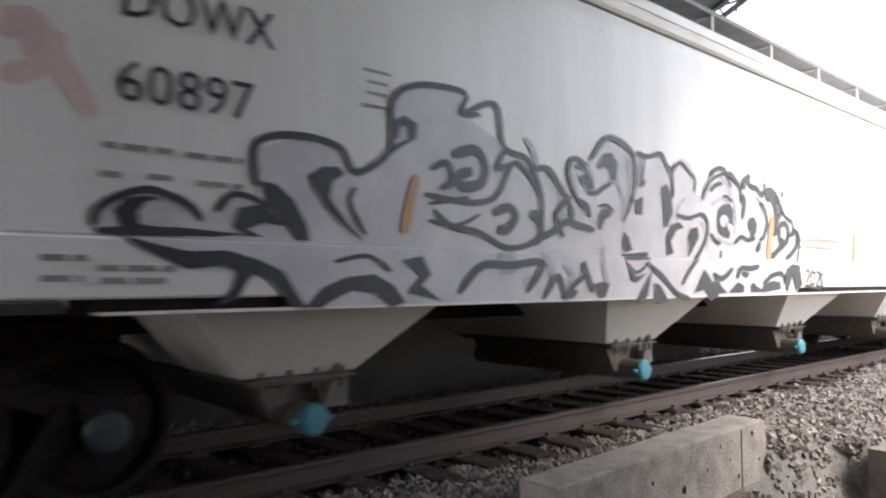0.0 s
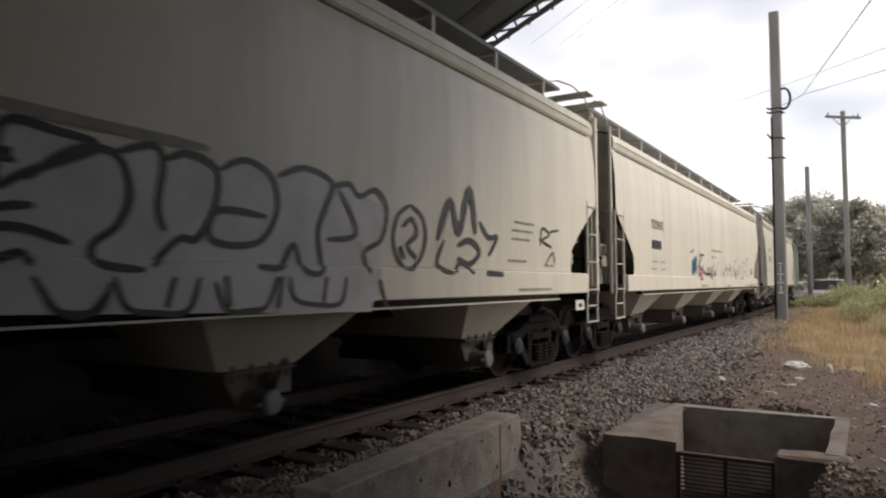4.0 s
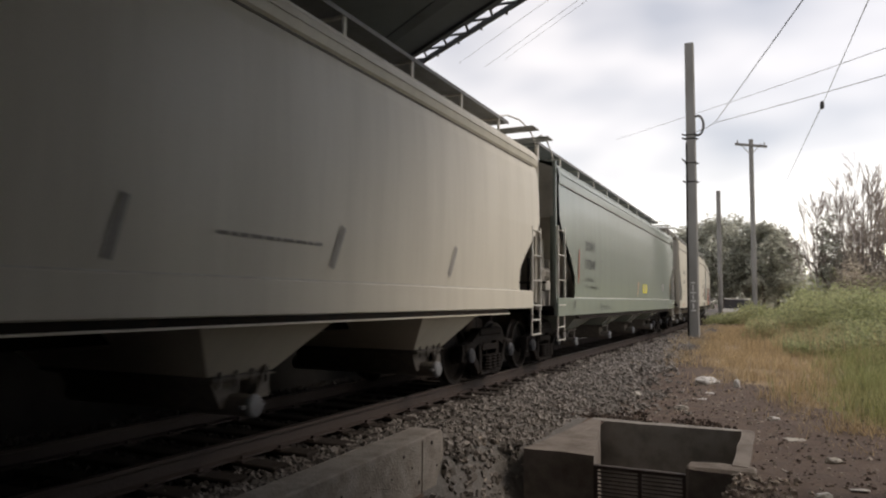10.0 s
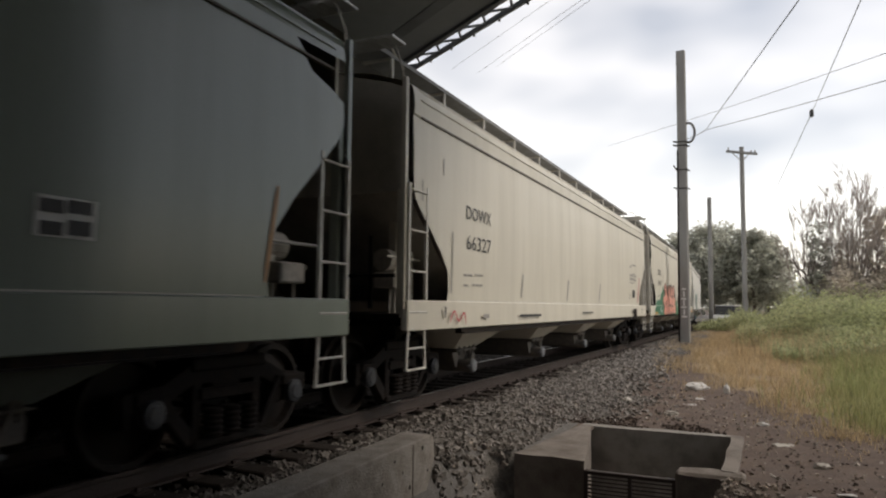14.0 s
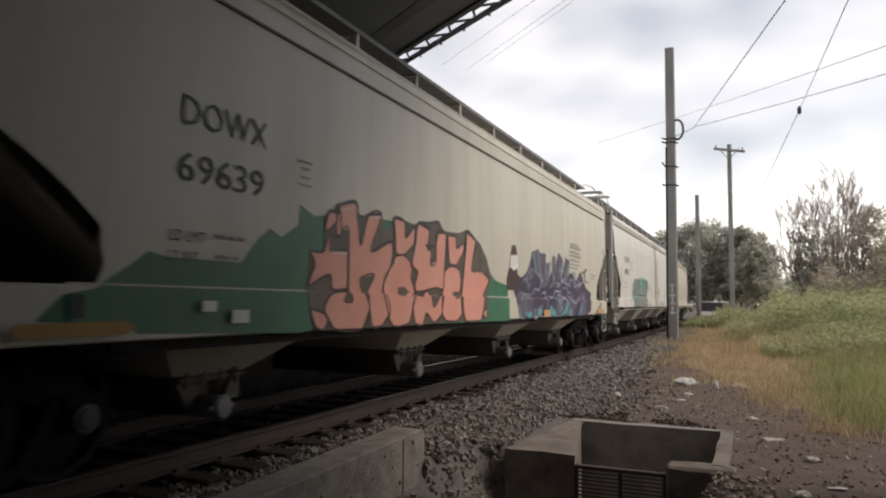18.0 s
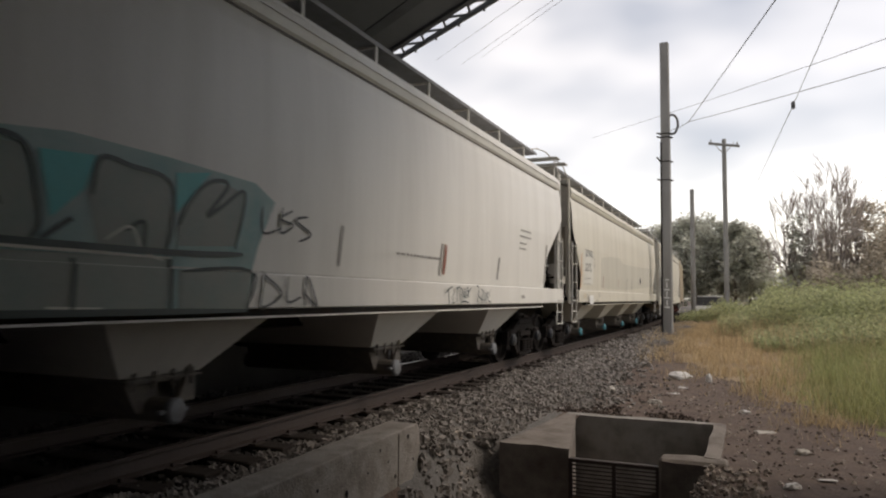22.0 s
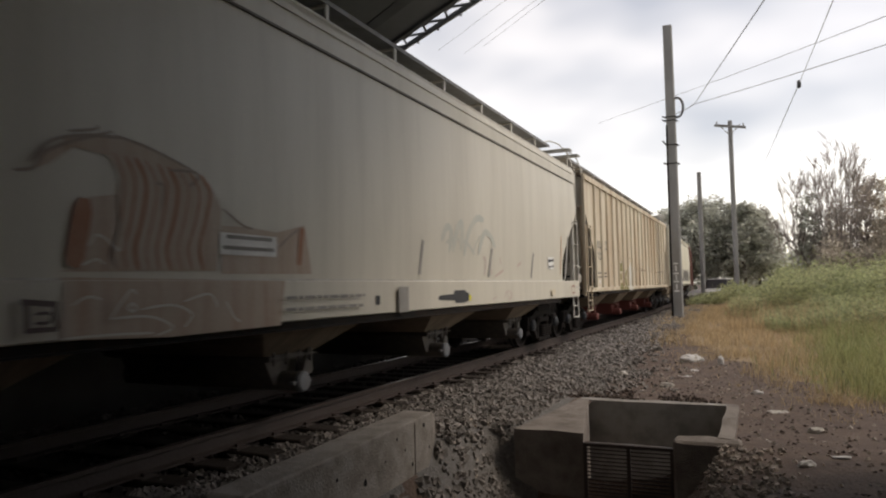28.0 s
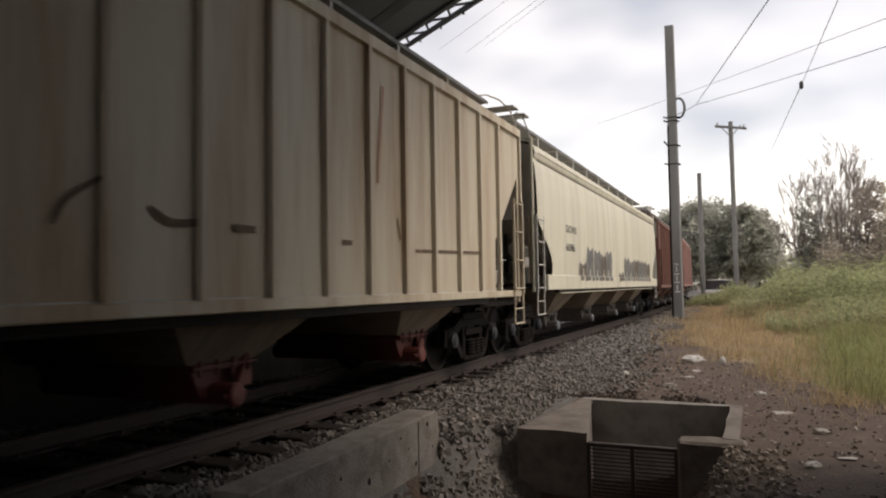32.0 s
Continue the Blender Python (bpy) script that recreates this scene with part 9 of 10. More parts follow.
paint(C9, "inner_line", M_PATCH, [], [(0.014, ((-4.71, 1.58), (-4.65, 1.65), (-4.57, 1.62), (-4.48, 1.56), (-4.45, 1.65))),
      (0.014, ((-4.75, 1.46), (-4.65, 1.5), (-4.59, 1.47))),
      (0.016, ((-4.57, 1.13), (-4.42, 1.3), (-4.37, 1.28))),
      (0.016, ((-4.57, 1.13), (-4.26, 1.13), (-4.06, 1.05), (-4.21, 1))),
      (0.016, ((-4.44, 1.19), (-4.4, 1.22), (-4.37, 1.19), (-4.4, 1.17), (-4.44, 1.19))),
      (0.016, ((-4.33, 1.18), (-4.06, 1.2), (-3.88, 1.13), (-3.96, 1.04))),
      (0.016, ((-3.96, 1.22), (-3.71, 1.27), (-3.62, 1.17))),
      (0.016, ((-3.53, 1.21), (-3.44, 1.09), (-3.37, 1.05))),
      (0.016, ((-4.91, 1.03), (-4.52, 1.03), (-4.23, 1.02))),
      (0.014, ((-4.84, 1.22), (-4.73, 1.27), (-4.63, 1.25)))], 0.04, parent=g9)
paint(C9, "rust_streak", M_RUSTSPRAY, [], [(0.13, ((-4.72, 1.87), (-4.75, 1.66), (-4.79, 1.45))),
      (0.07, ((-2.48, 1.84), (-2.53, 1.51)))], 0.012)
paint(C9, "outline", M_MAROON, [], [(0.035, ((-5.15, 1.25), (-4.93, 1.23))),
      (0.035, ((-5.12, 1.25), (-5.11, 1.08))),
      (0.03, ((-5.12, 1.09), (-4.93, 1.09))),
      (0.03, ((-4.95, 1.23), (-4.93, 1.09))),
      (0.02, ((-5.07, 1.18), (-4.98, 1.18), (-4.98, 1.13), (-5.07, 1.13)))], 0.04)
bars(C9, "placard", M_PLACARD, ((-3.54, -2.85, 1.57, 1.74),), 0.014)
bars(C9, "print_line", M_GREYPRINT, ((-3.47, -2.92, 1.695, 1.725), (-3.51, -2.89, 1.61, 1.64),), 0.018)
bars(C9, "plate", M_GREYPRINT, ((-0.72, -0.48, 1.01, 1.3),), 0.036)
bars(C9, "small_print", M_GREYPRINT, ((-2.78, -1.46, 1.205, 1.235), (-2.78, -1.46, 1.105, 1.135),), 0.036)
bars(C9, "plate", M_BLACK, ((-1.19, -1.1, 1.11, 1.21),), 0.006)
paint(C9, "weld_streak", M_GREYPRINT, [], [(0.061, ((0.03, 1.87), (-0.07, 1.45)))], 0.008)
paint(C9, "weld_streak", M_GREYPRINT, [], [(0.076, ((2.48, 1.87), (2.34, 1.43)))], 0.008)
paint(C9, "weld_streak", M_GREYPRINT, [], [(0.08, ((4.69, 1.88), (4.54, 1.42)))], 0.008)
paint(C9, "weld_streak", M_GREYPRINT, [], [(0.09, ((7.27, 2.32), (7, 1.4)))], 0.008)
paint(C9, "spray_haze", M_TEALHAZE, [], [(0.1, ((0.58, 1.89), (0.75, 2.08), (0.9, 2.03), (0.83, 1.75))),
      (0.12, ((0.95, 1.76), (1.1, 2.06), (1.28, 2.16), (1.24, 1.79))),
      (0.1, ((1.34, 1.72), (1.52, 2.05), (1.84, 2.28), (2.14, 2.28))),
      (0.1, ((1.9, 1.76), (2.14, 2.08), (2.4, 2.07), (2.62, 1.89))),
      (0.05, ((0.72, 1.87), (1.02, 1.94), (1.48, 1.89), (1.74, 1.75))),
      (0.04, ((1.68, 1.77), (1.82, 1.92), (1.99, 2.04)))], 0.006, label="faded grey-green spray strokes")
paint(C9, "spray_haze", M_PINKSMEAR, [], [(0.06, ((2.11, 1.73), (2.21, 1.65), (2.15, 1.45))),
      (0.05, ((2.34, 1.62), (2.48, 1.48))),
      (0.04, ((2.85, 1.73), (2.89, 1.64))),
      (0.05, ((3.74, 1.62), (3.95, 1.69))),
      (0.04, ((2.63, 1.44), (3.01, 1.54)))], 0.007)
paint(C9, "spray_haze", M_PINKSMEAR, [], [(0.03, ((2.97, 1.1), (3.1, 1.2), (3.18, 1.07))),
      (0.03, ((3.18, 1.22), (3.33, 1.14), (3.18, 1.04))),
      (0.02, ((2.38, 1.08), (2.59, 1.12)))], 0.006)
paint(C9, "emblem", M_BLACK, [((0.41, 1.16), (0.48, 1.18), (0.78, 1.19), (0.92, 1.19), (0.93, 1.24), (1.32, 1.24), (1.35, 1.21), (1.44, 1.2), (1.44, 1.1), (1.32, 1.07), (0.98, 1.07), (0.92, 1.11), (0.48, 1.12), (0.42, 1.13))], [], 0.006)
paint(C9, "emblem", M_YELLOW, [((1.46, 1.17), (1.53, 1.17), (1.53, 1.09), (1.46, 1.09))], [], 0.006)
bars(C9, "data_panel", M_PLACARD, ((5.66, 6.08, 1.6, 1.84),), 0.01)
bars(C9, "print_line", M_BLACK, ((5.69, 5.85, 1.74, 1.79), (5.89, 6.06, 1.758, 1.802), (5.69, 5.85, 1.629, 1.661), (5.89, 6.06, 1.642, 1.678),), 0.014)
paint(C9, "outline", M_REDBROWN, [], [(0.02, ((7.35, 1.26), (7.61, 1.26))),
      (0.02, ((7.61, 1.27), (7.6, 1.09))),
      (0.02, ((7.6, 1.1), (7.35, 1.11))),
      (0.02, ((7.35, 1.1), (7.35, 1.27)))], 0.036)
bars(C9, "plate", M_TAN, ((5.73, 5.99, 1.09, 1.2),), 0.036)
paint(C9, "rust_streak", M_ORANGE, [], [(0.05, ((6.71, 2.3), (6.66, 1.88), (6.6, 1.49)))], 0.01)
lettering(C10, "DCLX", -7.01, 2.23, 0.65, 0.20, M_BLACK, 0.01)
lettering(C10, "7214", -6.98, 1.93, 0.62, 0.20, M_BLACK, 0.01)
bars(C10, "small_print", M_BLACK, ((-7.19, -6.87, 1.56, 1.59), (-6.83, -6.47, 1.565, 1.595), (-7.15, -7, 1.455, 1.485), (-6.94, -6.48, 1.46, 1.49), (-6.25, -5.86, 1.565, 1.595), (-6.25, -5.86, 1.475, 1.505),), 0.008)
bars(C10, "data_panel", M_GREYPRINT, ((-5.85, -5.67, 2.41, 2.43), (-5.83, -5.68, 2.32, 2.34), (-5.86, -5.68, 2.24, 2.26),), 0.008)
bars(C10, "placard", M_PLACARD, ((-6.91, -6.74, 1.31, 1.4),), 0.008)
paint(C10, "block_letter", M_OLIVESPRAY, [((-3.97, 1.89), (-3.38, 1.93), (-3.38, 1.67), (-3.78, 1.66), (-3.78, 1.58), (-3.53, 1.59), (-3.53, 1.41), (-3.78, 1.39), (-3.79, 1.3), (-3.35, 1.31), (-3.39, 1.11), (-4, 1.12))], [], 0.006, label="olive spray block letter")
paint(C10, "block_letter", M_OLIVESPRAY, [((-3.16, 1.9), (-2.98, 1.92), (-2.97, 1.61), (-2.56, 1.76), (-2.55, 1.59), (-2.77, 1.5), (-2.52, 1.16), (-2.55, 1.09), (-2.78, 1.1), (-2.94, 1.42), (-2.97, 1.1), (-3.18, 1.1))], [], 0.006, label="olive spray block letter")
paint(C10, "outline", M_PATCH, [], [(0.02, ((-4, 1.91), (-3.34, 1.95), (-3.34, 1.66))),
      (0.02, ((-3.77, 1.63), (-3.35, 1.64), (-3.35, 1.33))),
      (0.02, ((-4.02, 1.91), (-4.05, 1.12))),
      (0.02, ((-3.21, 1.91), (-2.96, 1.96), (-2.93, 1.65), (-2.52, 1.8))),
      (0.03, ((-2.31, 1.92), (-1.59, 1.95))), (0.03, ((-1.59, 1.95), (-1.63, 1.08))), (0.03, ((-1.63, 1.08), (-2.35, 1.09))), (0.03, ((-2.35, 1.09), (-2.31, 1.92))),
      (0.03, ((-2.07, 1.78), (-1.85, 1.79))), (0.03, ((-1.85, 1.79), (-1.85, 1.57))), (0.03, ((-1.85, 1.57), (-2.07, 1.57))), (0.03, ((-2.07, 1.57), (-2.07, 1.78))),
      (0.03, ((-2.07, 1.44), (-1.85, 1.43))),
      (0.02, ((-1.27, 1.8), (-0.94, 1.7), (-1.16, 1.45), (-0.86, 1.39))),
      (0.015, ((-1.32, 1.74), (-1.04, 1.57)))], 0.009)
paint(C10, "letter_fill", M_PATCH, [((-2.26, 1.88), (-1.63, 1.91), (-1.7, 1.11), (-2.3, 1.11))], [], 0.005)
paint(C10, "rust_streak", M_ORANGE, [], [(0.1, ((-4.87, 1.61), (-4.88, 1.39), (-4.9, 1.19)))], 0.01)
paint(C10, "scratch", M_SCRAPE, [], [(0.03, ((-3.63, 2.07), (-3.55, 1.95), (-3.48, 1.94))),
      (0.05, ((-3.71, 2.37), (-3.69, 2.23))),
      (0.03, ((-2.03, 2.15), (-2.01, 2.08))),
      (0.04, ((-0.35, 1.67), (-0.26, 1.83), (-0, 2))),
      (0.06, ((0.36, 1.84), (0.56, 1.75), (0.88, 1.78))),
      (0.06, ((1.2, 1.76), (1.46, 1.76))),
      (0.05, ((2.78, 1.73), (2.96, 1.73))),
      (0.04, ((4.4, 1.71), (6.54, 1.77))),
      (0.03, ((3.94, 2.06), (4.02, 1.82)))], 0.01)
bars(C10, "small_print", M_BLACK, ((-5.97, -5.79, 2.425, 2.455), (-5.95, -5.82, 2.37, 2.4), (-5.95, -5.82, 2.265, 2.295), (-5.97, -5.78, 2.215, 2.245), (-6.21, -6.01, 1.57, 1.6), (-6.21, -6.03, 1.465, 1.495),), 0.008)
paint(C10, "weld_streak", M_RUSTSPRAY, [], [(0.042, ((0.29, 4.69), (0.24, 4.6)))], 0.008)
paint(C10, "weld_streak", M_RUSTSPRAY, [], [(0.053, ((3.64, 3.52), (3.5, 2.41)))], 0.008)
lettering(C11, "DCWX", -6.3, 2.4, 0.93, 0.16, M_BLACK, 0.01)
lettering(C11, "6086", -6.34, 2.01, 0.81, 0.16, M_BLACK, 0.01)
random.seed(12)
for y0, y1, n, base, top in ((-5.1, -1.1, 5, 1.36, 2.24), (0.0, 6.6, 7, 1.36, 2.14)):
    step = (y1 - y0) / n
    for k in range(n):
        a, b = y0 + k * step, y0 + (k + 0.97) * step
        hi = top - random.uniform(0, 0.22) - (0.3 if k == 0 else 0)
        sh = random.uniform(-0.12, 0.16)
        cut = a + (b - a) * random.uniform(0.35, 0.65)
        letter = [((a + sh, base), (cut - 0.06, base + 0.03), (cut - 0.02, base + 0.3), (cut + 0.06, base + 0.28), (cut + 0.1, base), (b, base + 0.02), (b + sh * 0.6, hi - 0.25), (b - 0.1, hi), (cut, hi - 0.12), (a + 0.05, hi - 0.02), (a - 0.04, hi - 0.3))]
        paint(C11, "graffiti", M_DARKSPRAY if k % 3 else M_PINKSHADE, letter, [], 0.006, label="dark grey graffiti letter on the lower side")
        paint(C11, "outline", M_GREYPATCH, [], [(0.025, ((a + 0.02, base + 0.06), (a + 0.03, hi - 0.05), (cut, hi - 0.2)))], 0.012)
hung_plate(C1, -7.36, -7.04, 0.91, 1.1)
hung_plate(C1, 7.78, 8.12, 0.93, 1.08)
hung_plate(C2, 7.76, 8.06, 0.94, 1.11)


# ---- vegetation, trees, litter ----
rng = np.random.default_rng(7)


def heights(xs, ys):
    return np.array([ground_z(float(x), float(y)) for x, y in zip(xs, ys)])


def blades(name, pts, hts, width, material, label, category="grass", lean=0.35, segs=2):
    """Many tapered, bent blades in one mesh."""
    n = len(pts)
    ang = rng.uniform(0, math.tau, n)
    ld = rng.uniform(0, math.tau, n)
    ln = rng.uniform(0.05, lean, n) * hts
    wx, wy = np.cos(ang) * width / 2, np.sin(ang) * width / 2
    wv = rng.uniform(0.6, 1.4, n)
    V, Fc = [], []
    z0 = pts[:, 2] - 0.03
    mx, my = pts[:, 0] + np.cos(ld) * ln * 0.35, pts[:, 1] + np.sin(ld) * ln * 0.35
    tx, ty = pts[:, 0] + np.cos(ld) * ln, pts[:, 1] + np.sin(ld) * ln
    v = np.stack([np.stack([pts[:, 0] - wx * wv, pts[:, 1] - wy * wv, z0], 1), np.stack([pts[:, 0] + wx * wv, pts[:, 1] + wy * wv, z0], 1),
                  np.stack([mx + wx * wv * 0.7, my + wy * wv * 0.7, z0 + hts * 0.6], 1), np.stack([mx - wx * wv * 0.7, my - wy * wv * 0.7, z0 + hts * 0.6], 1),
                  np.stack([tx, ty, z0 + hts], 1)], 1).reshape(-1, 3)
    base = np.arange(n) * 5
    faces = [tuple(q) for q in np.stack([base, base + 1, base + 2, base + 3], 1).tolist()] + [tuple(q) for q in np.stack([base + 3, base + 2, base + 4], 1).tolist()]
    ob = raw(name, v.tolist(), faces, material)
    return tagged(ob, label, category, kind="stuff")


def in_verge(n, y0, y1, off0, off1, right=12.0):
    ys = rng.uniform(y0, y1, n)
    a = np.array([verge(y) for y in ys])
    xs = a + off0 + rng.uniform(0, 1, n) ** 1.0 * (off1 - off0) + 0.35 * np.array([noise.noise((y * 0.9, 0, 5)) for y in ys])
    return np.stack([xs, ys, heights(xs, ys)], 1)


def patchy(p, inside, scale, seed, level=-0.25):
    """Thins a scatter into ragged patches, inside or past the dry belt."""
    keep = []
    for x, y, _ in p:
        d = x - verge(y) + 0.5 * noise.noise((x * 0.7, y * 0.7, seed)) + 0.25 * noise.noise((x * 2.2, y * 2.2, seed)) + rng.normal(0, 0.45)
        if inside and rng.uniform() > (x - verge(y)) / 1.6 + 0.25:
            keep.append(False)
            continue
        keep.append((d < dry_width(y) and x < 1.4 + 0.8 * noise.noise((x * 0.8, y * 0.8, 12))) == inside and noise.noise((x * scale, y * scale, seed + 3)) > level)
    return p[np.array(keep)]


p = patchy(in_verge(50000, 9.2, 44, -0.4, 4.6), True, 0.9, 1.0, -0.12)
clump = np.array([0.5 + 0.5 * noise.noise((a * 0.9, b * 0.9, 1)) for a, b, _ in p])
blades("dry_grass", p, 0.05 + 0.36 * clump ** 1.5 + rng.uniform(0, 0.12, len(p)), 0.010, M_DRY, "dry straw-coloured grass along the trodden earth", lean=1.0)
p = in_verge(5200, 9.0, 40, -1.5, 0.5)
p = p[np.array([noise.noise((a * 1.7, b * 1.7, 21)) > 0.12 - 0.25 * min(0, a - verge(b)) for a, b, _ in p])]
blades("dry_grass", p, rng.uniform(0.04, 0.16, len(p)), 0.009, M_DRY, "thin dry tufts scattered over the trodden earth", lean=1.2)
p = patchy(in_verge(3500, 12.0, 32, 0.4, 6.0), False, 0.5, 1.0, 0.1)
blades("dry_grass", p, rng.uniform(0.25, 0.6, len(p)), 0.012, M_DRY, "taller dry grass mixed into the green", lean=0.7)
p = patchy(in_verge(34000, 9.2, 32, 0.3, 9.0), False, 0.4, 1.0, -0.6)
clump = np.array([0.5 + 0.5 * noise.noise((a * 0.6, b * 0.6, 2)) for a, b, _ in p])
blades("green_grass", p, 0.12 + 0.45 * clump + rng.uniform(0, 0.15, len(p)), 0.014, M_GRASS, "lush green grass beside the track", lean=0.9)

p = in_verge(2600, 22.0, 38, 2.2, 10.0)
blades("dry_grass", p, rng.uniform(0.5, 1.15, len(p)), 0.012, M_DRY, "pale seeding stalks before the weeds", lean=0.5)
n = 260
p = np.stack([0.95 + rng.normal(0, 0.22, n), 10.75 + rng.normal(0, 0.18, n), np.zeros(n)], 1)
p[:, 2] = heights(p[:, 0], p[:, 1])
blades("dry_grass", p, rng.uniform(0.08, 0.26, n), 0.009, M_DRY, "low dry tuft alone on the earth", lean=1.3)


def weed_patch(name, n, y0, y1, off0, off1, hmin, hmax, material, label, leaf=0.09):
    """Tall weeds: stems carrying many small leaves, in one mesh."""
    pts = in_verge(n, y0, y1, off0, off1)
    V, Fc = [], []
    for x, y, z in pts:
        edge = min(1.0, max(0.4, (x - verge(y) - off0) / 2.4))
        h = (hmin + (hmax - hmin) * (0.5 + 0.5 * noise.noise((x * 0.45, y * 0.3, 9)) + 0.3 * noise.noise((x * 1.3, y * 1.3, 2)))) * edge * rng.uniform(0.7, 1.15)
        h *= 1.35 if rng.uniform() < 0.07 else 1.0
        for k in range(13):
            f = rng.uniform(0.12, 1.0)
            c = np.array([x + rng.normal(0, 0.13), y + rng.normal(0, 0.13), z + f * h])
            u = rng.normal(0, 1, 3) * (1, 1, 0.45)
            u /= np.linalg.norm(u)
            w = np.cross(rng.normal(0, 0.5, 3) + (0, 0, 1), u)
            w /= np.linalg.norm(w)
            s = leaf * rng.uniform(0.5, 1.3)
            b = len(V)
            V += [tuple(c - u * s), tuple(c + w * s * 0.45), tuple(c + u * s), tuple(c - w * s * 0.45)]
            Fc.append((b, b + 1, b + 2, b + 3))
    return tagged(raw(name, V, Fc, material), label, "weeds", kind="stuff")


weed_patch("weeds", 4200, 23, 34, 3.4, 11.5, 0.35, 1.4, M_WEED, "dense green weeds at the edge of the field", leaf=0.065)
weed_patch("weeds", 5200, 30, 44, 2.4, 12.5, 0.9, 2.65, M_WEED, "tall dull green weeds behind the grass", leaf=0.085)
weed_patch("weeds", 1500, 18, 28, 4.6, 10.0, 0.4, 0.9, M_GRASS, "low light green weeds among the grass", leaf=0.055)
weed_patch("weeds", 2800, 42, 60, 2.6, 16.0, 1.4, 2.8, M_WEED, "tall dull green weeds farther off", leaf=0.12)


weed_patch("weeds", 700, 48, 57, -0.6, 3.0, 0.9, 1.6, M_WEED, "thin weeds along the bend of the track", leaf=0.10)
weed_patch("shrubs", 2600, 60, 67, 6.2, 19.0, 2.6, 5.2, M_OLIVE, "olive shrubs under the bare trees, paled as by haze", leaf=0.17)
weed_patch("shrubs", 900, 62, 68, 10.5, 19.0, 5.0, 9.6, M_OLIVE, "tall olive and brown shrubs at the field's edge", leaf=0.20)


def limb(bm, a, b, r0, r1, seg=6):
    rod(bm, a, b, r0, seg, r1, cap=False)


def branching(bm, a, d, length, r, depth, spread, tips, up=0.25):
    b = a + d * length
    limb(bm, a, b, r, r * 0.62, 6 if r > 0.04 else 4)
    if depth == 0:
        tips.append(b)
        return
    for k in range(random.choice((2, 3, 3))):
        nd = (d + Vector((random.uniform(-spread, spread), random.uniform(-spread, spread), random.uniform(-0.1, up + 0.2)))).normalized()
        branching(bm, a.lerp(b, random.uniform(0.65, 1.0)), nd, length * random.uniform(0.62, 0.86), r * 0.58, depth - 1, spread, tips, up)


def crown_leaves(centres, n, radius, size, squash=0.75):
    V, Fc = [], []
    m = len(centres)
    for _ in range(n):
        k = int(rng.integers(m))
        c = centres[k]
        q = rng.normal(0, 1, 3)
        q *= rng.uniform(0.2, 1.15) ** 0.6 * radius * (0.65 + 0.6 * ((k * 7) % 10) / 10) / np.linalg.norm(q)
        p = np.array([c[0] + q[0], c[1] + q[1], c[2] + q[2] * squash])
        u = rng.normal(0, 1, 3) * (1, 1, 0.5)
        u /= np.linalg.norm(u)
        w = np.cross(rng.normal(0, 0.6, 3) + (0, 0, 1), u)
        w /= np.linalg.norm(w)
        s = size * rng.uniform(0.5, 1.4)
        b = len(V)
        V += [tuple(p - u * s), tuple(p + w * s * 0.6), tuple(p + u * s), tuple(p - w * s * 0.6)]
        Fc.append((b, b + 1, b + 2, b + 3))
    return V, Fc


def leafy_tree(x, y, h, r, material, label, n=10500, clumps=90, leaf=0.17, low=0.2):
    random.seed(int(abs(x * 31 + y * 7)))
    t = thing("tree", label, "tree", "trees beyond the field")
    bm = bm_new()
    tips = []
    branching(bm, Vector((x, y, -0.6)), Vector((0.03, 0, 1)), h * 0.34, 0.2 * h / 9, 3, 0.75, tips)
    part("trunk", bm, M_BARK, t)
    cs = []
    for _ in range(clumps):
        a, q = random.uniform(0, math.tau), random.random() ** 0.5
        zz = random.uniform(low, 0.93)
        rr = r * q * (1 - 0.75 * max(0, (zz - 0.6) / 0.4) ** 1.5)
        cs.append((x + rr * math.cos(a), y + rr * math.sin(a), h * zz))
    V, Fc = crown_leaves(cs, n, max(0.8, r * 0.34), leaf)
    c = raw("crown", V, Fc, material, t)
    return t


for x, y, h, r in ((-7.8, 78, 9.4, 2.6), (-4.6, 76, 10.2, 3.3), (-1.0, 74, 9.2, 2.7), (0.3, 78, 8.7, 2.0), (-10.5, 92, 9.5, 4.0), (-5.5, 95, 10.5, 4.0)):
    leafy_tree(x, y, h, r, M_LEAF, "spreading green tree beyond the track, paled as by haze")
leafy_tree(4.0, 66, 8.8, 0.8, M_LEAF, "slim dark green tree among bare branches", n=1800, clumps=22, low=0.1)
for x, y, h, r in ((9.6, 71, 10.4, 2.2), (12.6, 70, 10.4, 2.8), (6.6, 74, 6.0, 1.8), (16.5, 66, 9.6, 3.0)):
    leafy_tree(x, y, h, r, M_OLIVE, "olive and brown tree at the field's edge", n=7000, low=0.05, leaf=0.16)


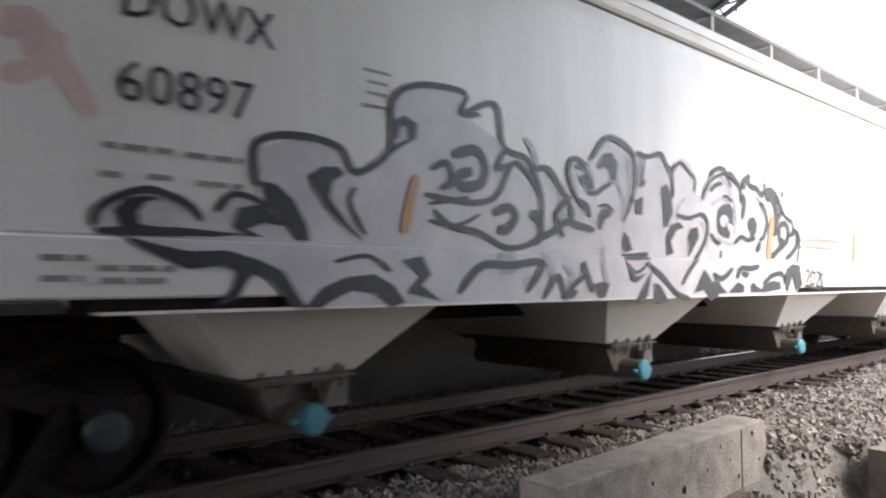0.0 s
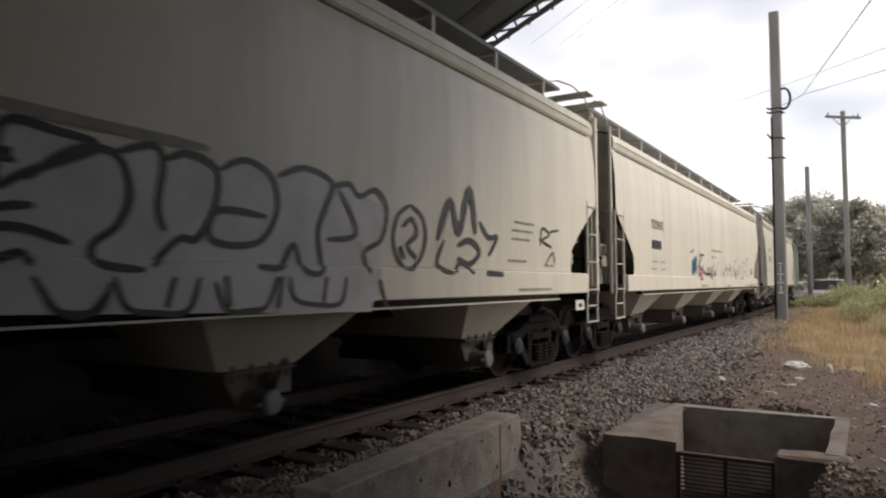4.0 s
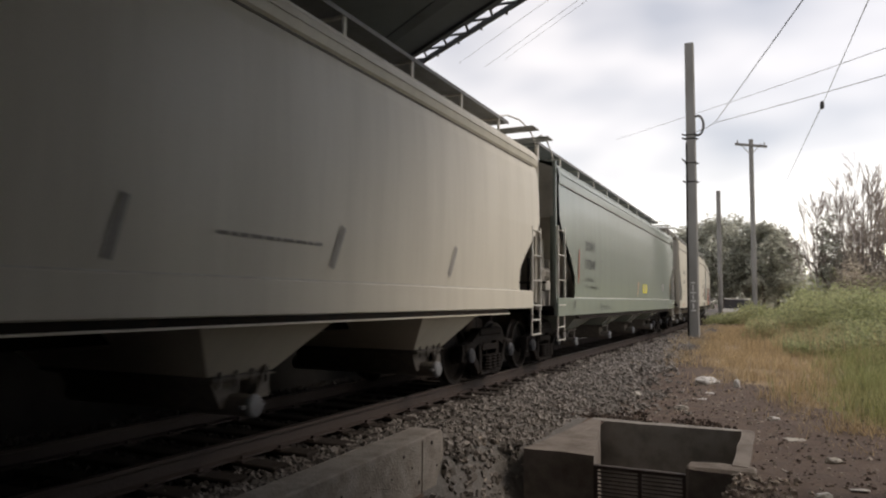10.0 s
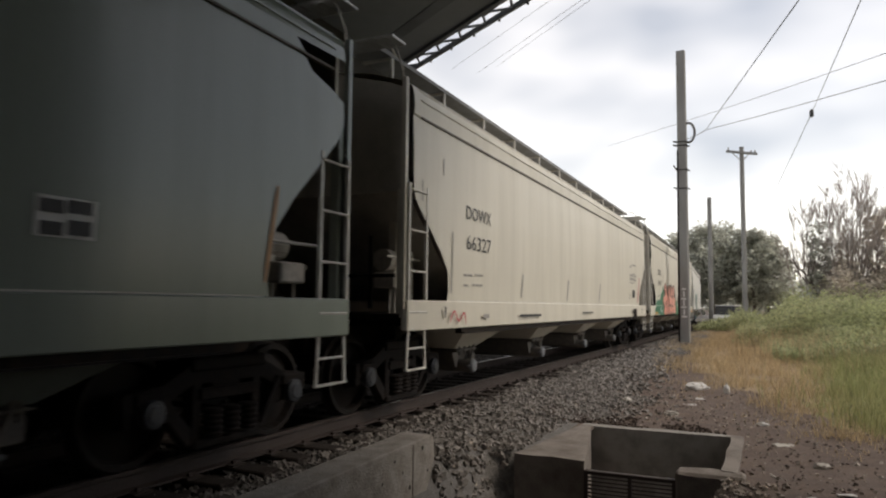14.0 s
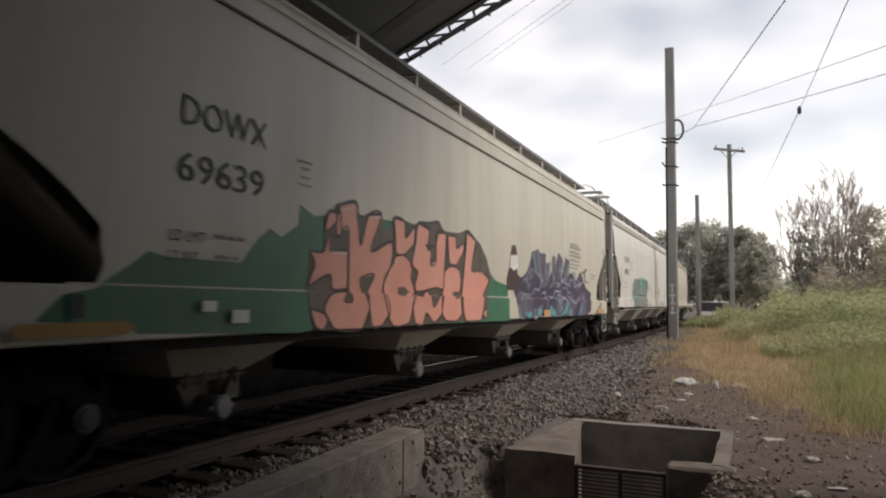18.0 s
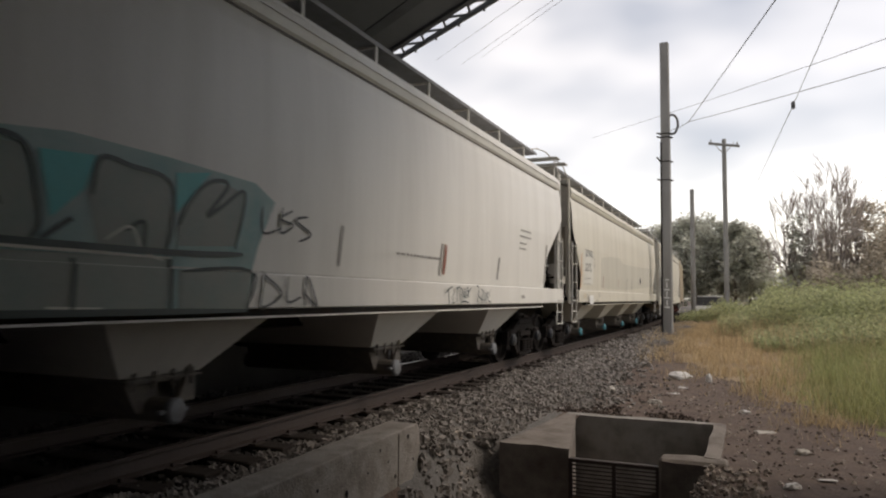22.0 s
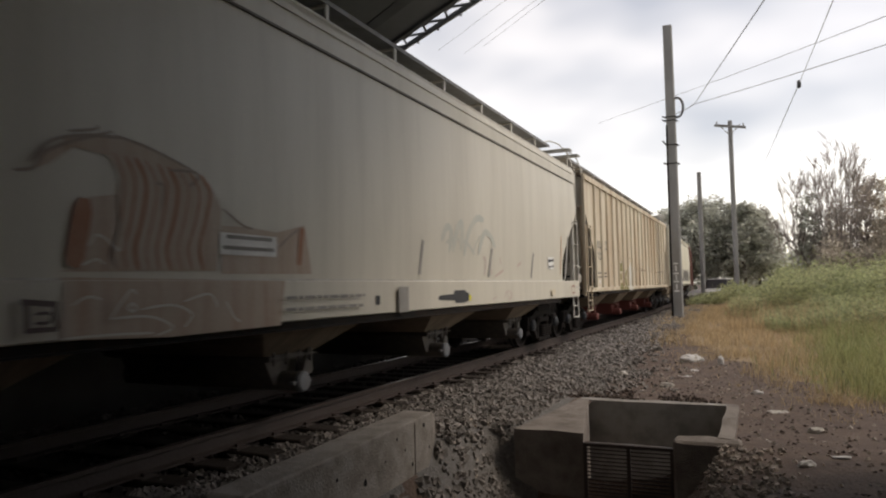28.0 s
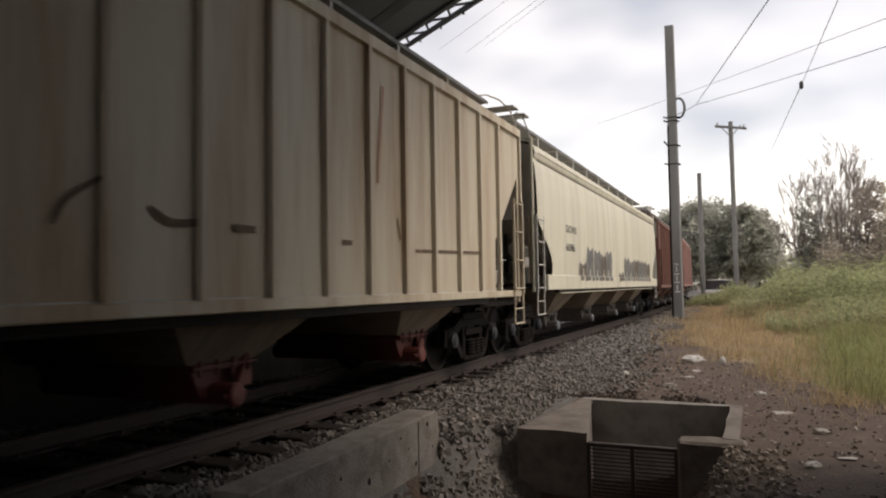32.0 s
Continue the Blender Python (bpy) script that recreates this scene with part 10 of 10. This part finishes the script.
def bare_tree(x, y, h, w, label, seed, stems=10):
    """Stems fanning from one foot, with steep side branches and fine upright twigs."""
    random.seed(seed)
    t = thing("tree", label, "tree", "trees beyond the field")
    bm = bm_new()
    V, Fc = [], []

    def twig(a, b, r):
        n = len(V)
        for p, q in ((a, r), (b, r * 0.4)):
            V.extend([(p.x + q, p.y, p.z), (p.x - 0.5 * q, p.y + 0.87 * q, p.z), (p.x - 0.5 * q, p.y - 0.87 * q, p.z)])
        Fc.extend([(n, n + 1, n + 4, n + 3), (n + 1, n + 2, n + 5, n + 4), (n + 2, n, n + 3, n + 5)])

    for k in range(stems):
        lean = -1 + 2 * k / (stems - 1) + random.uniform(-0.12, 0.12)
        tip = Vector((x + lean * w, y + random.uniform(-0.6, 0.6) * w, h * (1 - 0.22 * lean * lean) * random.uniform(0.88, 0.96)))
        foot = Vector((x + lean * 0.2, y, -0.3))
        pts = []
        for f in (0, 0.2, 0.4, 0.6, 0.8, 1.0):
            p = foot.lerp(tip, f)
            p.x += lean * w * 0.12 * math.sin(math.pi * f) + random.uniform(-0.03, 0.03)
            pts.append(p)
        for i in range(5):
            limb(bm, pts[i], pts[i + 1], 0.075 * (1 - i * 0.19), 0.075 * (1 - (i + 1) * 0.19), 5)
        out = Vector((lean * 0.35, 0, 0))
        for _ in range(16):
            f = random.uniform(1.5, 4.95)
            i = int(f)
            a = pts[i].lerp(pts[i + 1], f - i)
            d = ((pts[i + 1] - pts[i]).normalized() + out + Vector((random.uniform(-0.8, 0.8), random.uniform(-0.6, 0.6), random.uniform(0.0, 0.4)))).normalized()
            b = a + d * h * random.uniform(0.06, 0.14)
            twig(a, b, 0.026)
            for _ in range(9):
                c = a.lerp(b, random.uniform(0.2, 1.0))
                e = c + (d + Vector((random.uniform(-0.8, 0.8), random.uniform(-0.7, 0.7), random.uniform(0.1, 0.8)))).normalized() * random.uniform(0.4, 1.1)
                twig(c, e, 0.017)
    part("trunk", bm, M_TWIG, t)
    tagged(raw("twig_spray", V, Fc, M_TWIG, t), kind="stuff")
    return t


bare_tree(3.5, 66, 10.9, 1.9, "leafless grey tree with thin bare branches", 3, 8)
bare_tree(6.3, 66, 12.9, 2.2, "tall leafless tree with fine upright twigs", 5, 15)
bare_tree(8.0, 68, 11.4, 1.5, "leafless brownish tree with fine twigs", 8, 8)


def far_wood():
    V, Fc = [], []
    for k in range(9000):
        a = rng.uniform(-70, 90)
        top = 6.5 + 1.6 * noise.noise((a * 0.11, 0, 1)) + 0.8 * noise.noise((a * 0.5, 0, 2))
        c = np.array([a, 128 + rng.uniform(0, 8), -0.3 + top * rng.uniform(0.02, 1) ** 0.8])
        u = rng.normal(0, 1, 3) * (1, 1, 0.5)
        u /= np.linalg.norm(u)
        w = np.cross(rng.normal(0, 0.6, 3) + (0, 0, 1), u)
        w /= np.linalg.norm(w)
        s = rng.uniform(0.4, 1.0)
        b = len(V)
        V += [tuple(c - u * s), tuple(c + w * s * 0.7), tuple(c + u * s), tuple(c - w * s * 0.7)]
        Fc.append((b, b + 1, b + 2, b + 3))
    tagged(raw("far_wood", V, Fc, M_LEAF), "green wood along the horizon, paled as by haze", "trees", kind="stuff")


far_wood()


def parked_car():
    c = thing("parked_car", "small white car parked far off among the weeds", "car", at=(-2.5, 60, 0.17, 0, 0, 80))
    bm = bm_new()
    prism(bm, [(-2.1, 0.0), (2.1, 0.0), (2.15, 0.42), (1.25, 0.55), (-2.05, 0.6), (-2.15, 0.3)], "y", -0.82, 0.82)
    bmesh.ops.bevel(bm, geom=list(bm.edges), offset=0.06, segments=2, affect="EDGES")
    part("body", bm, M_PLACARD, c)
    bm = bm_new()
    prism(bm, [(-1.95, 0.58), (1.1, 0.56), (0.5, 1.28), (-1.75, 1.30)], "y", -0.72, 0.72)
    part("cabin", bm, M_BLACK, c)
    bm = bm_new()
    box(bm, -1.78, 0.48, -0.74, 0.74, 1.29, 1.37, 0.02)
    part("roof", bm, M_PLACARD, c)
    for x in (-1.3, 1.35):
        for y in (-0.8, 0.8):
            bm = bm_new()
            rod(bm, (x, y - 0.1, -0.05), (x, y + 0.1, -0.05), 0.3, 14)
            part("wheel", bm, M_WIRE, c)


parked_car()


def crumpled(name, x, y, sx, sy, sz, rz, material, label, category="litter"):
    """A crushed bag or sheet lying on the ground."""
    bm = bm_new()
    bmesh.ops.create_icosphere(bm, subdivisions=3, radius=0.5)
    for v in bm.verts:
        k = noise.noise(v.co * 3.1 + Vector((x, y, 0))) * 0.35 + noise.noise(v.co * 8.0 + Vector((y, x, 0))) * 0.15
        v.co *= 1 + k
        v.co.z = max(v.co.z, -0.2)
        v.co = Vector((v.co.x * sx, v.co.y * sy, (v.co.z + 0.2) * sz))
    ob = part(name, bm, material)
    ob.matrix_basis = pose(x, y, ground_z(x, y) - 0.005, 0, 0, rz)
    return tagged(ob, label, category)


def flat_scrap(name, x, y, w, d, rz, material, label, tilt=4):
    bm = bm_new()
    box(bm, -w * 0.38, w * 0.38, -d * 0.4, d * 0.4, 0.0, 0.006)
    bmesh.ops.subdivide_edges(bm, edges=bm.edges[:], cuts=3, use_grid_fill=True)
    for v in bm.verts:
        v.co += Vector((0.03, 0.03, 0.03)) * noise.noise((v.co.x * 7 + x, v.co.y * 7 + y, 0))
    ob = part(name, bm, material)
    ob.matrix_basis = pose(x, y, ground_z(x, y) + 0.006, tilt * 0.5, tilt * 0.3, rz)
    return tagged(ob, label, "litter")


crumpled("plastic_bag", -1.30, 15.5, 0.45, 0.30, 0.22, 20, M_LITTER, "crumpled white plastic bag on the dry grass")
flat_scrap("paper_scrap", -1.24, 13.4, 0.30, 0.15, 10, M_LITTER, "folded white scrap lying on the earth")
flat_scrap("paper_scrap", -1.12, 14.3, 0.27, 0.10, -12, M_LITTER, "white paper scrap lying on the earth", 8)
crumpled("paper_scrap", -0.72, 15.2, 0.12, 0.12, 0.25, 0, M_LITTER, "small white crumpled paper upright in grass")
flat_scrap("cardboard_sheet", 0.20, 10.0, 0.32, 0.2, 25, M_CARDBOARD, "grey cardboard sheet on trodden earth")
crumpled("paper_scrap", 0.36, 7.2, 0.18, 0.1, 0.08, 40, M_LITTER, "torn white paper on dark earth")
flat_scrap("paper_scrap", 0.66, 7.55, 0.2, 0.1, 5, M_LITTER, "white paper scrap on dark earth")
flat_scrap("paper_scrap", 0.08, 8.15, 0.18, 0.09, -20, M_CARDBOARD, "greyish flattened scrap on dark earth")
crumpled("paper_scrap", 0.55, 8.9, 0.16, 0.12, 0.1, 0, M_CARDBOARD, "small crumpled grey scrap on dark earth")
crumpled("paper_scrap", -0.05, 11.4, 0.18, 0.1, 0.08, 15, M_LITTER, "small white scrap on the earth")
crumpled("paper_scrap", -1.40, 12.0, 0.22, 0.14, 0.1, 15, M_CARDBOARD, "small pale scrap near the drain")
crumpled("paper_scrap", -2.3, 13.0, 0.2, 0.16, 0.14, 15, M_CARDBOARD, "pale crumpled scrap on the ballast edge")


# ---- ties, plates and ballast stones ----
def tie_mesh(seed):
    random.seed(seed)
    bm = bm_new()
    box(bm, -1.26, 1.26, -0.115, 0.115, -0.345, -0.174, 0.012)
    bmesh.ops.subdivide_edges(bm, edges=[e for e in bm.edges if e.calc_length() > 1], cuts=5)
    for v in bm.verts:
        v.co += 0.010 * noise.noise_vector(v.co * 4 + Vector((seed, 0, 0)))
    me = bpy.data.meshes.new("tie")
    bm.to_mesh(me)
    bm.free()
    me.materials.append(M_TIE)
    return me


TIES = [tie_mesh(k) for k in range(5)]
random.seed(11)
for k in range(230):
    y = -19.35 + k * 0.545
    ob = new("tie", TIES[k % 5])
    ob.parent = TRACK
    bx, turn = bend(y)
    ob.matrix_basis = pose(XT + bx + random.uniform(-0.05, 0.07), y + random.uniform(-0.03, 0.03), random.uniform(-0.012, 0.004), 0, 0, turn + random.uniform(-1.2, 1.2))
V, Fc = [], []
for k in range(90):
    for s in (1, -1):
        x, y = XT + s * 0.7525, -3.0 + k * 0.545
        for (a0, a1, b0, b1, c0, c1) in ((-0.16, 0.16, -0.09, 0.09, -0.176, -0.162), (0.075, 0.105, -0.02, 0.02, -0.165, -0.135), (-0.105, -0.075, -0.02, 0.02, -0.165, -0.135)):
            b = len(V)
            V += [(x + p, y + q, r) for p in (a0, a1) for q in (b0, b1) for r in (c0, c1)]
            Fc += [tuple(b + i for i in f) for f in ((0, 1, 3, 2), (4, 6, 7, 5), (0, 4, 5, 1), (2, 3, 7, 6), (1, 5, 7, 3))]
plates = raw("tie_plates", V, Fc, M_RAIL, TRACK)
tagged(plates, kind="stuff")


def stones(name, xs, ys, zs, size, material, label, parent=None):
    """Angular stones, each a jittered block, in one mesh."""
    n = len(xs)
    cube = np.array([(x, y, z) for x in (-1, 1) for y in (-1, 1) for z in (-1, 1)], float)
    q = rng.normal(0, 1, (n, 4))
    q /= np.linalg.norm(q, axis=1)[:, None]
    w, x, y, z = q.T
    R = np.stack([1 - 2 * (y * y + z * z), 2 * (x * y - z * w), 2 * (x * z + y * w), 2 * (x * y + z * w), 1 - 2 * (x * x + z * z), 2 * (y * z - x * w), 2 * (x * z - y * w), 2 * (y * z + x * w), 1 - 2 * (x * x + y * y)], 1).reshape(n, 3, 3)
    shape = cube[None] * rng.uniform(0.55, 1.15, (n, 8, 3)) * rng.uniform(0.6, 1.25, (n, 1, 3)) * 0.58
    P = np.einsum("nij,nkj->nki", R, shape) * size[:, None, None] + np.stack([xs, ys, zs], 1)[:, None]
    base = (np.arange(n) * 8)[:, None, None]
    f = np.array(((0, 1, 3, 2), (4, 6, 7, 5), (0, 4, 5, 1), (2, 3, 7, 6), (0, 2, 6, 4), (1, 5, 7, 3)))[None] + base
    ob = raw(name, P.reshape(-1, 3).tolist(), f.reshape(-1, 4).tolist(), material, parent)
    return tagged(ob, label, "ballast", kind="stuff")


def scatter(n, x0, x1, y0, y1, s0, s1, power=1.0):
    ys = y0 + (y1 - y0) * rng.uniform(0, 1, n) ** power
    xs = rng.uniform(x0, x1, n)
    keep = ~((xs > -2.72) & (xs < -0.26) & (ys > 7.8) & (ys < 10.7)) & ~((xs > -3.4) & (xs < -3.0) & (ys > 3.5) & (ys < 6.5))
    edge = np.array([-2.55 + 0.5 * noise.noise((0, y * 0.7, 4)) + (0.5 if y < 14 else 0.0) for y in ys])
    keep &= rng.uniform(0, 1, n) < np.clip((edge - xs) / 0.9 + 0.35, 0.04, 1.0)
    xs, ys = xs[keep], ys[keep]
    return xs, ys, heights(xs, ys), rng.uniform(s0, s1, len(xs))


x, y, z, s = scatter(17000, -4.35, -1.2, 1.0, 16.0, 0.028, 0.062, 1.25)
stones("ballast_stones", x, y, z + 0.012, s, M_STONE, "grey crushed ballast stones beside the rail")
x, y, z, s = scatter(5000, -4.35, -1.6, -14.0, 1.0, 0.035, 0.07)
stones("ballast_stones", x, y, z + 0.012, s, M_STONE, "grey crushed ballast under the overpass")
x, y, z, s = scatter(10000, -4.4, -2.0, 15.0, 45.0, 0.045, 0.085, 1.3)
stones("ballast_stones", x, y, z + 0.015, s, M_STONE, "grey crushed ballast along the track")
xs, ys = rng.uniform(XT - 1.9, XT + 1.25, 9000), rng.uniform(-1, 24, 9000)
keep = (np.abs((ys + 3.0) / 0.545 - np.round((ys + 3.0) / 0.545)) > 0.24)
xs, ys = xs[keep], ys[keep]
stones("ballast_stones", xs, ys, np.full(len(xs), -0.222), rng.uniform(0.035, 0.065, len(xs)), M_SHADESTONE, "ballast stones between the ties, darkened as train shade")
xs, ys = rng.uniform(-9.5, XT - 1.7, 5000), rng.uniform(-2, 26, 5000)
stones("ballast_stones", xs, ys, heights(xs, ys) + 0.01, rng.uniform(0.04, 0.08, len(xs)), M_SHADESTONE, "ballast beyond the far rail, darkened as train shade")
xs, ys = rng.uniform(-3.4, 1.6, 1300), rng.uniform(4.5, 15, 1300)
keep = ~((xs > -2.72) & (xs < -0.26) & (ys > 7.8) & (ys < 10.7)) & ~((xs > -3.5) & (xs < -2.95) & (ys < 6.8))
xs, ys = xs[keep], ys[keep]
stones("loose_stones", xs, ys, heights(xs, ys), rng.uniform(0.012, 0.042, len(xs)), M_PEBBLE, "loose stones and clods on brown earth")
xs, ys = rng.uniform(-3.0, 2.6, 2600), rng.uniform(4.5, 17, 2600)
keep = ~((xs > -2.72) & (xs < -0.26) & (ys > 7.8) & (ys < 10.7)) & ~((xs > -3.5) & (xs < -2.95) & (ys < 6.8)) & (np.array([noise.noise((a * 0.9, b * 0.9, 31)) for a, b in zip(xs, ys)]) > -0.15)
xs, ys = xs[keep], ys[keep]
stones("earth_clods", xs, ys, heights(xs, ys) - 0.004, rng.uniform(0.012, 0.036, len(xs)), M_CLOD, "dark clods on the trodden earth")
xs, ys = rng.uniform(-0.9, 0.2, 420), rng.uniform(5.6, 7.7, 420)
stones("loose_stones", xs, ys, heights(xs, ys) + 0.01, rng.uniform(0.02, 0.05, 420), M_PEBBLE, "grey stones heaped in front of the drain")

xs, ys = rng.uniform(-3.2, -0.5, 1000), rng.uniform(10.45, 11.35, 1000)
keep = np.array([noise.noise((a * 1.1, b * 1.1, 41)) > -0.05 for a, b in zip(xs, ys)])
xs, ys = xs[keep], ys[keep]
stones("earth_clods", xs, ys, heights(xs, ys) + 0.01, rng.uniform(0.012, 0.045, len(xs)), M_CLOD, "dark broken earth heaped behind the drain")


# ---- travel along the track ----
def travelled(t):
    return 5.936 * t - 0.010131 * (t - 16) ** 2 - 0.00012944 * (t - 16) ** 3


def motions():
    times = [k * 1.0 for k in range(33)]
    for root, mid in CARS:
        rows = [(t, mid - travelled(t)) for t in times]
        walk(root, [(t, pose(XT + bend(y)[0], y, 0, 0, 0, bend(y)[1])) for t, y in rows])
    steps = [k * 0.1 for k in range(321)]
    turns = [math.degrees(travelled(t) / 0.457) for t in steps]
    for ws, dy in AXLES:
        walk(ws, [(t, pose(0, dy, 0.457, a, 0, 0)) for t, a in zip(steps, turns)])


motions()
